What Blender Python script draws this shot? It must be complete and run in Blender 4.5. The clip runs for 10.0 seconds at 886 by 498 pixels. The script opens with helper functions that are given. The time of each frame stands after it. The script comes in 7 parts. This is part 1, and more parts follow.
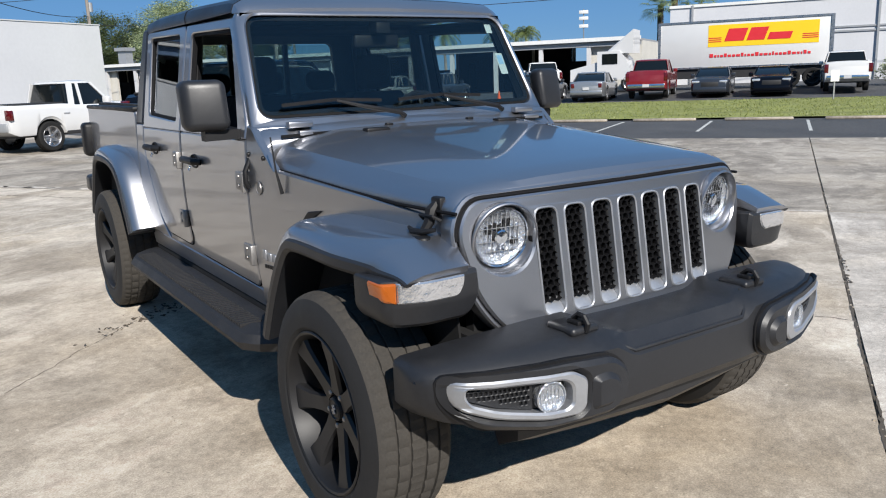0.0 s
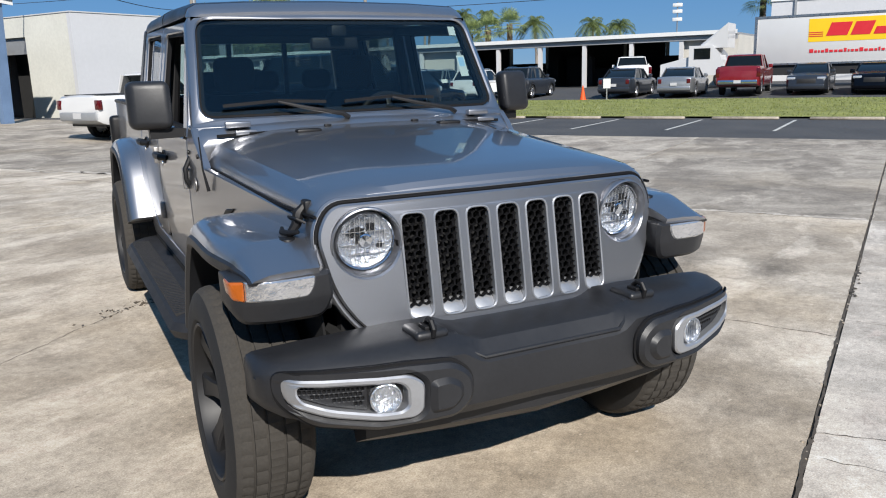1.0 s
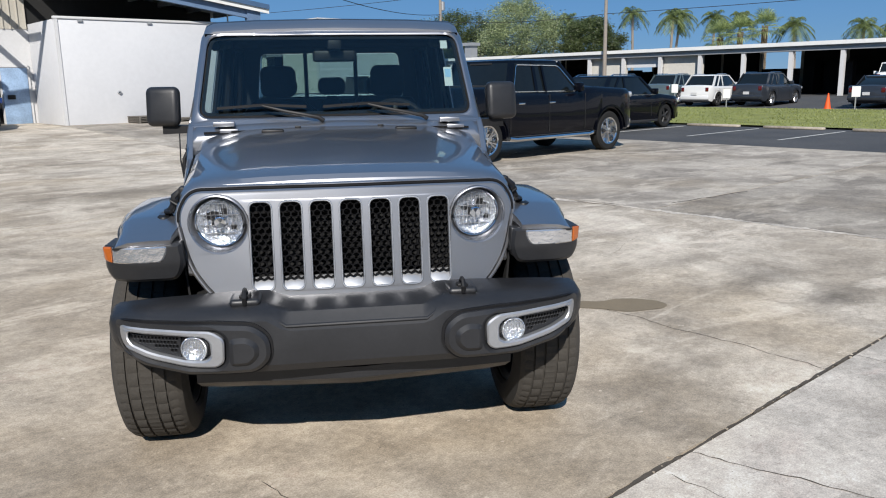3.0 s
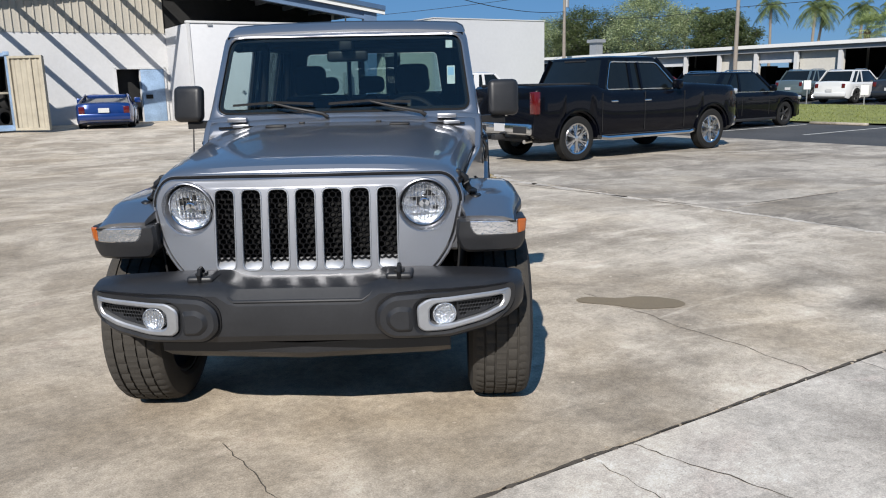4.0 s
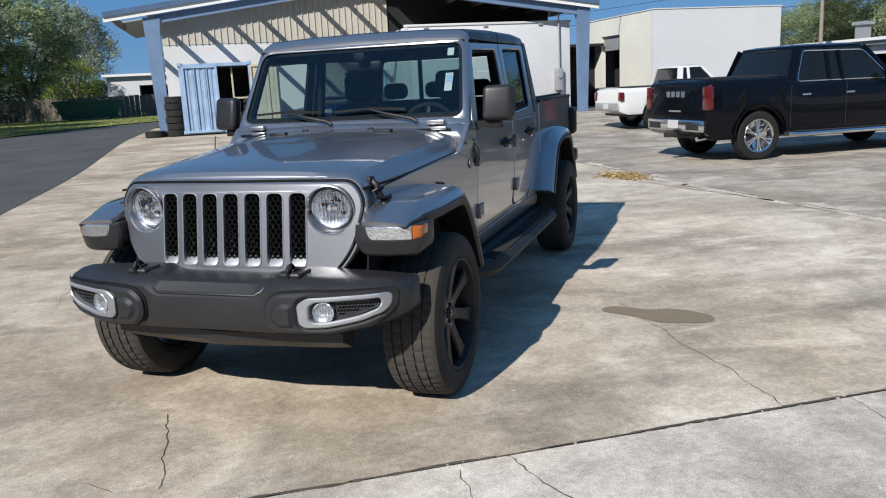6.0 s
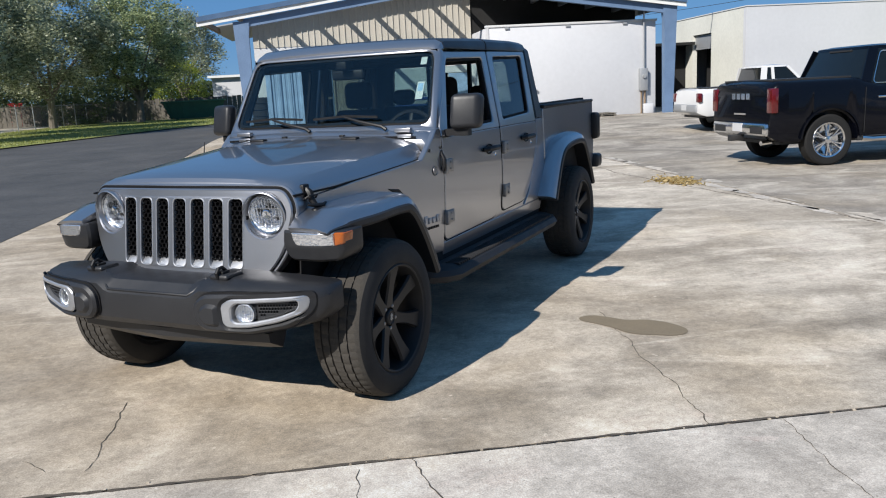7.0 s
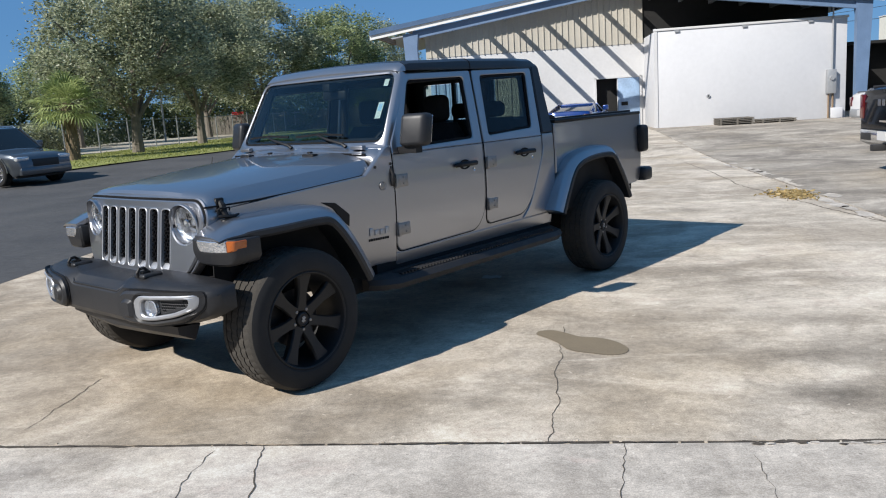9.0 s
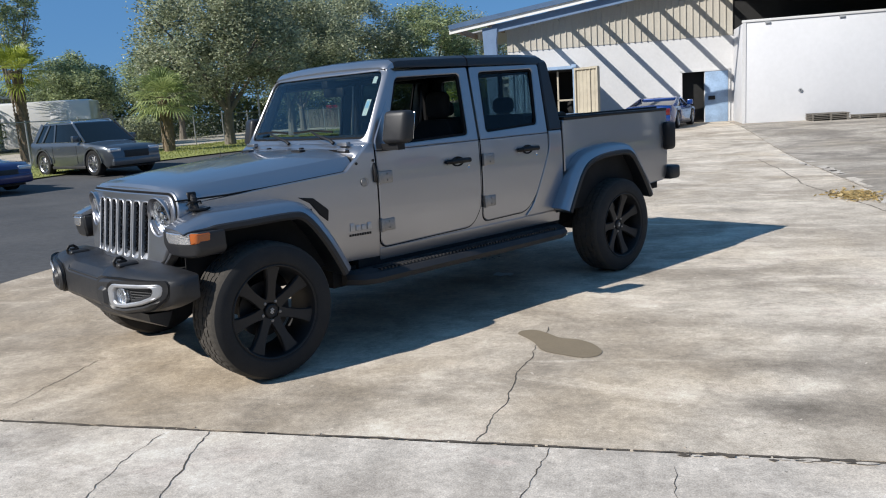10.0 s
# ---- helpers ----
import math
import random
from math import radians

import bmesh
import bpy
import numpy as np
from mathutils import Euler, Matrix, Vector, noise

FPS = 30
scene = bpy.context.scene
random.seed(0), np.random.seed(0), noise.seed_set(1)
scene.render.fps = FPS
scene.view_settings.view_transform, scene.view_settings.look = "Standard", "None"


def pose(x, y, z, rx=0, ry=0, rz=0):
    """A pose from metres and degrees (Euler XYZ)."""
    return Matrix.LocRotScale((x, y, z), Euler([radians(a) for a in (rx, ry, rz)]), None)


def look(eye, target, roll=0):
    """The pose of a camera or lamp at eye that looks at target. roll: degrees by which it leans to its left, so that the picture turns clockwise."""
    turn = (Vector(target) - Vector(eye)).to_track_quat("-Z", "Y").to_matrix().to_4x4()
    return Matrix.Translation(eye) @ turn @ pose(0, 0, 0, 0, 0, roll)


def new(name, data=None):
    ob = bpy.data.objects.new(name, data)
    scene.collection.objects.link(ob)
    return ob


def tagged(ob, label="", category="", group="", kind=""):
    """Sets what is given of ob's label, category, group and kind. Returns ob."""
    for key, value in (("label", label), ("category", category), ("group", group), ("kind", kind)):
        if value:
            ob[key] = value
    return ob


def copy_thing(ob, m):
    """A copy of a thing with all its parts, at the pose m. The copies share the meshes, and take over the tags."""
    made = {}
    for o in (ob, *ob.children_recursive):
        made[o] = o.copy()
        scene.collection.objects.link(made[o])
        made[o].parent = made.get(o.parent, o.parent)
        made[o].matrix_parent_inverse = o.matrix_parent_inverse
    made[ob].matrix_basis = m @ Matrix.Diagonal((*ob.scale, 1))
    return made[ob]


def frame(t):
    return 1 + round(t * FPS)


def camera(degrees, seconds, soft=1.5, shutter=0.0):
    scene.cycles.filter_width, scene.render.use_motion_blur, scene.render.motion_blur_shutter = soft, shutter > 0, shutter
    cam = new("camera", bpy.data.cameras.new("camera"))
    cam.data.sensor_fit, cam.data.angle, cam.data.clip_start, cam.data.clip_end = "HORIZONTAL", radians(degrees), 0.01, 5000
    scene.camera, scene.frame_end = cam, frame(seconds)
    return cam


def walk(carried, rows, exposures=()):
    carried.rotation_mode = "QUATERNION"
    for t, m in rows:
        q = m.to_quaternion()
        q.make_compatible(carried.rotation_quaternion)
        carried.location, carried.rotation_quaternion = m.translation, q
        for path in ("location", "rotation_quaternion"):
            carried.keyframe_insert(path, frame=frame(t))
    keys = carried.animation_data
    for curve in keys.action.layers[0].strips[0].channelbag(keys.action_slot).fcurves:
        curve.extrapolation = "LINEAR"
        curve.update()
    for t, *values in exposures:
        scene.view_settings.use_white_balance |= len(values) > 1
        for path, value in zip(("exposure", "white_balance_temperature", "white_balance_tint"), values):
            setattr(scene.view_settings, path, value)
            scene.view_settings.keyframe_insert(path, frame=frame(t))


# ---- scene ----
cam = camera(58.8, 10.0, 1.1)
PATH = [
    (0, (-1.943, -2.284, 1.481), (-0.873, -0.649, 1.056), -2.2),
    (0.5, (-1.643, -2.439, 1.501), (-0.658, -0.753, 1.07), -2.1),
    (1, (-1.359, -2.688, 1.504), (-0.491, -0.939, 1.069), -1.7),
    (1.5, (-1.088, -2.925, 1.523), (-0.353, -1.115, 1.095), -1.4),
    (2, (-0.752, -3.099, 1.533), (-0.163, -1.235, 1.11), -1.2),
    (2.5, (-0.435, -3.316, 1.525), (0.009, -1.412, 1.107), -1.0),
    (4, (0.614, -3.721, 1.497), (0.591, -1.765, 1.083), -1.3),
    (4.5, (0.981, -3.834, 1.525), (0.794, -1.886, 1.114), -1.8),
    (5, (1.371, -3.749, 1.523), (1.024, -1.822, 1.115), -2.4),
    (5.5, (1.74, -3.689, 1.515), (1.245, -1.794, 1.109), -2.7),
    (7, (2.875, -3.388, 1.532), (2.018, -1.625, 1.138), -3.0),
    (7.5, (3.288, -3.295, 1.548), (2.324, -1.586, 1.166), -2.9),
    (8, (3.649, -3.101, 1.535), (2.574, -1.455, 1.163), -3.0),
    (8.5, (4.001, -2.934, 1.527), (2.819, -1.361, 1.166), -3.4),
    (9, (4.353, -2.749, 1.535), (3.069, -1.257, 1.181), -3.7),
    (9.5, (4.637, -2.495, 1.516), (3.262, -1.086, 1.163), -3.8),
    (10, (4.908, -2.253, 1.514), (3.451, -0.929, 1.159), -3.6),
]
# the clip's camera opens a little at the start and again at the end
EXPOSURES = [(0, 0.45), (1, 0.39), (2, 0.31), (5.5, 0.31), (7.5, 0.40), (10, 0.40)]
walk(cam, [(t, look(eye, target, roll)) for t, eye, target, roll in PATH], EXPOSURES)

# ---- light ----
world = bpy.data.worlds.new("sky")
scene.world = world
world.use_nodes = True
wn = world.node_tree
sky = wn.nodes.new("ShaderNodeTexSky")
sky.sky_type = "NISHITA"
sky.sun_disc = False
sky.sun_elevation = radians(36.5)
sky.sun_rotation = radians(190.0)
sky.altitude = 1700.0
sky.air_density, sky.dust_density, sky.ozone_density = 0.85, 0.0, 1.3
hue = wn.nodes.new("ShaderNodeHueSaturation")
hue.inputs["Saturation"].default_value = 1.22
wn.links.new(sky.outputs[0], hue.inputs["Color"])
tint = wn.nodes.new("ShaderNodeMix")
tint.data_type, tint.blend_type = "RGBA", "MULTIPLY"
tint.inputs[0].default_value = 1.0
tint.inputs[7].default_value = (0.81, 0.93, 1.11, 1)
wn.links.new(hue.outputs[0], tint.inputs[6])
even = wn.nodes.new("ShaderNodeMix")
even.data_type = "RGBA"
even.inputs[0].default_value = 0.70
even.inputs[7].default_value = (2.05, 5.3, 10.6, 1)
wn.links.new(tint.outputs[2], even.inputs[6])
wn.links.new(even.outputs[2], wn.nodes["Background"].inputs[0])
wn.nodes["Background"].inputs[1].default_value = 0.044
sun_data = bpy.data.lights.new("sun", "SUN")
sun_data.energy, sun_data.angle, sun_data.color = 5.0, radians(0.53), (1.0, 0.955, 0.895)
sun = new("sun", sun_data)
sun.matrix_world = look((-2.70, -13.3, 10.0), (0, 0, 0))

# ---- small mesh library ----
TAU = 2 * math.pi
LOT = Matrix.Rotation(radians(33.0), 4, "Z")     # the lot's own axes: u along the joints, v towards the workshop


def ss(a):
    a = min(1.0, max(0.0, a))
    return a * a * (3 - 2 * a)


def rise(u, v):
    """Height of the ground over the near slab, in the lot's axes."""
    a = 0.30 * ss((v - 12.5) / 12.0) * (1 - ss((u - 15.0) / 7.0))
    b = 0.30 * ss((u - 37.0) / 10.0)
    c = 0.20 * ss((-u - 9.0) / 12.0)
    return max(a, b, c)


def lot(u, v, z=0.0, turn=0.0):
    """A pose in the lot's axes, standing on the ground."""
    return LOT @ pose(u, v, rise(u, v) + z, 0, 0, turn)


def smooth(bm, angle=35.0):
    lim = radians(angle)
    for f in bm.faces:
        f.smooth = True
    for e in bm.edges:
        e.smooth = len(e.link_faces) == 2 and e.calc_face_angle(0.0) < lim


def mesh_of(bm, name, mat, angle=35.0):
    bmesh.ops.recalc_face_normals(bm, faces=bm.faces[:])
    smooth(bm, angle)
    me = bpy.data.meshes.new(name)
    bm.to_mesh(me)
    bm.free()
    me.materials.append(mat)
    return me


def part(name, bm, mat, parent=None, label="", m=None, angle=35.0):
    """Links a bmesh as one mesh object under a thing or a part."""
    ob = new(name, mesh_of(bm, name, mat, angle))
    if m is not None:
        ob.matrix_basis = m
    if parent is not None:
        ob.parent = parent
    if label:
        ob["label"] = label
    return ob


def thing(name, label, category, m=None, group="", kind=""):
    ob = new(name)
    ob.empty_display_size = 0.2
    if m is not None:
        ob.matrix_basis = m
    return tagged(ob, label, category, group, kind)


def single(name, bm, mat, label, category, m=None, group="", kind="", angle=35.0):
    ob = part(name, bm, mat, None, label, m, angle)
    return tagged(ob, label, category, group, kind)


def twin(ob, m):
    """A second object on the same mesh, under the same parent."""
    o = ob.copy()
    scene.collection.objects.link(o)
    o.matrix_basis = m
    return o


def add(bm, bm2, m=None):
    """Joins bm2 into bm."""
    me = bpy.data.meshes.new("tmp")
    bm2.to_mesh(me)
    bm2.free()
    if m is not None:
        me.transform(m)
    bm.from_mesh(me)
    bpy.data.meshes.remove(me)
    return bm


def box(x0, x1, y0, y1, z0, z1, bevel=0.0, seg=2):
    bm = bmesh.new()
    bmesh.ops.create_cube(bm, size=1.0)
    for v in bm.verts:
        v.co = Vector((x0 if v.co.x < 0 else x1, y0 if v.co.y < 0 else y1, z0 if v.co.z < 0 else z1))
    if bevel > 0:
        bmesh.ops.bevel(bm, geom=bm.edges[:], offset=bevel, segments=seg, profile=0.5, affect="EDGES", clamp_overlap=True)
    return bm


def boxes(*rows, bevel=0.0):
    bm = bmesh.new()
    for r in rows:
        add(bm, box(*r, bevel=bevel))
    return bm


def loft(rings, close=True, caps=True):
    """A skin over rings of points, each ring with the same count."""
    bm = bmesh.new()
    vs = [[bm.verts.new(p) for p in ring] for ring in rings]
    n = len(rings[0])
    for a, b in zip(vs, vs[1:]):
        for i in range(n if close else n - 1):
            j = (i + 1) % n
            try:
                bm.faces.new((a[i], a[j], b[j], b[i]))
            except ValueError:
                pass
    if caps and close:
        for ring in (vs[0], vs[-1]):
            try:
                bm.faces.new(ring)
            except ValueError:
                pass
    bmesh.ops.remove_doubles(bm, verts=bm.verts[:], dist=1e-5)
    return bm


def inset(loop, d):
    """The loop moved inwards by d (loop anticlockwise)."""
    out = []
    n = len(loop)
    for i in range(n):
        a, b, c = Vector(loop[i - 1]), Vector(loop[i]), Vector(loop[(i + 1) % n])
        e, f = (b - a), (c - b)
        e = e.normalized() if e.length > 1e-9 else f.normalized()
        f = f.normalized() if f.length > 1e-9 else e
        m1, m2 = Vector((-e.y, e.x)), Vector((-f.y, f.x))
        m = m1 + m2
        k = m.dot(m1)
        m = m * (1 / k) if k > 0.3 else m.normalized()
        out.append(tuple(b + m * d))
    return out


def area(loop):
    return 0.5 * sum(loop[i - 1][0] * loop[i][1] - loop[i][0] * loop[i - 1][1] for i in range(len(loop)))


def plate(loops, depth, chamfer=0.004, place=None):
    """A plate with holes: loops of (a, b), the outline first; place(a, b, d) lays a point at depth d into space."""
    from mathutils.geometry import tessellate_polygon
    place = place or (lambda a, b, d: (a, b, -d))
    fixed = []
    for k, lp in enumerate(loops):
        lp = [tuple(p) for p in lp]
        if (area(lp) > 0) != (k == 0):
            lp.reverse()
        fixed.append(lp)
    bm = bmesh.new()
    tops = [inset(lp, chamfer) if chamfer else lp for lp in fixed]
    flat = [p for lp in tops for p in lp]
    tris = tessellate_polygon([[Vector((p[0], p[1], 0)) for p in lp] for lp in tops])
    rows = []
    levels = [(tops, 0.0)] + ([(fixed, chamfer)] if chamfer else []) + [(fixed, depth)]
    for lps, d in levels:
        rows.append([bm.verts.new(place(p[0], p[1], d)) for lp in lps for p in lp])
    for ends, flip in ((rows[0], False), (rows[-1], True)):
        for t in tris:
            try:
                bm.faces.new([ends[i] for i in (t[::-1] if flip else t)])
            except ValueError:
                pass
    start = 0
    for lp in fixed:
        n = len(lp)
        for r0, r1 in zip(rows, rows[1:]):
            for i in range(n):
                j = (i + 1) % n
                try:
                    bm.faces.new((r0[start + i], r0[start + j], r1[start + j], r1[start + i]))
                except ValueError:
                    pass
        start += n
    return bm


def rounded(pts, r, seg=4):
    """An outline with its corners rounded; r one radius or one for each corner."""
    out = []
    n = len(pts)
    for i in range(n):
        a, b, c = Vector(pts[i - 1]), Vector(pts[i]), Vector(pts[(i + 1) % n])
        rr = r[i] if isinstance(r, (list, tuple)) else r
        e, f = (a - b), (c - b)
        rr = min(rr, 0.45 * e.length, 0.45 * f.length)
        if rr < 1e-5:
            out.append(tuple(b))
            continue
        p, q = b + e.normalized() * rr, b + f.normalized() * rr
        for k in range(seg + 1):
            t = k / seg
            out.append(tuple((1 - t) ** 2 * p + 2 * t * (1 - t) * b + t * t * q))
    return out


def rect(x0, x1, y0, y1):
    return [(x0, y0), (x1, y0), (x1, y1), (x0, y1)]


def disc(cx, cy, r, n=32, ry=None):
    return [(cx + r * math.cos(TAU * i / n), cy + (ry or r) * math.sin(TAU * i / n)) for i in range(n)]


def lathe(profile, n=48, axis="x", arc=TAU):
    """A turned body: profile rows of (along, radius)."""
    bm = bmesh.new()
    full = arc > TAU - 1e-6
    k = n if full else n + 1
    rings = []
    for h, r in profile:
        row = []
        for i in range(k):
            c, s = math.cos(arc * i / n), math.sin(arc * i / n)
            p = {"x": (h, r * c, r * s), "y": (r * c, h, r * s), "z": (r * c, r * s, h)}[axis]
            row.append(bm.verts.new(p))
        rings.append(row)
    for a, b in zip(rings, rings[1:]):
        for i in range(k if full else k - 1):
            j = (i + 1) % k
            bm.faces.new((a[i], a[j], b[j], b[i]))
    bmesh.ops.remove_doubles(bm, verts=bm.verts[:], dist=1e-5)
    return bm


def tube(path, r, n=8, caps=True):
    """A round bar along a path; r one radius or one a point."""
    pts = [Vector(p) for p in path]
    rings = []
    side = None
    for i, p in enumerate(pts):
        d = (pts[min(i + 1, len(pts) - 1)] - pts[max(i - 1, 0)]).normalized()
        if side is None:
            side = d.cross(Vector((0, 0, 1)) if abs(d.z) < 0.9 else Vector((1, 0, 0))).normalized()
        side = (side - d * side.dot(d)).normalized()
        up = d.cross(side)
        rr = r[i] if isinstance(r, (list, tuple)) else r
        rings.append([p + rr * (math.cos(TAU * k / n) * side + math.sin(TAU * k / n) * up) for k in range(n)])
    return loft(rings, True, caps)


def strip(path, w, h, up=(0, 0, 1)):
    """A bar of rectangular section along a path."""
    pts = [Vector(p) for p in path]
    rings = []
    for i, p in enumerate(pts):
        d = (pts[min(i + 1, len(pts) - 1)] - pts[max(i - 1, 0)]).normalized()
        s = d.cross(Vector(up)).normalized()
        u = s.cross(d)
        rings.append([p + s * w / 2 + u * h / 2, p - s * w / 2 + u * h / 2, p - s * w / 2 - u * h / 2, p + s * w / 2 - u * h / 2])
    return loft(rings)


def mirror(bm):
    """The other-hand copy (x to -x)."""
    b = bm.copy()
    for v in b.verts:
        v.co.x = -v.co.x
    return b


def both(name, bm, mat, parent, label="", angle=35.0):
    """A part on the left and its mirror on the right."""
    b = mirror(bm)
    one = part(name, bm, mat, parent, label, angle=angle)
    two = part(name, b, mat, parent, label, angle=angle)
    return one, two


def lerp(rows, t):
    """Linear table lookup: rows (t, value...)."""
    if t <= rows[0][0]:
        return rows[0][1:]
    for a, b in zip(rows, rows[1:]):
        if t <= b[0]:
            k = (t - a[0]) / (b[0] - a[0])
            return tuple(x + (y - x) * k for x, y in zip(a[1:], b[1:]))
    return rows[-1][1:]


def cut(bm, axis, values):
    for v in values:
        no = Vector([1.0 if i == axis else 0.0 for i in range(3)])
        bmesh.ops.bisect_plane(bm, geom=bm.verts[:] + bm.edges[:] + bm.faces[:], plane_co=no * v, plane_no=no, dist=1e-5)
    return bm


def warp(bm, fn):
    for v in bm.verts:
        v.co = Vector(fn(*v.co))
    return bm


# ---- materials ----
def nodes_of(name):
    m = bpy.data.materials.new(name)
    m.use_nodes = True
    return m, m.node_tree.nodes, m.node_tree.links, m.node_tree.nodes["Principled BSDF"]


def coords(n, l, scale=1.0, kind="Object", stretch=(1, 1, 1)):
    tc = n.new("ShaderNodeTexCoord")
    mp = n.new("ShaderNodeMapping")
    mp.inputs["Scale"].default_value = [scale * s for s in stretch]
    l.new(tc.outputs[kind], mp.inputs[0])
    return mp.outputs[0]


def noise_tex(n, l, vec, scale, detail=4.0, rough=0.55):
    t = n.new("ShaderNodeTexNoise")
    t.inputs["Scale"].default_value, t.inputs["Detail"].default_value, t.inputs["Roughness"].default_value = scale, detail, rough
    l.new(vec, t.inputs["Vector"])
    return t.outputs["Fac"]


def ramp(n, l, fac, stops):
    r = n.new("ShaderNodeValToRGB")
    while len(r.color_ramp.elements) < len(stops):
        r.color_ramp.elements.new(0.5)
    for e, (p, c) in zip(r.color_ramp.elements, stops):
        e.position, e.color = p, (*c, 1) if len(c) == 3 else c
    l.new(fac, r.inputs[0])
    return r.outputs[0]


def mixc(n, l, fac, a, b, mode="MIX"):
    m = n.new("ShaderNodeMix")
    m.data_type, m.blend_type = "RGBA", mode
    for sock, val in ((m.inputs[0], fac), (m.inputs[6], a), (m.inputs[7], b)):
        if isinstance(val, (int, float)):
            sock.default_value = val
        elif isinstance(val, tuple):
            sock.default_value = (*val, 1)
        else:
            l.new(val, sock)
    return m.outputs[2]


def bumped(n, l, b, height, strength=0.3, dist=0.01):
    k = n.new("ShaderNodeBump")
    k.inputs["Strength"].default_value, k.inputs["Distance"].default_value = strength, dist
    l.new(height, k.inputs["Height"])
    l.new(k.outputs[0], b.inputs["Normal"])


def mat(name, col, rough=0.5, metal=0.0, var=0.12, scale=6.0, bump=0.0, bscale=60.0, coat=0.0, spec=0.5, kind="Object", rvar=0.08, bdist=0.004):
    """A plain surface with uneven colour and gloss at two scales."""
    m, n, l, b = nodes_of(name)
    v = coords(n, l, 1.0, kind)
    big = noise_tex(n, l, v, scale, 3)
    fine = noise_tex(n, l, v, scale * 14, 3)
    tone = mixc(n, l, 0.5, big, fine)
    lo, hi = tuple(c * (1 - var) for c in col), tuple(min(1, c * (1 + var)) for c in col)
    l.new(ramp(n, l, tone, [(0.3, lo), (0.7, hi)]), b.inputs["Base Color"])
    l.new(ramp(n, l, big, [(0.3, (rough - rvar,) * 3), (0.7, (rough + rvar,) * 3)]), b.inputs["Roughness"])
    b.inputs["Metallic"].default_value = metal
    b.inputs["Coat Weight"].default_value = coat
    b.inputs["Coat Roughness"].default_value = 0.04
    b.inputs["Specular IOR Level"].default_value = spec
    if bump:
        bumped(n, l, b, noise_tex(n, l, v, bscale, 4), bump, bdist)
    return m


def paint(name, col, metal=0.0, rough=0.35, flake=0.0, dirt=0.07, coat=0.9, spec=0.5):
    """Clear-coated car paint, faintly dusty."""
    m, n, l, b = nodes_of(name)
    v = coords(n, l)
    dust = noise_tex(n, l, v, 1.6, 3)
    spark = noise_tex(n, l, v, 900.0, 1)
    base = mixc(n, l, flake, col, ramp(n, l, spark, [(0.35, tuple(c * 0.55 for c in col)), (0.65, tuple(min(1, c * 1.5) for c in col))]))
    l.new(mixc(n, l, ramp(n, l, dust, [(0.45, (0, 0, 0)), (0.8, (dirt,) * 3)]), base, (0.35, 0.32, 0.28)), b.inputs["Base Color"])
    b.inputs["Metallic"].default_value = metal
    l.new(ramp(n, l, dust, [(0.3, (rough - 0.012,) * 3), (0.75, (rough + 0.025,) * 3)]), b.inputs["Roughness"])
    b.inputs["Coat Weight"].default_value, b.inputs["Coat Roughness"].default_value = coat, 0.045
    b.inputs["Specular IOR Level"].default_value = spec
    return m


def glass(name, tint, f0=0.02, rough=0.0):
    """A thin pane: part clear, part mirror by the angle of its gloss."""
    m, n, l, b = nodes_of(name)
    tr = n.new("ShaderNodeBsdfTransparent")
    tr.inputs[0].default_value = (*tint, 1)
    gl = n.new("ShaderNodeBsdfGlossy")
    gl.inputs["Roughness"].default_value = rough
    gl.inputs[0].default_value = (0.95, 0.97, 1, 1)
    lw = n.new("ShaderNodeLayerWeight")
    lw.inputs["Blend"].default_value = 0.5
    pw = n.new("ShaderNodeMath")
    pw.operation, pw.inputs[1].default_value = "POWER", 5.0
    l.new(lw.outputs["Facing"], pw.inputs[0])
    fr = n.new("ShaderNodeMath")
    fr.operation, fr.inputs[1].default_value, fr.inputs[2].default_value = "MULTIPLY_ADD", 0.95, f0
    l.new(pw.outputs[0], fr.inputs[0])
    mx = n.new("ShaderNodeMixShader")
    l.new(fr.outputs[0], mx.inputs[0])
    l.new(tr.outputs[0], mx.inputs[1])
    l.new(gl.outputs[0], mx.inputs[2])
    l.new(mx.outputs[0], n["Material Output"].inputs[0])
    return m


def noise_bent(n, l, vec, scale, detail, rough, bend):
    t = n.new("ShaderNodeTexNoise")
    for key, val in (("Scale", scale), ("Detail", detail), ("Roughness", rough), ("Distortion", bend)):
        t.inputs[key].default_value = val
    l.new(vec, t.inputs["Vector"])
    return t.outputs["Fac"]


def moved(n, l, vec, loc=(0, 0, 0), turn=0.0, stretch=(1, 1, 1)):
    mp = n.new("ShaderNodeMapping")
    mp.inputs["Location"].default_value = loc
    mp.inputs["Rotation"].default_value = (0, 0, turn)
    mp.inputs["Scale"].default_value = stretch
    l.new(vec, mp.inputs[0])
    return mp.outputs[0]


def greys(*rows):
    return [(p, (g,) * 3) for p, g in rows]


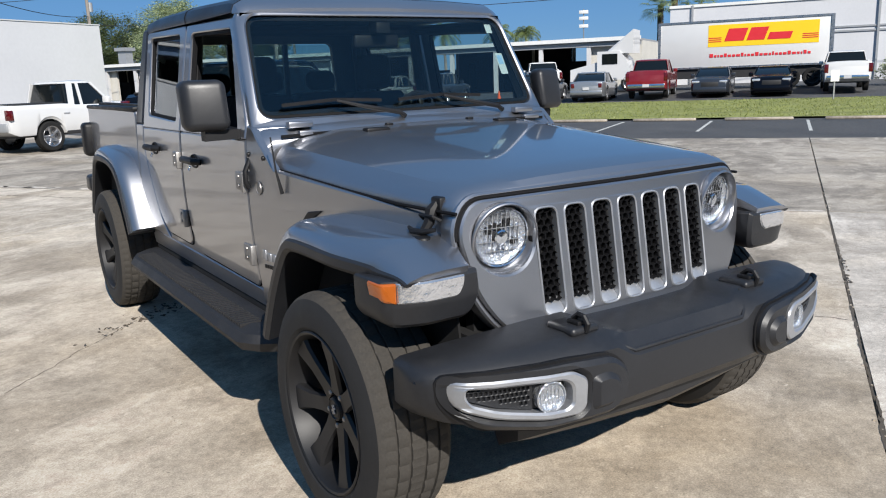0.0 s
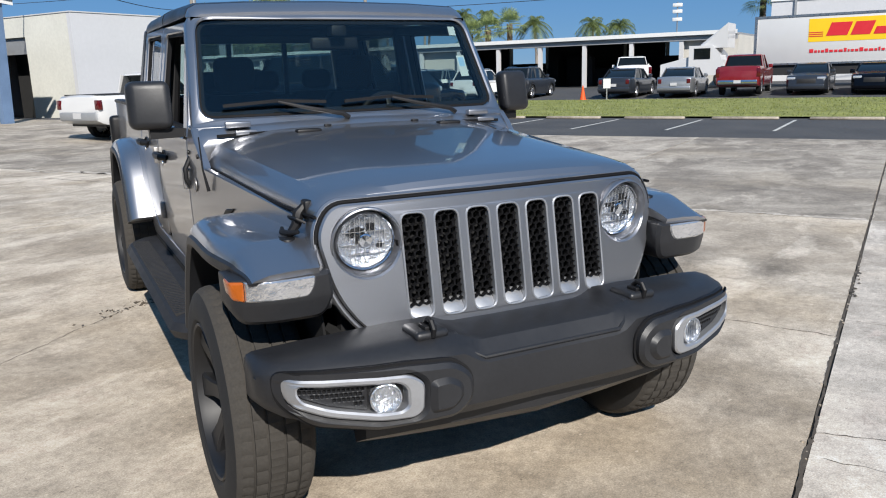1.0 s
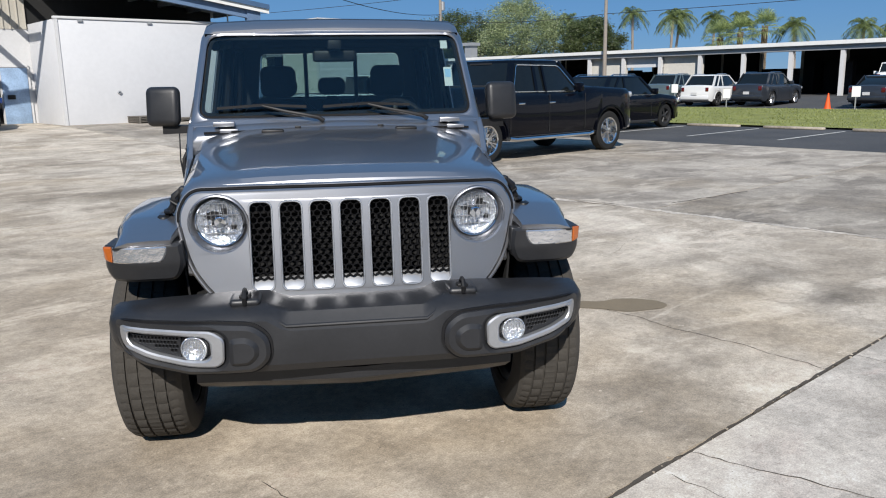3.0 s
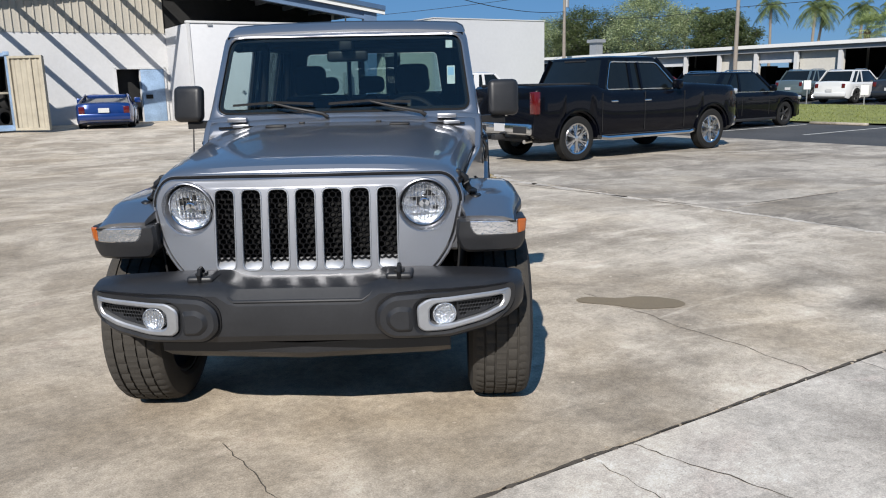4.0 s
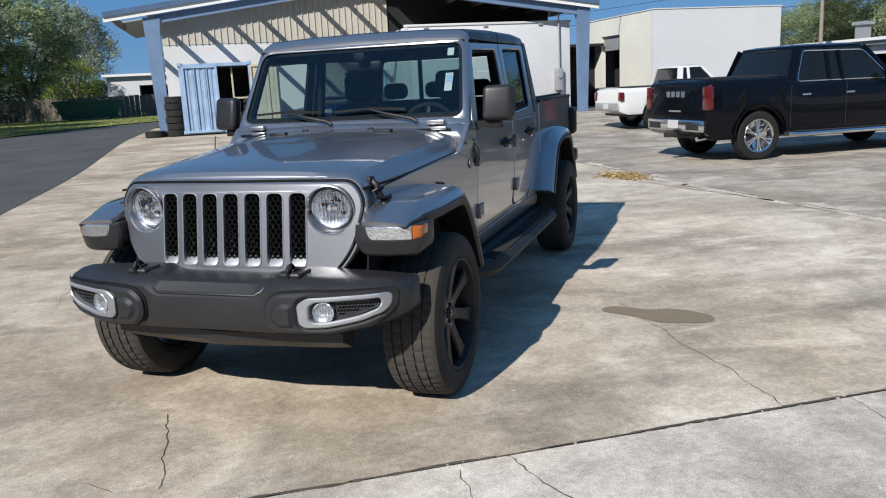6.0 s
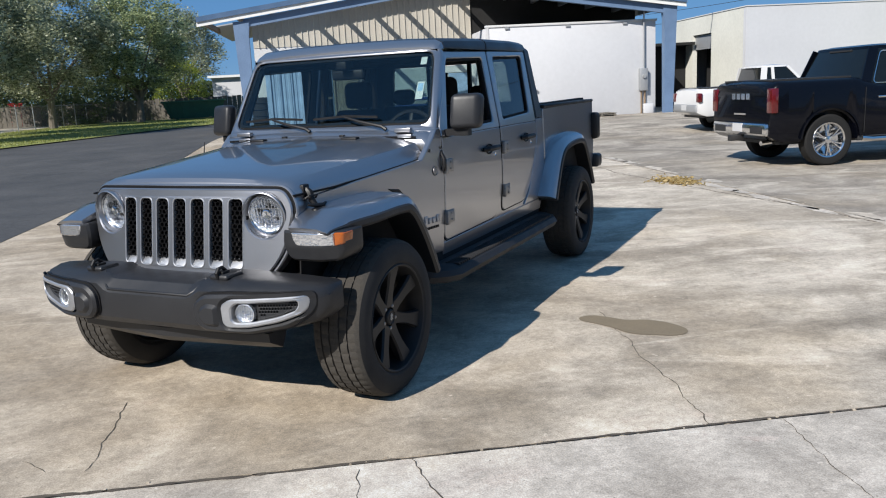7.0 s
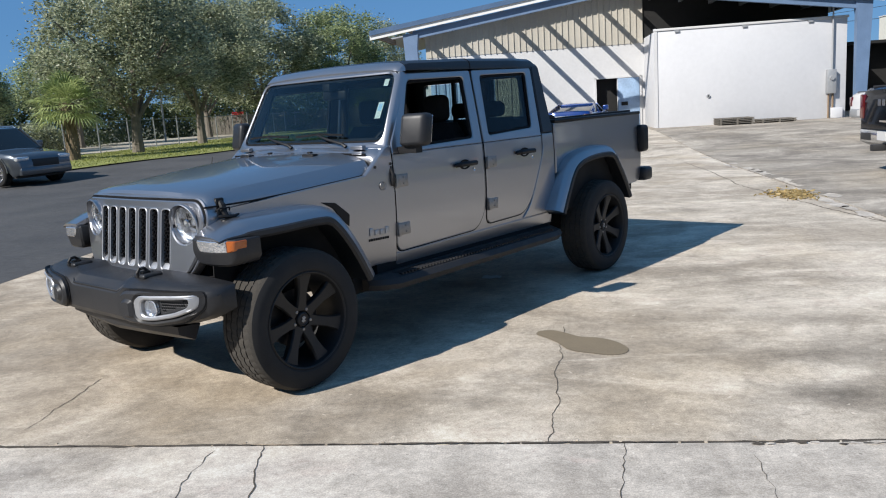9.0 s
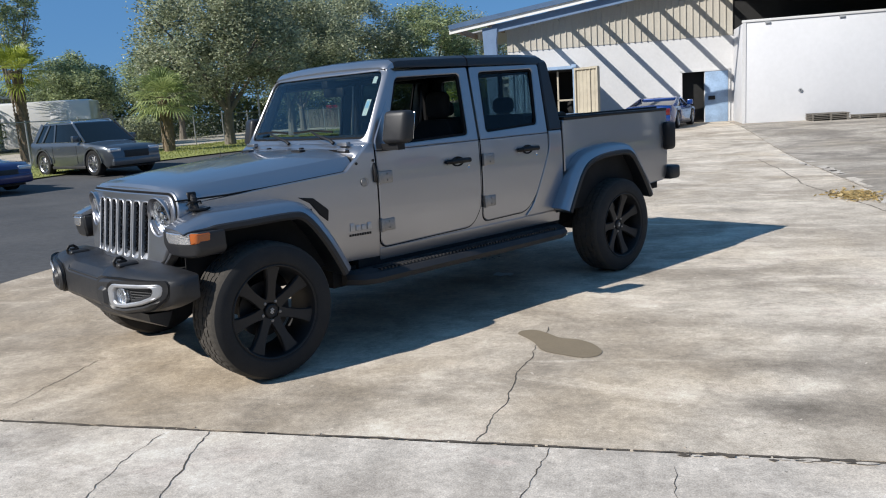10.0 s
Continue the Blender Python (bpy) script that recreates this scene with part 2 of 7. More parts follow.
def concrete(name, pale, tan, dark, seed=0.0, smears=(), soil=None):
    """Old poured concrete: broad zones, ragged worn patches, scuffs, rubbed-in smears, grit and pits."""
    m, n, l, b = nodes_of(name)
    raw = coords(n, l, 1.0, "Object")
    v = moved(n, l, raw, (seed, seed * 2.3, 0))
    base = ramp(n, l, noise_tex(n, l, v, 0.24, 5, 0.6), [(0.36, tan), (0.64, pale)])
    worn = noise_bent(n, l, v, 0.62, 12, 0.64, 0.7)
    base = mixc(n, l, ramp(n, l, worn, greys((0.43, 0.0), (0.49, 0.35), (0.55, 0.75), (0.66, 1.0))), base, dark)
    wide = noise_bent(n, l, moved(n, l, v, (4.0, 9.0, 0), 0.35, (0.55, 1.5, 1)), 1.1, 12, 0.68, 0.6)
    base = mixc(n, l, ramp(n, l, wide, greys((0.54, 0.0), (0.60, 0.45), (0.70, 0.85))), base, tuple(min(1.0, x * 1.16) for x in pale))
    rub = noise_bent(n, l, moved(n, l, v, (14.0, 3.0, 0), -0.5, (0.6, 1.3, 1)), 0.9, 9, 0.6, 0.4)
    base = mixc(n, l, ramp(n, l, rub, greys((0.55, 0.0), (0.62, 0.35), (0.74, 0.75))), base, tuple(x * 0.62 for x in dark))
    warm = noise_tex(n, l, v, 0.5, 5, 0.6)
    base = mixc(n, l, ramp(n, l, warm, greys((0.50, 0.0), (0.70, 0.35))), base, (tan[0] * 1.04, tan[1] * 0.95, tan[2] * 0.80))
    for u, w, ru, rw, k in smears:
        d = n.new("ShaderNodeVectorMath")
        d.operation = "LENGTH"
        l.new(moved(n, l, raw, (-u / ru, -w / rw, 0), 0.0, (1 / ru, 1 / rw, 0)), d.inputs[0])
        e = n.new("ShaderNodeMath")
        e.operation, e.inputs[1].default_value, e.inputs[2].default_value = "MULTIPLY_ADD", 1.5, -0.75
        l.new(noise_tex(n, l, v, 2.4, 8, 0.68), e.inputs[0])
        g = n.new("ShaderNodeMath")
        l.new(d.outputs["Value"], g.inputs[0])
        l.new(e.outputs[0], g.inputs[1])
        base = mixc(n, l, ramp(n, l, g.outputs[0], greys((0.0, k), (0.45, k * 0.6), (0.95, 0.0))), base, tuple(x * 0.42 for x in dark))
    grain = noise_bent(n, l, v, 3.4, 10, 0.74, 0.3)
    base = mixc(n, l, 0.42, base, ramp(n, l, grain, greys((0.30, 0.16), (0.5, 0.5), (0.70, 0.84))), "OVERLAY")
    grit = noise_tex(n, l, v, 24.0, 8, 0.8)
    base = mixc(n, l, 0.42, base, ramp(n, l, grit, greys((0.28, 0.10), (0.5, 0.5), (0.72, 0.90))), "OVERLAY")
    fine = noise_tex(n, l, v, 120.0, 4, 0.75)
    base = mixc(n, l, 0.5, base, ramp(n, l, fine, greys((0.3, 0.15), (0.7, 0.85))), "OVERLAY")
    pit = noise_tex(n, l, v, 40.0, 2, 0.5)
    base = mixc(n, l, ramp(n, l, pit, greys((0.70, 0.0), (0.75, 0.65))), base, tuple(x * 0.40 for x in dark))
    chip = noise_tex(n, l, moved(n, l, v, (31.0, 17.0, 0)), 17.0, 2, 0.5)
    base = mixc(n, l, ramp(n, l, chip, greys((0.715, 0.0), (0.74, 0.55))), base, tuple(min(1.0, x * 1.25) for x in pale))
    if soil is not None:
        # a driven-over brown zone with a ragged edge towards the drive
        sp_ = n.new("ShaderNodeSeparateXYZ")
        l.new(v, sp_.inputs[0])
        k1 = n.new("ShaderNodeMath")
        k1.operation, k1.inputs[1].default_value, k1.inputs[2].default_value = "MULTIPLY_ADD", 0.09, 0.25 - 0.09 * soil
        l.new(sp_.outputs[0], k1.inputs[0])
        k2 = n.new("ShaderNodeMath")
        k2.operation = "ADD"
        l.new(k1.outputs[0], k2.inputs[0])
        l.new(noise_tex(n, l, v, 0.35, 6, 0.62), k2.inputs[1])
        base = mixc(n, l, ramp(n, l, k2.outputs[0], greys((0.45, 0.55), (0.72, 0.30), (0.95, 0.0))), base, (0.72, 0.66, 0.58), "MULTIPLY")
    l.new(base, b.inputs["Base Color"])
    b.inputs["Roughness"].default_value = 0.85
    b.inputs["Specular IOR Level"].default_value = 0.25
    bumped(n, l, b, mixc(n, l, 0.5, fine, grain), 0.5, 0.008)
    return m


def leafy(name, dark_c, light_c, rough=0.42):
    """Foliage: every leaf a tone of its own."""
    m, n, l, b = nodes_of(name)
    g = n.new("ShaderNodeNewGeometry")
    v = coords(n, l)
    big = noise_tex(n, l, v, 0.5, 3)
    mixf = mixc(n, l, 0.35, g.outputs["Random Per Island"], big)
    l.new(ramp(n, l, mixf, [(0.2, dark_c), (0.8, light_c)]), b.inputs["Base Color"])
    b.inputs["Roughness"].default_value = rough
    b.inputs["Specular IOR Level"].default_value = 0.5
    tr = n.new("ShaderNodeBsdfTranslucent")
    l.new(ramp(n, l, mixf, [(0.2, tuple(x * 1.2 for x in dark_c)), (0.8, tuple(x * 1.2 for x in light_c))]), tr.inputs[0])
    mx = n.new("ShaderNodeMixShader")
    mx.inputs[0].default_value = 0.42
    l.new(b.outputs[0], mx.inputs[1])
    l.new(tr.outputs[0], mx.inputs[2])
    l.new(mx.outputs[0], n["Material Output"].inputs[0])
    return m

# ---- ground ----
M_CONC = concrete("lot_concrete", (0.585, 0.520, 0.435), (0.475, 0.417, 0.340), (0.335, 0.287, 0.228), 0.0, ((3.75, -0.10, 0.75, 0.30, 0.75), (3.62, -0.72, 0.60, 0.28, 0.85), (2.3, 8.7, 1.9, 0.9, 0.7), (4.7, -0.9, 0.5, 0.25, 0.5)), 1.5)
M_CONC2 = concrete("pale_concrete", (0.575, 0.525, 0.462), (0.490, 0.444, 0.386), (0.345, 0.308, 0.264), 7.0)
M_CONC3 = concrete("brown_concrete", (0.47, 0.42, 0.355), (0.365, 0.325, 0.272), (0.235, 0.206, 0.172), 3.0)
M_CONC4 = concrete("stained_concrete", (0.42, 0.375, 0.315), (0.325, 0.29, 0.242), (0.205, 0.18, 0.15), 11.0)
M_DIRT = mat("joint_dirt", (0.075, 0.062, 0.048), 0.95, var=0.4, scale=9, bump=0.5)
M_EARTH = mat("far_ground", (0.13, 0.13, 0.075), 0.95, var=0.35, scale=0.2, bump=0.3, bscale=4)
M_ASPH = mat("asphalt", (0.056, 0.056, 0.057), 0.9, var=0.4, scale=0.7, bump=0.6, bscale=160)
M_GRASS = mat("turf", (0.21, 0.225, 0.06), 0.95, var=0.45, scale=0.8, bump=0.8, bscale=30, bdist=0.03)
M_WHITE = mat("white_marking", (0.44, 0.44, 0.41), 0.8, var=0.35, scale=5)


def sheet(us, vs, z=0.0):
    """A sheet that follows the ground, over rows of u and v."""
    bm = bmesh.new()
    grid = [[bm.verts.new((u, v, rise(u, v) + z)) for v in vs] for u in us]
    for a, b in zip(grid, grid[1:]):
        for i in range(len(vs) - 1):
            bm.faces.new((a[i], b[i], b[i + 1], a[i + 1]))
    return bm


def steps(a, b, d):
    n = max(1, int(round((b - a) / d)))
    return [a + (b - a) * i / n for i in range(n + 1)]


far = [-1500, -600, -250, -120]
single("ground", sheet(far + steps(-80, 80, 2.0) + [120, 250, 600, 1500], far + steps(-80, 80, 2.0) + [120, 250, 600, 1500], -0.035), M_EARTH,
       "flat sandy ground reaching the horizon", "ground", LOT, kind="structure")
single("road", sheet(steps(-15.2, -3.62, 1.9), steps(-60, 75, 2.0), -0.006), M_ASPH, "dark worn asphalt drive beside the concrete lot", "road", LOT, kind="structure")
single("parking_asphalt", sheet(steps(15.0, 21.6, 1.1), steps(-40, 50, 2.0), -0.004), M_ASPH, "dark asphalt parking strip with faded white lines", "road", LOT, kind="structure")
single("far_yard", sheet(steps(35.0, 75, 2.0), steps(-60, 80, 2.0), -0.012), M_ASPH, "asphalt yard with parked cars beyond the grass", "road", LOT, kind="structure")
single("grass_strip", sheet(steps(21.6, 35.0, 1.1), steps(-60, 70, 2.0), 0.05), M_GRASS, "sunlit mown grass strip between the parking areas", "grass", LOT, kind="structure")

SLAB_U, SLAB_V = [-3.6, 5.95, 15.0], [-25, -13.2, -7.2, -1.28, 6.65, 14.6, 24.0, 34.0]
pavement = thing("pavement", "large weathered concrete slabs of the open lot", "pavement", LOT, kind="structure")
FAR_V = [-25, -13.2, -7.2, -1.28, 2.36, 6.65, 14.6, 24.0, 34.0]
for u0, u1 in zip(SLAB_U, SLAB_U[1:]):
    for v0, v1 in zip(SLAB_V, SLAB_V[1:]) if u1 < 6 else zip(FAR_V, FAR_V[1:]):
        g = 0.011
        bm = sheet(steps(u0 + g, u1 - g, 1.5), steps(v0 + g, v1 - g, 1.5))
        ext = bmesh.ops.extrude_face_region(bm, geom=bm.faces[:])
        for e in ext["geom"]:
            if isinstance(e, bmesh.types.BMVert):
                e.co.z -= 0.06
        part("slab", bm, (M_CONC2 if v1 < 0 else M_CONC) if u1 < 6 else M_CONC3 if v1 == 6.65 else M_CONC4, pavement)

fills = thing("joint_fill", "dark dirt packed into the slab joints", "joint", LOT, kind="structure")
for v in SLAB_V[1:-1]:
    part("dirt", sheet(steps(-3.6, 15.0, 0.6), [v - 0.0108, v + 0.0108], -0.010), M_DIRT, fills)
part("dirt", sheet(steps(5.95, 15.0, 0.6), [2.36 - 0.0108, 2.36 + 0.0108], -0.010), M_DIRT, fills)
part("dirt", sheet([5.95 - 0.0108, 5.95 + 0.0108], steps(-25, 34, 0.6), -0.012), M_DIRT, fills)

M_SAND = mat("pale_sand", (0.40, 0.36, 0.29), 0.95, var=0.25, scale=0.6, bump=0.4, bscale=20)
VERGE = [(10, -15.2), (18, -15.2), (22, -13.2), (25, -11.4), (33, -9.4), (38, -8.2), (43, -6.3), (47, -3.7), (75, -3.7)]


def verge(v):
    """Where the mown grass meets the drive, along u."""
    return lerp(VERGE, v)[0]


gm = bmesh.new()
rows_g = []
for v in steps(10, 75, 1.0):
    rows_g.append([gm.verts.new((u, v, rise(u, v) + 0.04)) for u in [-20.6 + (verge(v) + 20.6) * k / 8 for k in range(9)]])
for a, b in zip(rows_g, rows_g[1:]):
    for k in range(8):
        gm.faces.new((a[k], a[k + 1], b[k + 1], b[k]))
single("left_grass", gm, M_GRASS, "patchy mown grass under the oak trees", "grass", LOT, kind="structure")
single("dirt_road", sheet(steps(-34, -20.6, 2.0), steps(5, 75, 2.5), 0.0), M_SAND, "pale sandy track behind the wire fence", "road", LOT, kind="structure")

# cracks, a dried stain, marks
crk = random.Random(11)


def crack(pts, w0=0.016, jag=0.02, lift=0.002):
    """A thin jagged crack that lies on the slab."""
    line = []
    drift = 0.0
    for (a, b), (c, e) in zip(pts, pts[1:]):
        n = max(2, int(math.hypot(c - a, e - b) / 0.035))
        nx, ny = -(e - b), c - a
        k = math.hypot(nx, ny)
        for i in range(n):
            t = i / n
            drift = 0.82 * drift + crk.uniform(-jag, jag) * 0.55
            line.append((a + (c - a) * t + nx / k * drift, b + (e - b) * t + ny / k * drift))
    line.append(pts[-1])
    bm = bmesh.new()
    prev = None
    for i, (a, b) in enumerate(line):
        c, e = line[min(i + 1, len(line) - 1)]
        p, q = line[max(i - 1, 0)]
        d = Vector((c - p, e - q)).normalized()
        w = w0 * 0.42 * crk.uniform(0.3, 1.0) * (0.3 if i in (0, len(line) - 1) else 1) / 2
        z = rise(a, b) + lift
        pair = (bm.verts.new((a - d.y * w, b + d.x * w, z)), bm.verts.new((a + d.y * w, b - d.x * w, z)))
        if prev:
            bm.faces.new((prev[0], prev[1], pair[1], pair[0]))
        prev = pair
    return bm


cracks = thing("slab_cracks", "dark jagged cracks running across the concrete slabs", "crack", LOT, kind="structure")
for pts, w in (([(2.24, 0.60), (2.21, 0.1), (2.18, -0.5), (2.15, -0.95), (2.12, -1.27)], 0.018), ([(0.54, -1.34), (0.53, -1.7), (0.63, -2.1), (0.70, -2.9)], 0.013), ([(0.77, -1.29), (0.83, -1.55), (0.93, -1.92), (1.0, -2.6), (0.9, -3.4)], 0.022),
               ([(2.46, -1.29), (2.42, -1.7), (2.36, -2.1), (2.4, -3.0)], 0.012), ([(2.98, -1.42), (2.97, -1.75), (3.05, -2.3)], 0.010), ([(-0.65, -0.28), (-0.62, -0.72), (-0.63, -1.08)], 0.014), ([(-0.95, -0.9), (-0.80, -1.05)], 0.01),
               ([(6.55, 2.46), (7.3, 2.36), (8.15, 2.30)], 0.075), ([(5.2, 14.0), (5.3, 11.0), (5.25, 8.6), (5.6, 5.6), (5.9, 3.8)], 0.06), ([(5.75, 6.0), (5.95, 2.0), (6.05, 0.0)], 0.05), ([(6.0, 0.0), (5.96, -0.7), (5.97, -1.25)], 0.06), ([(2.9, 6.82), (3.9, 6.70), (4.9, 6.50)], 0.02),
               ([(-0.35, 2.72), (0.2, 2.86), (0.85, 3.0)], 0.014), ([(1.2, 2.0), (1.6, 2.5), (1.9, 3.4)], 0.008), ([(3.6, 1.2), (4.4, 1.5), (5.2, 1.4)], 0.008), ([(-2.0, 3.0), (-1.2, 2.7), (-0.6, 2.9)], 0.010), ([(0.2, -2.1), (1.4, -2.4), (2.6, -2.3), (3.9, -2.6)], 0.007)):
    part("crack", crack(pts, w), M_DIRT, cracks)
# ragged dirt along the near cross joint, with a spalled stretch
for k in range(16):
    u0 = -3.5 + 0.6 * k
    part("joint_dirt", crack([(u0, -1.283), (u0 + 0.3, -1.278), (u0 + 0.62, -1.282)], crk.uniform(0.035, 0.075), 0.007), M_DIRT, cracks)
for k in range(22):
    u0, v0 = crk.uniform(3.0, 3.75), -1.30 + crk.uniform(-0.02, 0.012)
    w, h = crk.uniform(0.015, 0.06), crk.uniform(0.005, 0.016)
    ring = [(u0 + w * math.cos(TAU * i / 8) * crk.uniform(0.6, 1.1), v0 + h * math.sin(TAU * i / 8) * crk.uniform(0.6, 1.1)) for i in range(8)]
    bm = bmesh.new()
    bm.faces.new([bm.verts.new((a, b, 0.0025 + 0.0002 * k)) for a, b in ring])
    part("spall", bm, M_DIRT if k % 3 else M_CONC2, cracks)
# pale worn lines and broken edges along the long joint
for pts, w in (([(9.7, 8.4), (10.6, 7.6), (12.0, 6.8), (13.6, 6.1)], 0.30), ([(-1.68, 2.24), (-1.63, 2.96), (-1.52, 3.6)], 0.035), ([(8.6, 8.3), (9.6, 8.35), (10.8, 8.9)], 0.10), ([(6.1, 5.2), (7.0, 4.2), (7.6, 3.0)], 0.10), ([(5.93, -1.25), (5.97, 0.6), (5.94, 2.2), (5.96, 3.4)], 0.34)):
    part("worn_line", crack(pts, w, 0.03, 0.003), M_CONC2, cracks)
for k in range(26):
    v = 3.2 + 0.44 * k + crk.uniform(-0.1, 0.1)
    w, h = crk.uniform(0.05, 0.30), crk.uniform(0.15, 0.45)
    sd = 1 if crk.random() < 0.5 else -1
    ring = [(5.95 + sd * (0.02 + w * (0.5 + 0.5 * math.cos(TAU * i / 9)) * crk.uniform(0.6, 1.1)), v + h * math.sin(TAU * i / 9) * crk.uniform(0.7, 1.1)) for i in range(9)]
    bm = bmesh.new()
    bm.faces.new([bm.verts.new((a, b, rise(a, b) + 0.003)) for a, b in ring])
    part("broken_edge", bm, M_CONC2, cracks)
rub = bmesh.new()
for i in range(300):
    t = crk.random()
    u = 5.95 + crk.gauss(0, 0.05) if t < 0.6 else crk.uniform(-3, 14)
    v = crk.uniform(-1.2, 13) if t < 0.6 else -1.28 + crk.gauss(0, 0.02)
    s_ = crk.uniform(0.002, 0.006)
    add(rub, box(u - s_, u + s_ * 1.3, v - s_, v + s_, rise(u, v) - 0.002, rise(u, v) + s_ * 0.8), None)
single("joint_grit", rub, M_CONC, "loose pale grit and crumbs along the broken slab joints", "grit", LOT, kind="stuff")
M_STAIN = mat("dried_mud", (0.185, 0.148, 0.098), 0.9, var=0.15, scale=6, bump=0.2)
st_pts = [(2.06, 0.50), (2.16, 0.53), (2.26, 0.44), (2.34, 0.34), (2.45, 0.33), (2.56, 0.24), (2.63, 0.08), (2.60, -0.02), (2.50, -0.05), (2.40, 0.0), (2.30, 0.04), (2.24, 0.10), (2.20, 0.22), (2.12, 0.34), (2.05, 0.42)]
bm = bmesh.new()
bm.faces.new([bm.verts.new((a, b, 0.0035)) for a, b in rounded(st_pts, 0.06, 3)])
single("mud_stain", bm, M_STAIN, "small brown dried mud stain on the concrete", "stain", LOT, kind="structure")
marks = thing("parking_lines", "faded white parking bay lines on the asphalt", "road marking", LOT, kind="structure")
for k in range(-4, 14):
    v = 11.05 - 2.48 * (k - 3)
    part("line", box(17.0, 20.9, v - 0.038, v + 0.038, -0.003, 0.001), M_WHITE, marks)
stop = single("wheel_stop", box(-0.08, 0.08, -0.9, 0.9, 0, 0.075, 0.03), M_CONC3, "weathered concrete wheel stop at the head of a bay", "wheel stop", lot(21.25, 12.8), "wheel stops")
for k in range(1, 9):
    copy_thing(stop, lot(21.25 - 0.03 * k, 12.8 - 2.58 * k))
for k in range(1, 4):
    copy_thing(stop, lot(21.3, 12.8 + 2.58 * k))

# ---- buildings ----
M_WALL = mat("white_block_paint", (0.53, 0.53, 0.53), 0.85, var=0.06, scale=0.8, bump=0.25, bscale=50)
M_PANEL = mat("white_panel", (0.53, 0.535, 0.55), 0.6, var=0.05, scale=0.5)
M_CREAM = mat("cream_render", (0.59, 0.585, 0.525), 0.85, var=0.10, scale=0.7, bump=0.25, bscale=40)
M_SIDING = mat("tan_metal_siding", (0.41, 0.385, 0.33), 0.6, var=0.08, scale=1.0)
M_BLUE = mat("faded_blue_steel", (0.115, 0.18, 0.29), 0.55, var=0.18, scale=2.0)
M_BLUE_L = mat("pale_blue_paint", (0.235, 0.335, 0.475), 0.6, var=0.32, scale=2.5)
M_NAVY = mat("navy_trim", (0.055, 0.105, 0.19), 0.5, var=0.15, scale=2.0)
# near-black: paints the shade inside openings, also black rubber and fittings
M_BLACK_SHADE = mat("black_and_shade", (0.012, 0.012, 0.012), 0.95, var=0.3)
M_TIMBER = mat("weathered_timber", (0.20, 0.14, 0.09), 0.85, var=0.35, scale=3, bump=0.4)
M_BOARD = mat("grey_board", (0.13, 0.118, 0.10), 0.9, var=0.35, scale=3, bump=0.4)
M_RUST = mat("rusty_cream_steel", (0.36, 0.325, 0.255), 0.7, var=0.25, scale=3.5, bump=0.2)
M_GREY = mat("grey_metal", (0.33, 0.34, 0.35), 0.55, 0.4, var=0.12)
M_BEIGE = mat("beige_block", (0.52, 0.50, 0.45), 0.85, var=0.10, scale=0.6)
M_ROOFW = mat("white_roof_edge", (0.66, 0.66, 0.64), 0.7, var=0.08, scale=0.5)


def roof_z(u):
    return 4.30 + (u + 3.95) * 0.140 if u < 4.9 else 4.30 + (13.74 - u) * 0.1402


shop = thing("workshop", "white workshop with tan siding and a blue steel gable frame", "building", LOT)
lower = plate([rect(-2.45, 13.1, 0.1, 3.55), rect(4.34, 5.16, 0.3, 2.24)], 0.2, 0.0, lambda a, b, d: (a, 28.0 + d, b))
part("lower_wall", lower, M_WALL, shop)
sid = bmesh.new()
rows_ = []
for k in range(65):
    u = -2.45 + 0.24 * k
    rows_ += [(u, 0.0), (u + 0.185, 0.0), (u + 0.195, -0.040), (u + 0.225, -0.040), (u + 0.235, 0.0)]
prev = None
for u, dv in rows_:
    if u > 6.3:
        break
    col = (sid.verts.new((u, 28.0 - 0.02 + dv, 3.53)), sid.verts.new((u, 28.0 - 0.02 + dv, roof_z(u) - 0.02)))
    if prev:
        sid.faces.new((prev[0], col[0], col[1], prev[1]))
    prev = col
part("siding", sid, M_SIDING, shop, "ribbed tan metal siding", angle=20)
# a closed black sheet painted as the shade in the gable
part("gable_shade", plate([[(6.02, 3.53), (13.1, 3.53), (13.1, roof_z(13.1) - 0.02), (6.02, roof_z(6.02) - 0.02)]], 0.05, 0.0, lambda a, b, d: (a, 28.02 + d, b)), M_BLACK_SHADE, shop, "black sheet as shade in the gable above the panel room")
part("back_wall", box(-2.45, 13.1, 33.9, 34.1, 0.1, 4.2), M_WALL, shop)
for u in (-2.45, 13.0):
    part("end_wall", box(u, u + 0.15, 28.2, 33.9, 0.1, 4.15), M_SIDING, shop)
rs = bmesh.new()
for (ua, ub) in ((-4.0, 4.9), (4.9, 13.78)):
    for (va, vb, u0, u1) in ((27.35, 34.4, ua, ub),):
        za, zb = roof_z(u0 + 1e-6), roof_z(u1 - 1e-6)
        add(rs, loft([[(u0, va, za), (u0, vb, za), (u0, vb, za + 0.05), (u0, va, za + 0.05)], [(u1, va, zb), (u1, vb, zb), (u1, vb, zb + 0.05), (u1, va, zb + 0.05)]]))
add(rs, loft([[(6.0, 24.52, roof_z(6)), (6.0, 27.35, roof_z(6)), (6.0, 27.35, roof_z(6) + 0.05), (6.0, 24.52, roof_z(6) + 0.05)], [(13.78, 24.52, roof_z(13.78)), (13.78, 27.35, roof_z(13.78)), (13.78, 27.35, roof_z(13.78) + 0.05), (13.78, 24.52, roof_z(13.78) + 0.05)]]))
part("roof", rs, M_GREY, shop)
for k in range(16):
    u = -3.7 + 1.13 * k
    if u > 13.6:
        break
    z = roof_z(u)
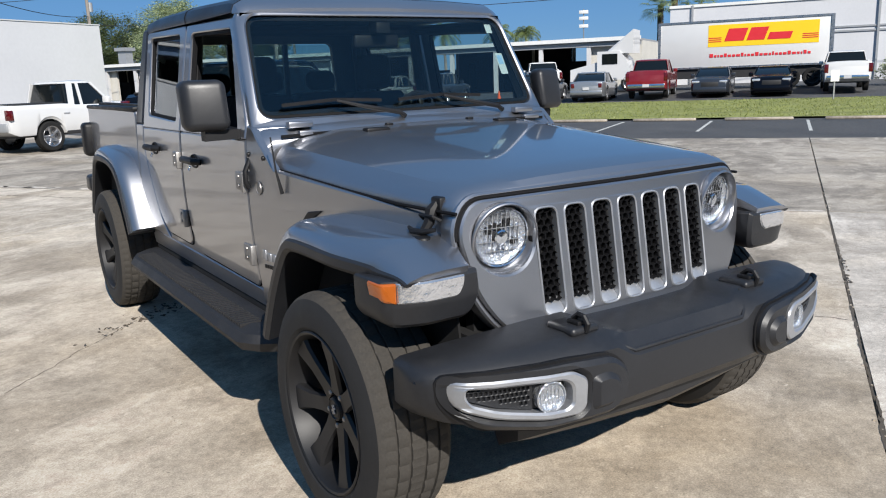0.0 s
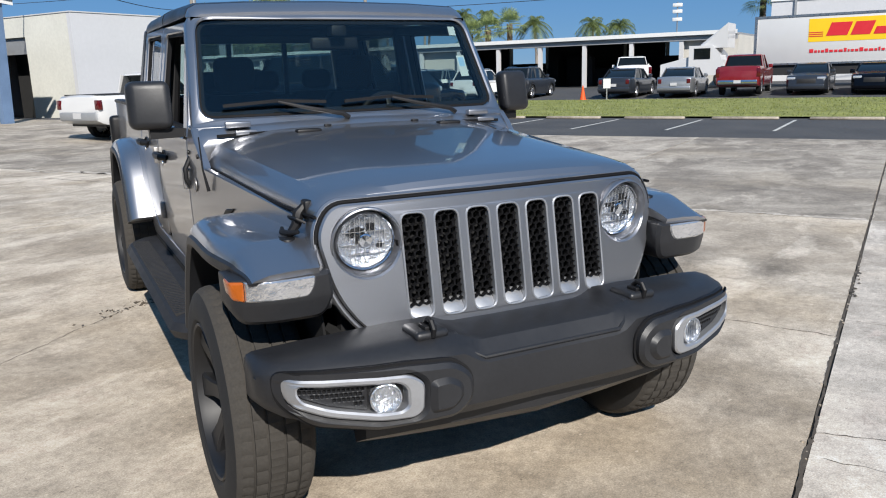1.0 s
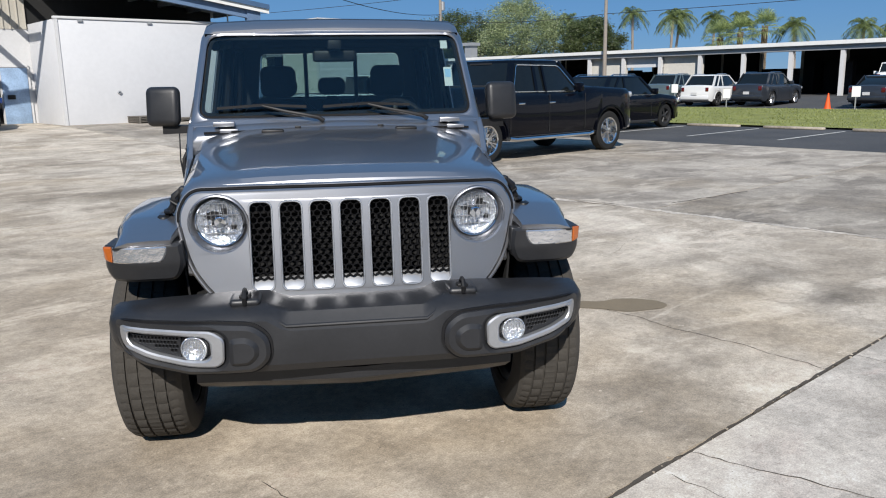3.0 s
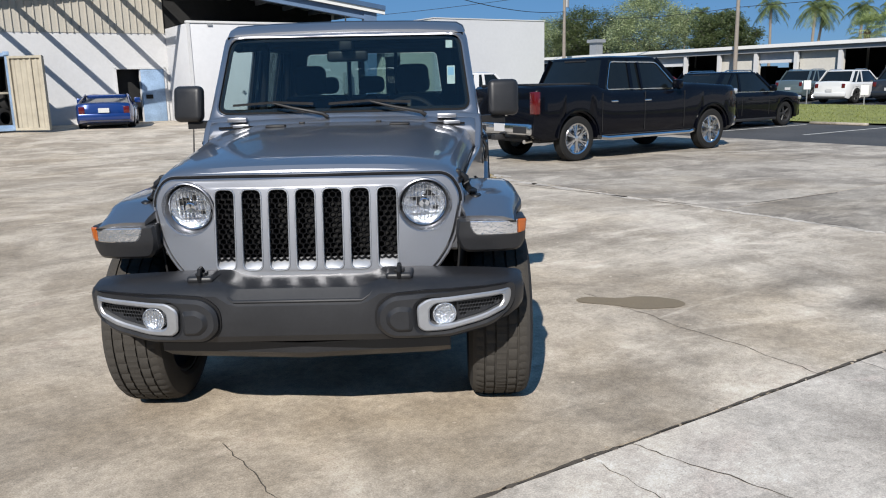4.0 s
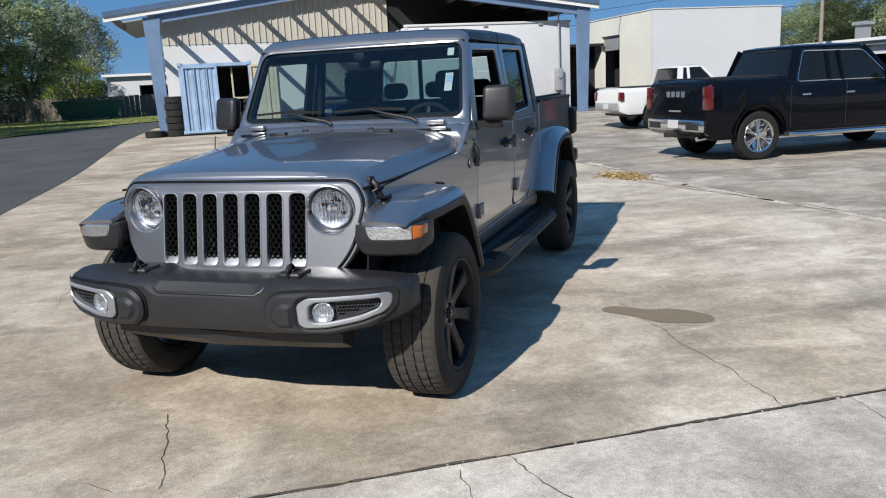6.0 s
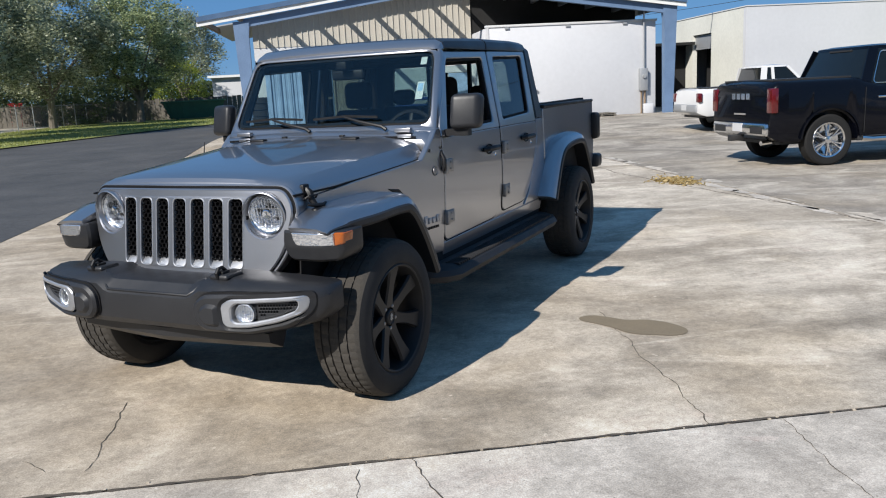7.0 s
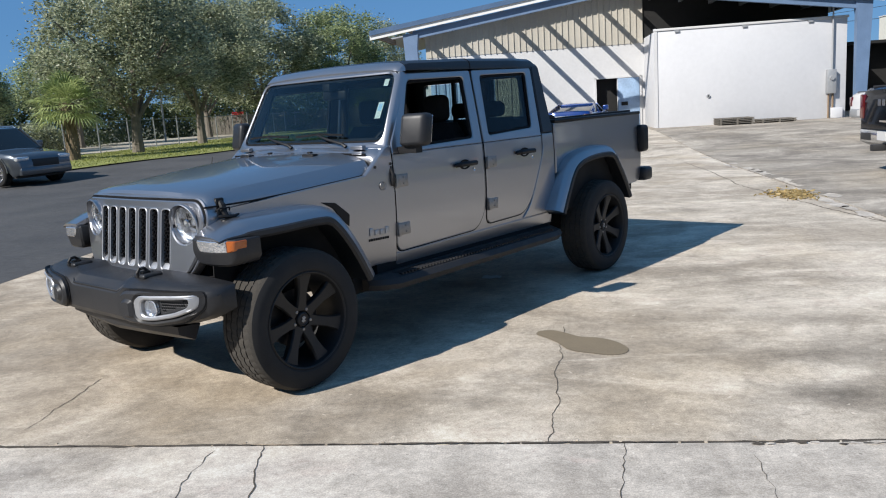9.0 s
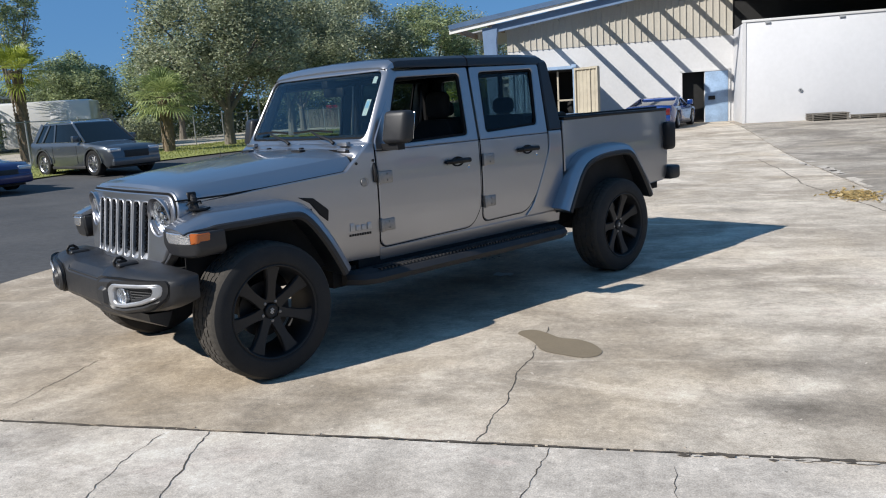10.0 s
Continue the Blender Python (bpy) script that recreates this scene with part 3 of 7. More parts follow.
    part("purlin", box(u - 0.05, u + 0.05, 24.5, 28.0, z - 0.19, z - 0.01, 0.0), M_TIMBER if u < -2 else M_GREY, shop)
# gable frame
for sgn, ub in ((1, -2.38), (-1, 12.94)):
    col = loft([[(ub - sgn * 0.20, 24.32, 0.0), (ub + sgn * 0.12, 24.32, 0.0), (ub + sgn * 0.12, 24.57, 0.0), (ub - sgn * 0.20, 24.57, 0.0)],
                [(ub - sgn * 0.34, 24.32, 3.75), (ub + sgn * 0.14, 24.32, 3.75), (ub + sgn * 0.14, 24.57, 3.75), (ub - sgn * 0.34, 24.57, 3.75)],
                [(ub - sgn * 0.36, 24.32, 4.22), (ub + sgn * 0.2, 24.32, 4.22), (ub + sgn * 0.2, 24.57, 4.22), (ub - sgn * 0.36, 24.57, 4.22)]])
    part("steel_column", col, M_BLUE, shop, "tapered faded blue steel column")
    e = -3.93 if sgn > 0 else 13.59
    for nm, d0, d1, v0, v1, mm in (("gable_rafter", -0.497, -0.217, 24.37, 24.55, M_BLUE), ("fascia", -0.217, 0.013, 24.19, 24.23, M_ROOFW), ("roof_trim", -0.067, 0.103, 24.13, 24.27, M_NAVY)):
        k0 = ub if nm == "gable_rafter" else e
        a, b = (k0, roof_z(k0)), (4.9, roof_z(4.9))
        part(nm, loft([[(p[0], v0, p[1] + d0), (p[0], v1, p[1] + d0), (p[0], v1, p[1] + d1), (p[0], v0, p[1] + d1)] for p in (a, b)]), mm, shop)
# white panel room under the gable
part("panel_room", box(6.22, 12.70, 24.9, 27.99, 0.05, 3.70, 0.015), M_PANEL, shop, "white insulated panel room")
part("panel_cap", boxes((6.18, 12.74, 24.86, 25.05, 3.70, 3.78), bevel=0.008), M_WALL, shop)
for u in (6.9, 9.2, 11.4):
    part("panel_vent", box(u, u + 0.16, 24.845, 24.87, 3.62, 3.69), M_GREY, shop)
part("panel_knob", add(bmesh.new(), lathe([(-0.05, 0.06), (-0.05, 0.03), (0.0, 0.07)][::-1], 12, "y"), pose(8.05, 24.9, 1.33)), M_GREY, shop)
part("panel_edge", box(6.19, 6.30, 24.875, 24.90, 0.05, 3.70), M_WALL, shop)
# door leaf, blue
door_bm = box(5.18, 6.02, 27.93, 27.99, 0.3, 2.22, 0.01)
dl = part("blue_door", door_bm, M_BLUE_L, shop, "pale blue steel door leaf")
part("push_bar", box(5.30, 5.55, 27.88, 27.93, 1.15, 1.30, 0.01), M_BLACK_SHADE, dl)
part("door_frame", boxes((4.26, 4.34, 27.95, 28.05, 0.3, 2.30), (6.03, 6.10, 27.95, 28.0, 0.3, 2.30), (4.26, 6.10, 27.95, 28.04, 2.24, 2.31)), M_WALL, shop)
# black block painted as the shade behind the doorway
part("doorway_shade", boxes((4.0, 5.6, 28.4, 30.0, 0.1, 2.6)), M_BLACK_SHADE, shop)
# meter box and conduit on the panel room
mb = thing("meter_box", "grey electric meter box with conduit on the white wall", "meter box", LOT)
part("cabinet", box(12.02, 12.32, 24.70, 24.90, 1.15, 1.98, 0.015), M_GREY, mb)
part("dial", add(bmesh.new(), lathe([(-0.06, 0.001), (-0.06, 0.07), (0.0, 0.08)], 20, "y"), pose(12.17, 24.70, 1.68)), M_GREY, mb)
part("conduit", tube([(12.20, 24.80, 1.95), (12.20, 24.80, 3.9), (12.20, 24.80, 6.2)], 0.03, 8), M_GREY, mb)
part("conduit", tube([(12.10, 24.82, 1.16), (12.10, 24.82, 0.3)], 0.03, 8), M_TIMBER, mb)
part("conduit", tube([(12.24, 24.82, 1.16), (12.24, 24.82, 0.3)], 0.035, 8), M_TIMBER, mb)
part("lower_box", box(12.18, 12.55, 24.72, 24.90, 0.30, 0.66, 0.01), M_PANEL, mb)
for i, (u, n) in enumerate(((8.8, 4), (10.2, 2))):
    pl = thing("pallet", "low stack of grey weathered wooden pallets against the white wall", "pallet", lot(u, 24.35), "pallets by the wall")
    for k in range(n):
        for j in range(6):
            part("board", box(-0.6, 0.6, -0.45 + 0.16 * j, -0.34 + 0.16 * j, 0.045 + 0.055 * k, 0.065 + 0.055 * k), M_BOARD, pl)
        for j in (-0.55, 0, 0.5):
            part("bearer", box(j, j + 0.06, -0.45, 0.57, 0.0 + 0.055 * k, 0.045 + 0.055 * k), M_BOARD, pl)

# shipping container with open doors
ct = thing("shipping_container", "blue and cream shipping container with open doors, full of tyres", "container", lot(0.0, 23.9))
part("shell", boxes((-1.70, 0.51, 0.15, 3.9, 0.10, 0.22), (-1.76, -1.70, 0.15, 3.9, 0.1, 2.30), (0.50, 0.56, 0.15, 3.9, 0.1, 2.30), (-1.76, 0.56, 0.15, 3.9, 2.24, 2.32), (-1.76, 0.56, 3.84, 3.9, 0.1, 2.3)), M_BLUE_L, ct)
part("corner_frame", boxes((-1.78, -1.68, 0.05, 0.20, 0.05, 2.34), (0.48, 0.58, 0.05, 0.20, 0.05, 2.34), (-1.78, 0.58, 0.05, 0.20, 2.26, 2.36), (-1.78, 0.58, 0.05, 0.20, 0.05, 0.14)), M_BLUE_L, ct)
for x in (-1.73, 0.53):
    for z in (0.06, 2.28):
        part("corner_casting", box(x - 0.08, x + 0.08, 0.02, 0.2, z, z + 0.12, 0.01), M_BLUE_L, ct)


def leaf(w, h, n=6):
    """A ribbed steel door sheet."""
    front = []
    for i in range(n * 2):
        a, b = w * i / (n * 2), w * (i + 1) / (n * 2)
        y = -0.042 if i % 2 else -0.02
        front += [(a + 0.012, y), (b - 0.012, y)]
    ring = front + [(w, 0.02), (0, 0.02)]
    return loft([[(x, y, z) for x, y in ring] for z in (0.02, h - 0.02)])


def leaf_frame(w, h):
    return warp(plate([rect(0, w, 0, h), rect(0.07, w - 0.07, 0.08, h - 0.07)], 0.08, 0.004), lambda a, b, c: (a, c - 0.01, b))


dl1 = part("container_door", leaf(1.14, 2.2), M_BLUE_L, ct, "pale blue ribbed steel door", pose(-1.68, 0.06, 0.09))
part("door_frame", leaf_frame(1.14, 2.2), M_BLUE_L, dl1)
part("lock_rod", tube([(0.80, -0.06, 0.05), (0.80, -0.06, 2.15)], 0.018, 6), M_BLUE_L, dl1)
part("lock_rod", tube([(0.40, -0.06, 0.05), (0.40, -0.06, 2.15)], 0.018, 6), M_BLUE_L, dl1)
dl2 = part("container_door", leaf(1.14, 2.2), M_RUST, ct, "rusty cream ribbed steel door", pose(0.59, 0.04, 0.06, 0, 0, -42))
part("door_frame", leaf_frame(1.14, 2.2), M_RUST, dl2)
part("lock_rod", tube([(0.75, -0.06, 0.05), (0.75, -0.06, 2.15)], 0.018, 6), M_RUST, dl2)
# black sheets line the container, painting the shade inside it
part("shade_lining", boxes((-1.68, 0.49, 1.5, 1.55, 0.2, 2.24), (-1.69, -1.67, 0.2, 1.5, 0.2, 2.24), (0.48, 0.498, 0.2, 1.5, 0.2, 2.24), (-1.68, 0.49, 0.2, 1.5, 2.20, 2.238), (-1.68, 0.49, 0.2, 1.5, 0.22, 0.24)), M_BLACK_SHADE, ct)
part("shelf_post", boxes((-0.10, -0.04, 0.3, 0.36, 0.2, 2.2), (-0.10, 0.48, 0.3, 0.36, 1.15, 1.21), bevel=0.004), M_RUST, ct)

# white block building beside the workshop
blk = thing("block_building", "white and cream block building with a dark roller door opening", "building", LOT)
part("front_wall", box(16.9, 23.0, 26.0, 26.2, 0.0, 4.18), M_PANEL, blk)
part("side_wall", plate([rect(26.2, 33.0, 0.0, 4.18), rect(28.95, 30.75, 0.2, 3.4)], 0.2, 0.0, lambda a, b, d: (16.9 + d, a, b)), M_CREAM, blk)
part("far_wall", boxes((22.8, 23.0, 26.2, 33.0, 0.0, 4.18), (17.1, 22.8, 32.8, 33.0, 0.0, 4.18)), M_PANEL, blk)
part("roof", box(17.1, 22.8, 26.2, 32.8, 4.0, 4.1), M_GREY, blk)
part("coping", boxes((16.87, 23.03, 25.97, 26.23, 4.18, 4.22), (16.87, 17.13, 26.23, 33.0, 4.18, 4.22)), M_WALL, blk)
# black sheet as the bay's shade; the lean-to is blackened too
part("bay_shade", boxes((17.8, 18.0, 28.5, 31.2, 0.1, 3.8)), M_BLACK_SHADE, blk)
part("roller_door", box(17.02, 17.07, 28.95, 30.75, 2.75, 3.4), M_GREY, blk)
part("lean_to", boxes((14.0, 16.9, 30.5, 33.5, 3.0, 3.12), (13.6, 16.9, 31.5, 31.7, 0.1, 3.0)), M_BLACK_SHADE, blk)

# long open workshop across the lot
lng = thing("long_workshop", "long low white-roofed workshop with open bays and white posts", "building", LOT)
part("roof", box(49.6, 60.0, 8.0, 90.0, 3.38, 3.50), M_GREY, lng)
part("fascia", box(49.55, 49.75, 8.0, 90.0, 3.42, 3.66), M_ROOFW, lng)
part("soffit_beam", box(49.8, 50.0, 8.0, 90.0, 3.10, 3.36), M_GREY, lng)
cols = [11.4 + 3.26 * k for k in range(24)]
for v in cols:
    part("post", box(49.85, 50.10, v - 0.13, v + 0.13, 0.2, 3.2), M_WALL, lng)
    part("rear_post", box(58.9, 59.1, v - 0.12, v + 0.12, 0.2, 3.4), M_BEIGE, lng)
part("wall_panel", box(50.3, 50.5, 8.0, 11.4, 0.2, 3.36), M_BEIGE, lng)
part("wall_panel", box(50.3, 50.5, 27.7, 30.9, 0.2, 3.36), M_BEIGE, lng)
part("wall_panel", box(50.3, 50.5, 34.2, 37.5, 0.2, 3.36), M_BEIGE, lng)
part("wall_panel", box(50.3, 50.5, 53.0, 56.0, 0.2, 3.36), M_BEIGE, lng)
for v in (30.95, 40.8, 47.3):
    part("shutter", box(50.3, 50.4, v, v + 3.2, 2.35, 3.36), M_PANEL, lng)
part("end_wall", box(50.5, 60.0, 8.0, 8.2, 0.2, 3.38), M_BEIGE, lng)
for k, v in enumerate(cols):
    # back walls coloured black, so the bays' shade is in the paint
    part("rear_wall", box(58.8, 59.0, v + 0.15, v + 3.1, 0.2, 3.38 if k % 4 else 2.1), M_BLACK_SHADE, lng)
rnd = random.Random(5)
bays = thing("shop_clutter", "machinery and shelving coloured black as shade inside the bays", "machinery", LOT, kind="stuff")
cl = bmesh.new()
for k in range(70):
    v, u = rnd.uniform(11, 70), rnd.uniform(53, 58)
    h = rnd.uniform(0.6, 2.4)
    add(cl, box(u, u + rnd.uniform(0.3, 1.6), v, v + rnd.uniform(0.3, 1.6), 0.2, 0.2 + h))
# clutter takes the same black in place of shade
part("machinery", cl, M_BLACK_SHADE, bays)
part("roof_duct", boxes((54.0, 54.9, 55.4, 56.3, 3.5, 5.0), (53.8, 55.1, 55.2, 56.5, 5.0, 5.3)), M_GREY, lng)

# tall white warehouse
wh = thing("warehouse", "tall white warehouse with two grey bands and a drain pipe", "building", LOT)
part("wall", box(60.0, 60.3, -60.0, 7.6, 0.1, 6.0), M_PANEL, wh)
part("side_wall", box(60.3, 80.0, 7.3, 7.6, 0.1, 6.0), M_PANEL, wh)
part("parapet", box(59.9, 60.35, -60.0, 7.65, 5.85, 6.05), M_ROOFW, wh)
for z in (3.55, 3.85):
    part("band", box(59.92, 60.0, -60.0, 7.6, z, z + 0.12), M_GREY, wh)
for v in (-6.2, 6.0):
    part("drain_pipe", box(59.85, 60.0, v - 0.07, v + 0.07, 0.1, 6.0), M_GREY, wh)

# white shed and green skip beyond the drive
sh = thing("shed", "small white metal shed with an open dark bay", "shed", lot(-6.8, 70.0, 0.1))
part("wall", boxes((-3.5, -0.9, -0.1, 0.1, 0, 3.3), (1.7, 3.5, -0.1, 0.1, 0, 3.3), (-0.9, 1.7, -0.1, 0.1, 2.5, 3.3), (-3.5, 3.5, 3.9, 4.0, 0, 3.3), (-3.5, -3.4, 0.1, 3.9, 0, 3.3)), M_PANEL, sh)
part("roof", box(-3.8, 3.8, -0.5, 4.3, 3.3, 3.5), M_ROOFW, sh)
# black sheet painted as the shade in the shed's bay
part("bay_shade", box(-0.95, 1.75, 1.5, 1.7, 0, 2.6), M_BLACK_SHADE, sh)
M_SKIP = mat("green_skip_paint", (0.03, 0.10, 0.065), 0.6, var=0.25, scale=2)
sk = thing("skip", "dark green steel waste skip on the grass", "skip", lot(-10.8, 62.5, 0, 8))
part("bin", loft([[(-1.9, -0.8, 0.15), (1.9, -0.8, 0.15), (1.9, 0.8, 0.15), (-1.9, 0.8, 0.15)], [(-2.4, -1.0, 1.45), (2.4, -1.0, 1.45), (2.4, 1.0, 1.45), (-2.4, 1.0, 1.45)]]), M_SKIP, sk)
part("rim", boxes((-2.5, 2.5, -1.1, -1.0, 1.40, 1.52), (-2.5, 2.5, 1.0, 1.1, 1.40, 1.52), (-2.5, -2.4, -1.0, 1.0, 1.40, 1.52), (2.4, 2.5, -1.0, 1.0, 1.40, 1.52)), M_SKIP, sk)
for x in (-1.6, -0.8, 0, 0.8, 1.6):
    part("rib", loft([[(x - 0.05, -0.88, 0.15), (x + 0.05, -0.88, 0.15), (x + 0.05, -0.8, 0.15), (x - 0.05, -0.8, 0.15)], [(x * 1.25 - 0.05, -1.08, 1.42), (x * 1.25 + 0.05, -1.08, 1.42), (x * 1.25 + 0.05, -1.0, 1.42), (x * 1.25 - 0.05, -1.0, 1.42)]]), M_SKIP, sk)
for x in (-1.5, 1.3):
    part("skid", box(x, x + 0.2, -0.7, 0.7, 0.0, 0.16), M_SKIP, sk)
# low grey buildings behind the trees
fb = thing("far_building", "low grey building with a red doorway behind the trees", "building", lot(-44.0, 34.0, 0, 60))
part("wall", box(-16, 16, 0, 0.3, 0, 3.6), M_GREY, fb)
part("roof", box(-16.5, 16.5, -0.6, 8, 3.6, 3.85), M_ROOFW, fb)
M_REDP = mat("red_paint", (0.55, 0.02, 0.03), 0.6, var=0.1)
for x in (3.0, 4.6):
    part("red_panel", box(x, x + 0.9, -0.06, 0.0, 0.3, 2.6), M_REDP, fb)
for x in (-8, -4, 8, 11):
    part("window", box(x, x + 1.2, -0.05, 0.0, 1.0, 2.4), M_BLACK_SHADE, fb)

tyre_old = single("loose_tyre", lathe([(-0.10, 0.20), (-0.11, 0.27), (-0.09, 0.33), (0.09, 0.33), (0.11, 0.27), (0.10, 0.20), (-0.10, 0.20)], 28, "z"), M_BLACK_SHADE, "worn black tyre stacked beside the container", "tyre", lot(-2.05, 24.3, 0.11), "old tyres")
for k in range(1, 6):
    copy_thing(tyre_old, lot(-2.05 + 0.03 * (k % 2), 24.3, 0.11 + 0.222 * k))
copy_thing(tyre_old, lot(-2.75, 24.2, 0.11))
for i, (u, v, z, r) in enumerate(((-0.35, 24.6, 0.45, 70), (0.30, 24.5, 0.40, 80), (0.45, 24.7, 0.92, 75), (-0.4, 24.8, 1.1, 60))):
    copy_thing(tyre_old, lot(u, v, z) @ pose(0, 0, 0, r, 0, 30 * i))

# ---- parked vehicles ----
M_CARGLASS = mat("dark_car_glass", (0.006, 0.008, 0.009), 0.06, var=0.2, coat=0.1, spec=0.4, rvar=0.02)
M_CTYRE = mat("car_tyre", (0.012, 0.012, 0.012), 0.85, var=0.25, spec=0.3)
M_ALLOY = mat("car_alloy", (0.42, 0.42, 0.43), 0.3, 0.9, var=0.1)
M_PLATE = mat("plate_white", (0.5, 0.5, 0.5), 0.5, var=0.05)
M_CPLAST = mat("car_plastic", (0.018, 0.018, 0.019), 0.6, var=0.2)
M_CCHROME = mat("car_chrome", (0.72, 0.72, 0.72), 0.16, 1.0, var=0.05, rvar=0.02)
M_CRED = mat("car_red_lens", (0.085, 0.004, 0.005), 0.15, var=0.2, scale=20, coat=0.6)
M_CLAMP = mat("car_clear_lens", (0.6, 0.62, 0.65), 0.12, 0.5, var=0.3, scale=20, coat=0.6)
P_BLACK = paint("black_blue_paint", (0.002, 0.0025, 0.005), 0.0, 0.25, 0.0, 0.002, 0.35, 0.1)
P_WHITE = paint("white_paint", (0.60, 0.60, 0.595), 0.0, 0.35)
P_RED = paint("dark_red_paint", (0.20, 0.008, 0.012), 0.2, 0.3)
P_SILV = paint("pale_silver_paint", (0.34, 0.35, 0.36), 0.7, 0.35, 0.3)
P_GREY = paint("dark_grey_paint", (0.035, 0.04, 0.05), 0.4, 0.3, 0.0, 0.02, 0.7, 0.3)
P_BLUE = paint("bright_blue_paint", (0.004, 0.032, 0.165), 0.3, 0.25)
P_TEAL = paint("grey_teal_paint", (0.11, 0.15, 0.16), 0.4, 0.3)

c_tyre = mesh_of(lathe([(-0.105, 0.245), (-0.115, 0.28), (-0.108, 0.335), (-0.085, 0.358), (0.085, 0.358), (0.108, 0.335), (0.115, 0.28), (0.105, 0.245)], 40), "tyre", M_CTYRE)
def rim_mesh_of(mat_, n, w0, w1, spokes=True):
    bm = lathe([(-0.09, 0.25), (0.10, 0.252), (0.108, 0.245), (0.095, 0.225), (-0.02, 0.215), (-0.06, 0.05), (-0.06, 0.001)], 36)
    for k in range(n if spokes else 0):
        sp_ = loft([[(0.06, r, -w), (0.085, r, -w * 0.4), (0.085, r, w * 0.4), (0.06, r, w), (0.03, r, 0)] for r, w in ((0.03, w0), (0.13, w0 * 0.8), (0.235, w1))])
        add(bm, sp_, Matrix.Rotation(TAU * k / n, 4, "X"))
    add(bm, lathe([(0.05, 0.06), (0.095, 0.05), (0.10, 0.001)], 16))
    return mesh_of(bm, "rim", mat_, 30)


c_rims = {"five": rim_mesh_of(M_ALLOY, 5, 0.03, 0.04), "ten": rim_mesh_of(M_ALLOY, 10, 0.012, 0.022), "chrome": rim_mesh_of(M_CCHROME, 12, 0.014, 0.020, False), "dark": rim_mesh_of(M_CPLAST, 5, 0.03, 0.035)}

chrome_spoke = mesh_of(loft([[(0.06, r, o - w), (0.088, r, o - w * 0.4), (0.088, r, o + w * 0.4), (0.06, r, o + w), (0.03, r, o)] for r, w, o in ((0.03, 0.016, 0.004), (0.11, 0.016, 0.010), (0.235, 0.020, 0.034))]), "spoke", M_CCHROME, 30)


def vehicle(name, label, category, m, body, kind, wb, track, fo, ro, w, belt, roof, r, hood, tail, cab, base=0.30, rim="five", bumper=None, group="", trim=None):
    """A parked vehicle, nose towards -y, its middle between the axles. cab: screen foot, roof front, roof back, rear foot along y."""
    car = thing(name, label, category, m, group)
    y0, y1 = -wb / 2 - fo, wb / 2 + ro
    ys = sorted(set([y0, y0 + 0.04, y0 + 0.12, y0 + 0.25, cab[0], cab[3], y1 - 0.25, y1 - 0.12, y1 - 0.04, y1] + [s * wb / 2 + k * r * 1.18 * 0.125 for s in (-1, 1) for k in range(-8, 9)] + steps(y0 + 0.3, y1 - 0.3, 0.4)))
    ys = [y for y in ys if y0 <= y <= y1]
    tops = [(y0, hood - 0.30), (y0 + 0.05, hood - 0.14), (y0 + 0.20, hood - 0.05), (cab[0] - 0.05, hood + 0.05 if kind != "pickup" else hood + 0.03), (cab[0] + 0.1, belt), (cab[3] - 0.05, belt + 0.02), (cab[3] + 0.02, tail), (y1 - 0.10, tail), (y1 - 0.04, tail - 0.05), (y1, tail - 0.22)]
    rings = []
    for y in ys:
        zt = lerp(tops, y)[0]
        e0, e1 = min(1, (y - y0) / 0.55), min(1, (y1 - y) / (0.25 if kind == "pickup" else 0.5))
        ww = w * (1 - 0.16 * (1 - e0) ** 2 - (0.05 if kind == "pickup" else 0.13) * (1 - e1) ** 2)
        zb = base + 0.12 * (1 - min(1, (y - y0) / 0.2)) + 0.1 * (1 - min(1, (y1 - y) / 0.2))
        ra = r * 1.18
        for s in (-1, 1):
            dy = y - s * wb / 2
            if abs(dy) < ra:
                zb = max(zb, r + math.sqrt(max(0, ra * ra - dy * dy)) * 0.98)
        zb = min(zb, zt - 0.12)
        half = [(ww * 0.955, zb), (ww * 0.985, zb + 0.05), (ww * 1.0, max(zb + 0.06, 0.52 * zt + 0.1)), (ww * 0.998, zt - 0.13), (ww * 0.980, zt - 0.05), (ww * 0.93, zt - 0.005), (ww * 0.5, zt + 0.02), (0, zt + 0.03)]
        rings.append([(x, y, z) for x, z in half] + [(-x, y, z) for x, z in half[-2::-1]])
    part("body", loft(rings), body, car, angle=40)
    part("underbody", box(-w * 0.80, w * 0.80, y0 + 0.25, y1 - 0.25, base - 0.05, belt - 0.35), M_CPLAST, car)
    # cabin
    wb_, wr = w * 0.90, w * 0.74
    def ring(z, ya, yb, ww, c):
        return [(x, y, z) for x, y in rounded([(-ww, ya), (ww, ya), (ww, yb), (-ww, yb)], c, 3)]
    part("glasshouse", loft([ring(belt - 0.02, cab[0], cab[3], wb_, 0.10), ring(roof - 0.06, cab[1] - 0.04, cab[2] + 0.04, wr + 0.015, 0.12)]), M_CARGLASS, car, "dark windows")
    part("roof", loft([ring(roof - 0.075, cab[1] - 0.05, cab[2] + 0.05, wr + 0.022, 0.12), ring(roof - 0.03, cab[1] - 0.02, cab[2] + 0.03, wr + 0.015, 0.14), ring(roof, cab[1] + 0.14, cab[2] - 0.12, wr - 0.12, 0.2)]), body, car)
    def pillar(ya, yb, th):
        for s in (1, -1):
            part("pillar", strip([(s * (wb_ + 0.004), ya, belt - 0.02), (s * (wr + 0.020), yb, roof - 0.06)], th, 0.03, (s, 0, 0.2)), body, car)
    pillar(cab[0] + 0.05, cab[1], 0.07)
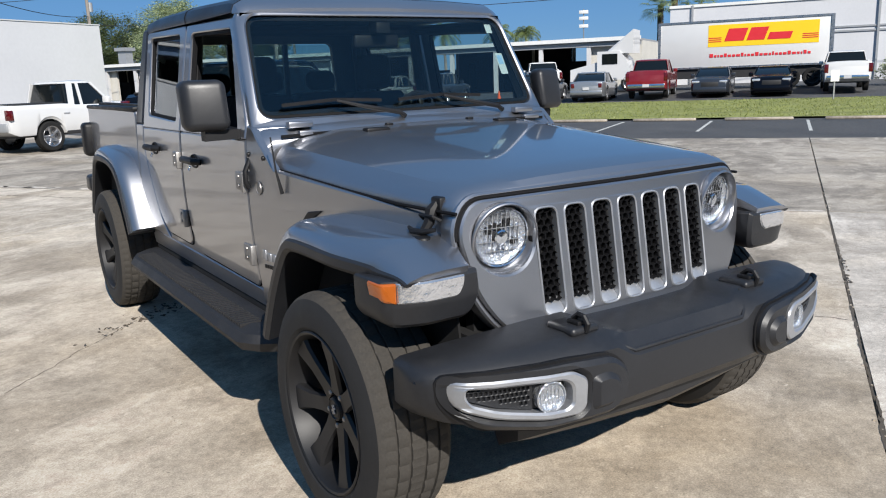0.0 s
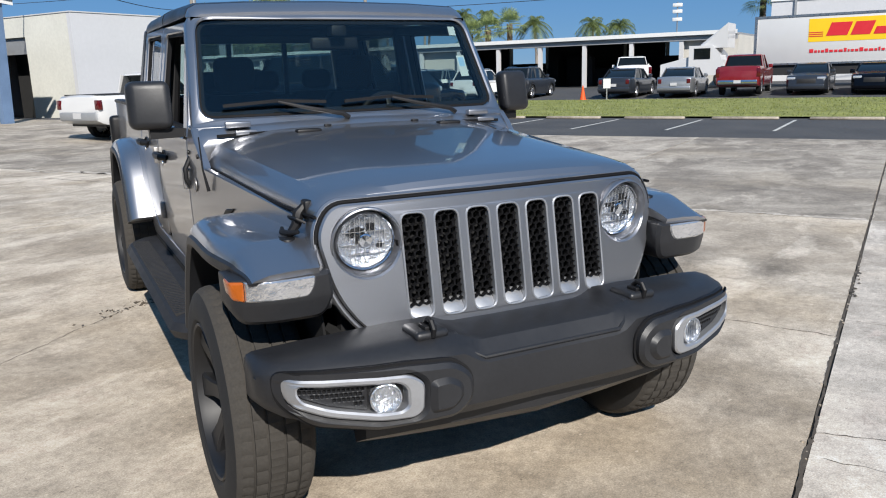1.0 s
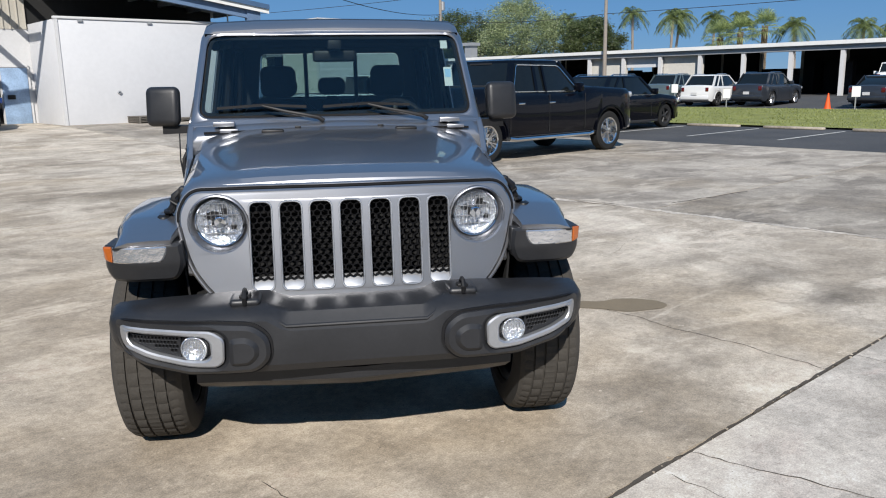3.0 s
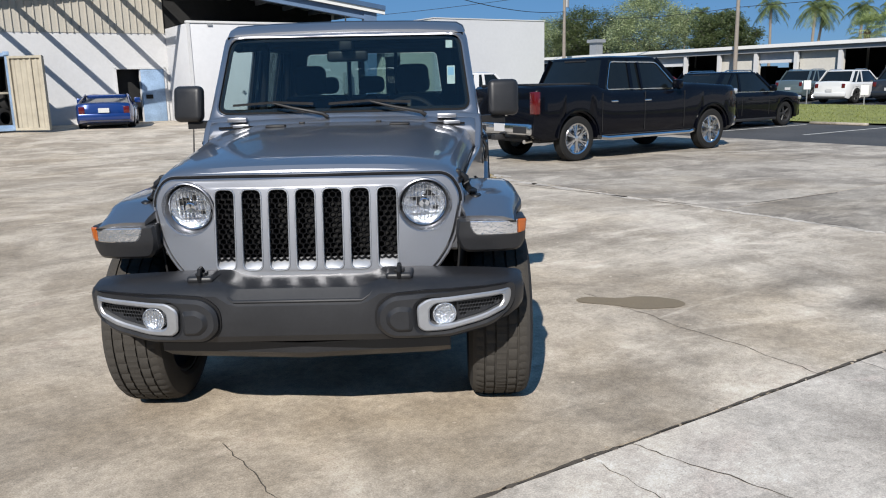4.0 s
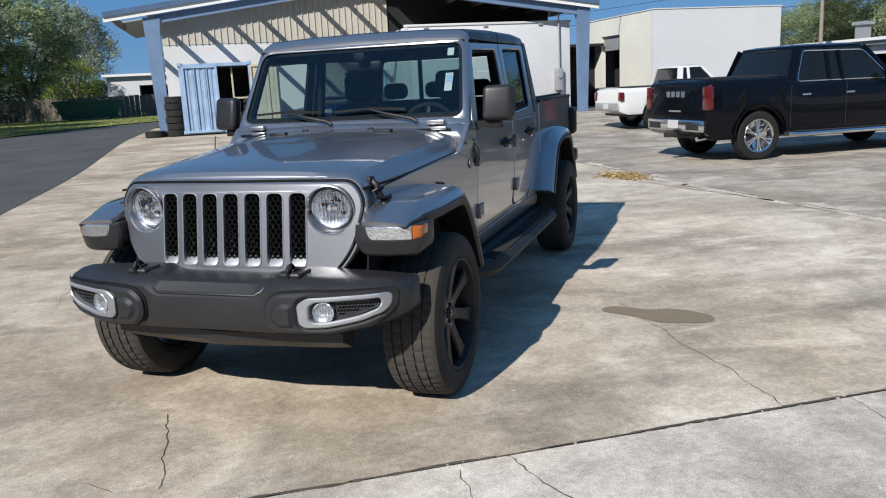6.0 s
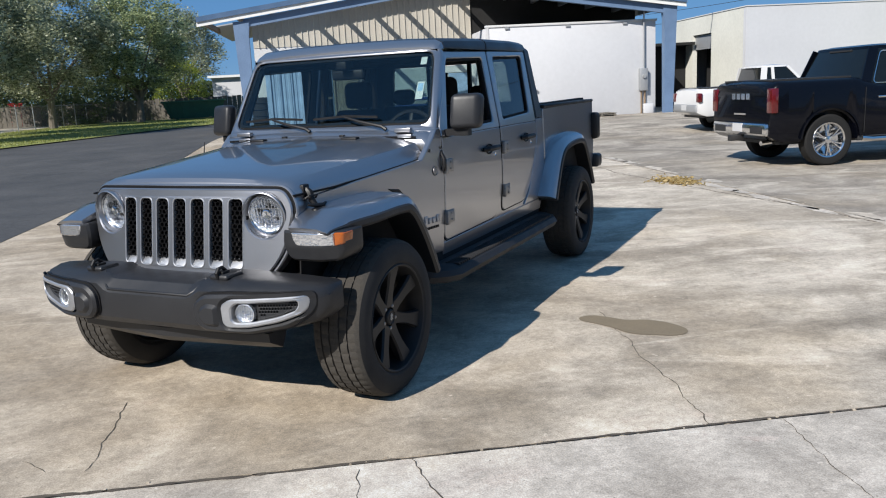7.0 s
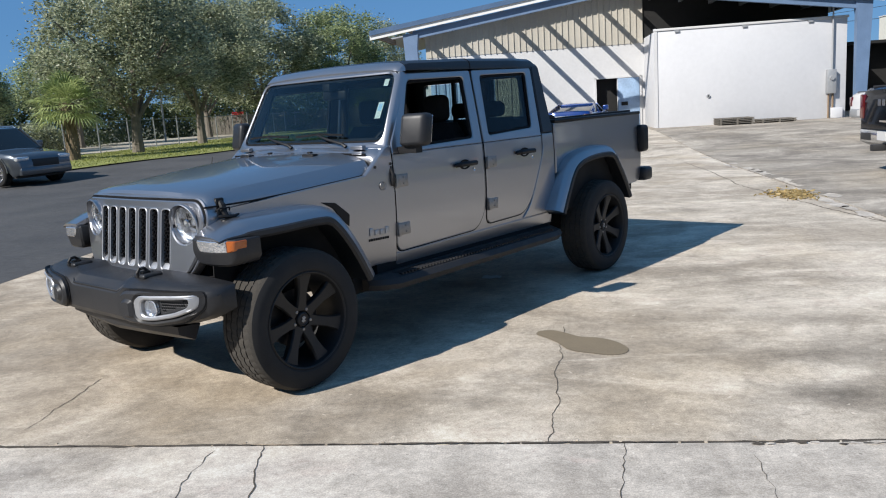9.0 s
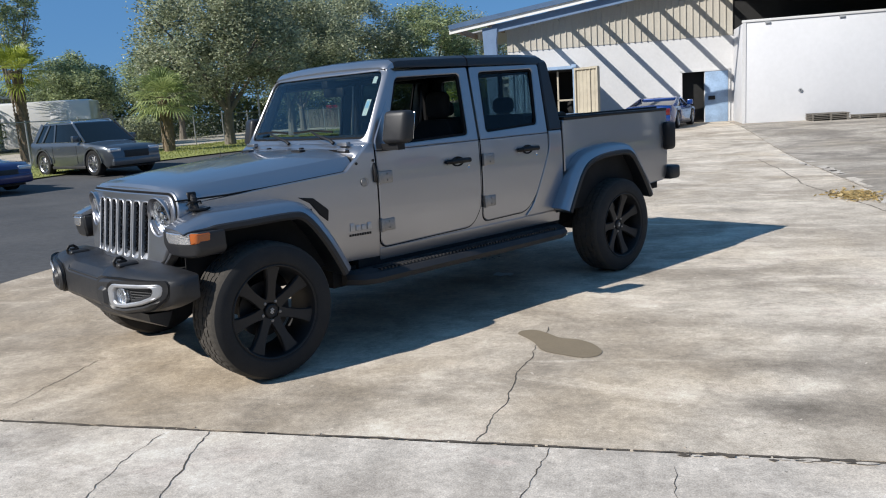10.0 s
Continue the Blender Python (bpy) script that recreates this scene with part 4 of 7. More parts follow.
    mid = (cab[1] + cab[2]) / 2
    pillar(mid + 0.1, mid + 0.1, 0.08)
    pillar(cab[3] - 0.07, cab[2], 0.16)
    if kind == "suv":
        pillar(cab[3] - 0.55, cab[2] - 0.45, 0.08)
        for s in (1, -1):
            part("roof_rail", tube([(s * (wr - 0.03), cab[1] + 0.10, roof - 0.03), (s * (wr - 0.03), cab[1] + 0.22, roof + 0.03), (s * (wr - 0.03), cab[2] - 0.25, roof + 0.03), (s * (wr - 0.03), cab[2] - 0.10, roof - 0.03)], 0.016, 6), M_CCHROME, car)
            part("window_trim", strip([(s * (wb_ + 0.012), cab[0] + 0.10, belt + 0.01), (s * (wb_ + 0.012), cab[3] - 0.12, belt + 0.02)], 0.022, 0.012, (s, 0, 0)), M_CCHROME, car)
            for yy in (cab[0] + 0.42, mid + 0.10, cab[3] - 0.62):
                part("door_gap", box(s * w * 0.999 - 0.005, s * w * 0.999 + 0.005, yy, yy + 0.010, base + 0.14, belt - 0.10), M_BLACK_SHADE, car)
            for ya in (-wb / 2, wb / 2):
                part("arch_lip", strip([(s * w * 0.995, ya + math.cos(a) * r * 1.20, r + math.sin(a) * r * 1.18) for a in [math.pi * q / 12 for q in range(13)]], 0.045, 0.03, (s, 0, 0)), body, car)
    for s in (1, -1):
        part("wing_mirror", box(s * (wb_ + 0.14) - 0.10, s * (wb_ + 0.14) + 0.10, cab[0] + 0.28, cab[0] + 0.40, belt + 0.02, belt + 0.20, 0.03), trim or body, car)
        part("headlamp", box(s * w * 0.70 - 0.20, s * w * 0.70 + 0.17, y0 + 0.02, y0 + 0.22, hood - 0.24, hood - 0.12, 0.03), M_CLAMP, car)
        hh = (0.34 if w > 0.95 else 0.18) if kind == "pickup" else 0.16
        part("tail_lamp", box(s * w * (0.92 if kind == "pickup" else 0.76) - 0.10, s * w * (0.92 if kind == "pickup" else 0.76) + 0.08, y1 - 0.10, y1 + 0.012, tail - 0.16 - hh, tail - 0.10, 0.02), M_CRED, car)
        for yy in (mid - 0.35, mid + 0.55):
            part("door_handle", box(s * w * 0.995 - 0.015, s * w * 0.995 + 0.02, yy, yy + 0.18, belt - 0.20, belt - 0.165, 0.008), bumper or body, car)
        part("sill", box(s * w * 0.93 - 0.05, s * w * 0.93 + 0.05, -wb / 2 + r * 1.2, wb / 2 - r * 1.2, base - 0.04, base + 0.06, 0.02), M_CPLAST, car)
    part("front_grille", box(-w * 0.45, w * 0.45, y0 - 0.005, y0 + 0.12, hood - 0.42, hood - 0.20, 0.02), M_CPLAST, car)
    part("front_bumper", box(-w * 0.86, w * 0.86, y0 - 0.03, y0 + 0.25, base + 0.02, base + 0.26, 0.06), bumper or body, car)
    part("rear_bumper", box(-w * 0.90, w * 0.90, y1 - 0.2, y1 + 0.05, base + 0.10, base + 0.32, 0.05), bumper or body, car)
    part("number_plate", box(-0.16, 0.16, y1 + 0.03, y1 + 0.056, base + 0.16 if kind == "pickup" else base + 0.34, base + 0.30 if kind == "pickup" else base + 0.48), M_PLATE, car)
    part("rear_light_bar", box(-0.3, 0.3, cab[2] + 0.02, cab[2] + 0.07, roof - 0.10, roof - 0.07), M_CPLAST, car)
    if kind == "pickup":
        part("bed_liner", box(-w * 0.80, w * 0.80, cab[3] + 0.10, y1 - 0.12, tail + 0.005, tail + 0.035), M_CPLAST, car)
    k = r / 0.358
    for x, y, t in ((track / 2, -wb / 2, 0), (-track / 2, -wb / 2, 180), (track / 2, wb / 2, 0), (-track / 2, wb / 2, 180)):
        wl = new("wheel", c_rims[rim])
        wl.parent = car
        wl.matrix_basis = pose(x, y, r, 0, 0, t) @ pose(0, 0, 0, 17 * (1 if x > 0 else 2)) @ Matrix.Diagonal((1.05, k, k, 1))
        ty = new("tyre", c_tyre)
        ty.parent = wl
        for j in range(12 if rim == "chrome" else 0):
            so_ = new("spoke", chrome_spoke)
            so_.parent = wl
            so_.matrix_basis = Matrix.Rotation(TAU * (j // 2) / 6, 4, "X") @ Matrix.Diagonal((1, 1, 1 if j % 2 else -1, 1))
    return car


PICK = dict(kind="pickup", rim="five")
gmc = vehicle("black_pickup", "glossy black crew-cab pickup with chrome wheels and rear bumper", "pickup truck", lot(10.40, 8.62, 0, 90), P_BLACK, "pickup", 3.745, 1.74, 0.93, 1.03, 1.02, 1.26, 1.93, 0.418, 1.36, 1.40,
              (-1.05, -0.35, 1.02, 1.32), base=0.42, rim="chrome", bumper=M_CCHROME)
for s in (1, -1):
    part("running_board", tube([(s * 1.0, -1.25, 0.42), (s * 1.03, -1.1, 0.40), (s * 1.03, 1.15, 0.40), (s * 1.0, 1.3, 0.42)], 0.045, 8), M_CCHROME, gmc)
    for yy in (-0.98, 0.15, 1.28):
        part("door_gap", box(s * 1.018 - 0.006, s * 1.018 + 0.006, yy, yy + 0.008, 0.52, 1.24), M_BLACK_SHADE, gmc)
    loop_ = [(y, z) for y, z in rounded([(-0.86, 1.29), (-0.32, 1.80), (0.92, 1.815), (1.10, 1.30)], [0.03, 0.10, 0.06, 0.08], 4)]
    loop_ += loop_[:2]
    part("window_trim", strip([(s * (0.930 - (z - 1.24) * 0.227), y, z) for y, z in loop_], 0.016, 0.014, (s, 0, 0)), M_CCHROME, gmc, "chrome window surround")
    part("window_post", strip([(s * 0.923, 0.16, 1.29), (s * 0.812, 0.20, 1.80)], 0.05, 0.03, (s, 0, 0)), P_BLACK, gmc)
    part("wheel_arch_trim", strip([(s * 1.018, 1.8725 + 0.52 * math.cos(a), 0.43 + 0.52 * math.sin(a)) for a in [0.05 + 0.215 * i for i in range(15)]], 0.03, 0.05, (s, 0, 0)), P_BLACK, gmc)
    part("wheel_arch_trim", strip([(s * 1.018, -1.8725 + 0.52 * math.cos(a), 0.43 + 0.52 * math.sin(a)) for a in [0.05 + 0.215 * i for i in range(15)]], 0.03, 0.05, (s, 0, 0)), P_BLACK, gmc)
part("tailgate_badge", boxes(*[(-0.32 + 0.16 * i, -0.20 + 0.16 * i, 2.90, 2.915, 1.12, 1.22) for i in range(4)]), M_CCHROME, gmc)
part("tailgate_badge", box(-0.2, 0.2, 2.90, 2.915, 0.86, 0.89), M_CCHROME, gmc)
for s in (1, -1):
    part("bumper_step", box(s * 0.62 - 0.2, s * 0.62 + 0.2, 2.93, 2.957, 0.56, 0.68, 0.01), M_CPLAST, gmc)
part("tow_hitch", box(-0.06, 0.06, 2.86, 3.10, 0.42, 0.52, 0.01), M_CPLAST, gmc)
part("exhaust", tube([(-0.62, 2.6, 0.42), (-0.66, 2.88, 0.40)], 0.04, 8), M_CCHROME, gmc)

vehicle("white_pickup", "old white regular-cab pickup with grey bumper by the block building", "pickup truck", lot(12.65, 16.5, 0, 88), P_WHITE, "pickup", 2.85, 1.46, 0.75, 1.10, 0.86, 1.08, 1.70, 0.365, 1.10, 1.14,
        (-0.62, -0.02, 0.62, 0.78), base=0.42, rim="five", bumper=M_GREY)
vehicle("black_suv", "shiny black compact crossover parked at a wheel stop", "car", lot(18.75, 12.15, 0, 90), P_BLACK, "suv", 2.70, 1.56, 0.88, 0.98, 0.92, 1.02, 1.62, 0.36, 1.00, 1.08, (-0.95, -0.15, 1.35, 1.95), base=0.24, rim="dark")
ROW = "cars in the far row"
vehicle("white_suv", "white compact crossover in the far row", "car", lot(38.9, 20.2, 0, 92), P_WHITE, "suv", 2.67, 1.58, 0.88, 0.92, 0.92, 1.02, 1.65, 0.36, 1.02, 1.08, (-0.95, -0.1, 1.35, 1.9), base=0.24, rim="dark", group=ROW)
vehicle("grey_suv", "dark grey compact crossover in the far row", "car", lot(39.6, 17.5, 0, 90), P_GREY, "suv", 2.66, 1.58, 0.90, 1.02, 0.92, 1.04, 1.68, 0.365, 1.04, 1.10, (-0.95, -0.1, 1.4, 1.95), base=0.25, group=ROW)
vehicle("teal_suv", "grey-green crossover parked behind the white one", "car", lot(40.6, 23.6, 0, 92), P_TEAL, "suv", 2.66, 1.58, 0.90, 1.02, 0.92, 1.02, 1.66, 0.36, 1.03, 1.10, (-0.95, -0.1, 1.4, 1.95), base=0.25, group=ROW)
vehicle("dark_sedan", "dark grey saloon with red tail lamps in the far row", "car", lot(39.6, 11.6, 0, 90), P_GREY, "sedan", 2.85, 1.58, 0.95, 1.10, 0.93, 0.92, 1.46, 0.345, 0.92, 1.00, (-1.0, -0.25, 1.0, 1.75), base=0.22, group=ROW)
vehicle("silver_sedan", "pale silver saloon in the far row", "car", lot(39.5, 8.65, 0, 92), P_SILV, "sedan", 2.72, 1.55, 0.92, 1.05, 0.91, 0.90, 1.44, 0.335, 0.90, 0.98, (-1.0, -0.25, 0.95, 1.7), base=0.22, group=ROW)
vehicle("red_pickup", "dark red crew-cab pickup with chrome bumper in the far row", "pickup truck", lot(40.4, 5.75, 0, 92), P_RED, "pickup", 3.65, 1.70, 0.95, 1.22, 1.0, 1.24, 1.93, 0.40, 1.30, 1.36, (-1.05, -0.35, 1.0, 1.3), base=0.42, bumper=M_CCHROME, group=ROW)
vehicle("grey_sedan", "grey-blue executive saloon facing the grass", "car", lot(40.6, 2.75, 0, -90), P_GREY, "sedan", 2.80, 1.58, 0.90, 1.05, 0.92, 0.91, 1.42, 0.34, 0.90, 0.99, (-1.0, -0.25, 1.0, 1.75), base=0.2, group=ROW)
vehicle("black_sedan", "low black coupe facing the grass", "car", lot(40.4, -0.05, 0, -90), P_BLACK, "sedan", 2.75, 1.60, 0.92, 1.05, 0.95, 0.90, 1.38, 0.345, 0.92, 0.98, (-0.9, -0.1, 0.9, 1.65), base=0.2, group=ROW)
vehicle("white_work_pickup", "white crew-cab pickup with red tail lamps in the far row", "pickup truck", lot(41.9, -3.3, 0, 90), P_WHITE, "pickup", 3.65, 1.70, 0.95, 1.20, 1.0, 1.24, 1.90, 0.41, 1.30, 1.38, (-1.05, -0.35, 1.0, 1.3), base=0.45, bumper=M_CCHROME, group=ROW)
vehicle("white_bay_pickup", "white pickup standing before the open bays", "pickup truck", lot(46.5, 13.6, 0, 110), P_WHITE, "pickup", 3.65, 1.70, 0.95, 1.20, 1.0, 1.24, 1.90, 0.41, 1.30, 1.36, (-1.05, -0.35, 1.0, 1.3), base=0.45)
vehicle("red_bay_car", "red car standing before the open bays", "car", lot(45.0, 38.5, 0, 20), P_RED, "sedan", 2.72, 1.55, 0.92, 1.05, 0.91, 0.90, 1.44, 0.335, 0.90, 0.98, (-1.0, -0.25, 0.95, 1.7), base=0.22)
vehicle("dark_bay_car", "dark car standing before the open bays", "car", lot(44.5, 33.0, 0, 40), P_GREY, "sedan", 2.72, 1.55, 0.92, 1.05, 0.91, 0.90, 1.44, 0.335, 0.90, 0.98, (-1.0, -0.25, 0.95, 1.7), base=0.22)
vehicle("blue_coupe", "small bright blue coupe nosed up to the workshop wall", "car", lot(3.52, 25.5, 0, 166), P_BLUE, "sedan", 2.45, 1.48, 0.80, 0.92, 0.86, 0.74, 1.07, 0.315, 0.72, 0.80, (-0.75, -0.05, 0.40, 1.80), base=0.17)
vehicle("silver_suv", "grey-silver estate crossover on the asphalt drive", "car", lot(-14.2, 17.3, 0, 69), paint("grey_silver_paint", (0.095, 0.108, 0.125), 0.7, 0.33, 0.3), "suv", 2.81, 1.66, 0.88, 0.93, 0.94, 1.03, 1.67, 0.385, 0.93, 1.08, (-1.02, -0.22, 1.55, 2.08), base=0.26, rim="ten")
vehicle("blue_sedan", "dark blue saloon on the asphalt drive", "car", lot(-14.6, 12.0, 0, 78), paint("deep_blue_paint", (0.004, 0.012, 0.10), 0.3, 0.3), "sedan", 2.75, 1.56, 0.92, 1.05, 0.92, 0.85, 1.38, 0.335, 0.76, 0.93, (-0.9, -0.15, 1.0, 1.75), base=0.19, rim="ten")

# articulated lorry
M_YEL = mat("yellow_sign", (0.80, 0.52, 0.01), 0.5, var=0.03)
M_LRED = mat("red_sign", (0.60, 0.02, 0.03), 0.5, var=0.03)
tl = thing("semi_trailer", "white box semi-trailer with a yellow and red sign on its side", "trailer", lot(45.9, 0, 0))
part("box_body", box(-1.25, 1.25, -2.85, 6.15, 1.18, 3.72, 0.03), P_WHITE, tl)
part("top_rail", boxes((-1.28, -1.24, -2.85, 6.15, 3.62, 3.74), (-1.28, -1.24, -2.85, 6.15, 1.14, 1.24)), M_ALLOY, tl)
part("end_post", box(-1.29, -1.24, -2.87, -2.70, 1.14, 3.74), M_ALLOY, tl)
part("end_post", box(-1.29, -1.24, 6.02, 6.17, 1.14, 3.74), M_ALLOY, tl)
part("chassis", boxes((-0.5, 0.5, -2.6, 6.0, 0.95, 1.15)), M_CPLAST, tl)
part("sign_panel", box(-1.262, -1.248, -2.15, 3.45, 2.30, 3.48), M_YEL, tl)
def slant(v0, v1, z0, z1, k=0.35):
    return warp(box(-1.275, -1.262, v0, v1, z0, z1), lambda x, y, z: (x, y - k * (z - z0), z))
part("sign_mark", slant(1.6, 2.6, 2.58, 3.25), M_LRED, tl)
part("sign_mark", slant(0.55, 1.45, 2.58, 3.25), M_LRED, tl)
part("sign_mark", slant(-0.75, 0.40, 2.58, 2.95), M_LRED, tl)
for z in (2.56, 2.66, 2.76):
    part("sign_stripe", box(-1.275, -1.262, 2.75, 3.42, z, z + 0.045), M_LRED, tl)
    part("sign_stripe", box(-1.275, -1.262, -2.12, -1.35, z, z + 0.045), M_LRED, tl)
v = 3.35
for i in range(26):
    wd = (0.19, 0.12, 0.08, 0.14, 0.14, 0.17, 0.15)[i % 7]
    up = 0.07 if i % 4 == 0 else 0.0
    part("text_bar", box(-1.275, -1.262, v - wd, v, 1.74, 1.86 + up), M_LRED, tl)
    v -= wd + 0.06
for v in (-1.95, -0.85):
    for x in (-1.05, 1.05):
        wl = new("wheel", c_rims["dark"])
        wl.parent = tl
        wl.matrix_basis = pose(x, v, 0.50, 0, 0, 0 if x > 0 else 180) @ Matrix.Diagonal((1.5, 1.4, 1.4, 1))
        ty = new("tyre", c_tyre)
        ty.parent = wl
# dark boxes: side rails and gear, and the shadow beneath the trailer
part("underframe_shade", boxes((-1.1, 1.1, -2.5, -0.4, 0.62, 1.15), (-1.15, -1.05, 0.2, 5.6, 0.60, 1.15), (-0.7, 0.7, -0.4, 6.0, 0.70, 1.0)), M_CPLAST, tl)
part("landing_leg", boxes((-0.9, -0.75, 3.6, 3.75, 0.0, 1.0), (0.75, 0.9, 3.6, 3.75, 0.0, 1.0)), M_CPLAST, tl)
tk = thing("lorry_cab", "white lorry tractor with a sloping roof fairing", "lorry", lot(45.9, 7.8))
part("cab", loft([[(x, y0, z0), (x, y1, z0), (x, y1, z1), (x, ym, z1), (x, y0 + 0.4, zm)] for x, y0, y1, ym, z0, z1, zm in ((-1.15, -0.2, 1.9, 0.6, 0.7, 2.35, 1.9), (1.15, -0.2, 1.9, 0.6, 0.7, 2.35, 1.9))]), P_WHITE, tk)
part("bonnet", loft([[(-1.0, 1.9, 0.7), (1.0, 1.9, 0.7), (1.0, 1.9, 1.75), (-1.0, 1.9, 1.75)], [(-0.85, 3.6, 0.65), (0.85, 3.6, 0.65), (0.8, 3.6, 1.35), (-0.8, 3.6, 1.35)]]), P_WHITE, tk)
part("fairing", loft([[(-1.1, -0.2, 2.2), (1.1, -0.2, 2.2), (1.1, -0.2, 3.55), (-1.1, -0.2, 3.55)], [(-1.0, 1.3, 2.2), (1.0, 1.3, 2.2), (0.9, 1.3, 2.4), (-0.9, 1.3, 2.4)]]), P_WHITE, tk)
part("side_window", boxes((-1.17, -1.15, 0.7, 1.6, 1.6, 2.2)), M_CARGLASS, tk)
part("windscreen", loft([[(-0.95, 1.93, 1.78), (0.95, 1.93, 1.78), (0.9, 1.88, 2.28), (-0.9, 1.88, 2.28)], [(-0.95, 1.91, 1.78), (0.95, 1.91, 1.78), (0.9, 1.86, 2.28), (-0.9, 1.86, 2.28)]]), M_CARGLASS, tk)
for x in (-0.98, 0.98):
    for y in (0.0, 2.9):
        wl = new("wheel", c_rims["five"])
        wl.parent = tk
        wl.matrix_basis = pose(x, y, 0.50, 0, 0, 0 if x > 0 else 180) @ Matrix.Diagonal((1.5, 1.4, 1.4, 1))
        ty = new("tyre", c_tyre)
        ty.parent = wl

# ---- the silver pickup ----
M_SILVER = paint("silver_paint", (0.335, 0.34, 0.362), 0.93, 0.355, 0.12, 0.02)
M_TRIM = mat("grey_black_plastic", (0.0150, 0.0156, 0.0178), 0.44, var=0.2, scale=5, bump=0.25, bscale=700, bdist=0.001, spec=0.45)
M_STEP = mat("dusty_step_plastic", (0.013, 0.013, 0.0145), 0.6, var=0.3, scale=6, bump=0.3, bscale=500, bdist=0.001)
M_BLACK = mat("black_plastic", (0.008, 0.008, 0.009), 0.50, var=0.2, scale=6, spec=0.3)
M_DARK = mat("dark_underside", (0.005, 0.005, 0.0055), 0.9, var=0.3, scale=4)
M_TOP = mat("black_hardtop", (0.013, 0.0145, 0.019), 0.36, var=0.12, scale=3, bump=0.2, bscale=900, bdist=0.0006)
M_TYRE = mat("tyre_rubber", (0.0105, 0.0105, 0.0110), 0.80, var=0.3, scale=7, bump=0.3, bscale=300, bdist=0.001)
M_TREAD = mat("dusty_tread", (0.038, 0.034, 0.029), 0.95, var=0.3, scale=9, bump=0.3, bscale=300, bdist=0.001)
M_RIM = mat("satin_black_alloy", (0.011, 0.011, 0.012), 0.50, 0.0, var=0.15, scale=4, spec=0.4)
M_CHROME = mat("chrome", (0.75, 0.76, 0.78), 0.10, 1.0, var=0.04, rvar=0.03)
M_BRIGHT = mat("silver_plastic", (0.40, 0.41, 0.43), 0.42, 0.75, var=0.08)
M_STEEL = mat("worn_steel", (0.30, 0.29, 0.28), 0.5, 0.8, var=0.2)
M_GASKET = mat("rubber_gasket", (0.006, 0.006, 0.007), 0.7, spec=0.15)
M_SEAT = mat("black_cloth", (0.014, 0.014, 0.015), 0.95, bump=0.3, bscale=400, bdist=0.001)
M_GLASS = glass("windscreen_glass", (0.66, 0.75, 0.75), 0.045)
M_GLASS_D = glass("tinted_glass", (0.46, 0.50, 0.50))
M_LENS = glass("lamp_lens", (0.93, 0.95, 0.97))
M_AMBER = mat("amber_lens", (0.36, 0.085, 0.008), 0.12, var=0.15, scale=40, coat=0.6)
M_RED = mat("red_lens", (0.30, 0.012, 0.012), 0.12, var=0.2, scale=30, coat=0.6)
M_CLEAR = mat("clear_lamp", (0.62, 0.62, 0.63), 0.10, 0.8, var=0.25, scale=9, bump=0.7, bscale=34, bdist=0.008, coat=0.8)
M_REFL = mat("faceted_reflector", (0.72, 0.735, 0.76), 0.14, 0.85, var=0.12, scale=25, bump=0.9, bscale=55, bdist=0.012, coat=0.5)
M_STICK = mat("white_sticker", (0.50, 0.53, 0.53), 0.6, var=0.05)
M_STICKB = mat("blue_sticker", (0.25, 0.42, 0.60), 0.6, var=0.1)


def side_x(y, z):
    """Half width of the painted body at a place on its side."""
    if z <= 1.262:
        x = 0.814 - 0.030 * ((z - 1.02) / 0.45) ** 2
    else:
        x = 0.8055 - (z - 1.262) * 0.172
    if y < 0.93:
        x -= (0.93 - y) * 0.128
    return x


def side(loops, depth=0.02, chamfer=0.004, off=0.0):
    bm = plate([[(p[0], p[1]) for p in lp] for lp in loops], depth, chamfer)
    bmesh.ops.triangulate(bm, faces=bm.faces[:])
    cut(bm, 1, [0.6 + 0.08 * i for i in range(9)] + [1.2625])
    ys = [v.co.x for v in bm.verts]
    if min(ys) < 0.9:
        cut(bm, 0, [0.93])
    return warp(bm, lambda a, b, c: (side_x(a, b) + off + c, a, b))


jeep = thing("pickup_truck", "silver-grey four-door pickup with black hardtop and black alloy wheels", "pickup truck")

# inner tub, dark behind the panel gaps
part("cab_floor", box(-0.775, 0.775, 0.90, 2.84, 0.56, 0.64), M_DARK, jeep)
both("inner_side", boxes((0.735, 0.76, 0.92, 2.84, 0.56, 1.23), (0.70, 0.772, 0.75, 2.80, 0.415, 0.56)), M_DARK, jeep)
part("bulkhead", box(-0.77, 0.77, 0.86, 0.90, 0.56, 1.22), M_DARK, jeep)
part("cab_rear", box(-0.77, 0.77, 2.815, 2.845, 0.56, 1.25), M_DARK, jeep)
# painted sides
cowl_side = rounded([(-0.37, 0.78), (0.52, 0.78), (0.585, 0.555), (0.925, 0.555), (0.925, 1.318), (0.885, 1.310), (0.700, 1.145), (-0.37, 1.060)], [0.02, 0.02, 0.02, 0.01, 0.01, 0.02, 0.005, 0.02])
both("cowl_side", side([cowl_side], 0.03, 0.005), M_SILVER, jeep)
both("cowl_bolt", add(add(bmesh.new(), lathe([(0.0, 0.010), (0.006, 0.009), (0.007, 0.001)], 12), pose(side_x(0.78, 1.19), 0.78, 1.19)), lathe([(0.0, 0.010), (0.006, 0.009), (0.007, 0.001)], 12), pose(side_x(0.905, 1.20), 0.905, 1.20)), M_BLACK, jeep)
both("rocker_panel", side([rounded([(0.93, 0.528), (2.83, 0.528), (2.83, 0.622), (0.93, 0.610)], 0.008)], 0.03, 0.004, -0.004), M_SILVER, jeep)
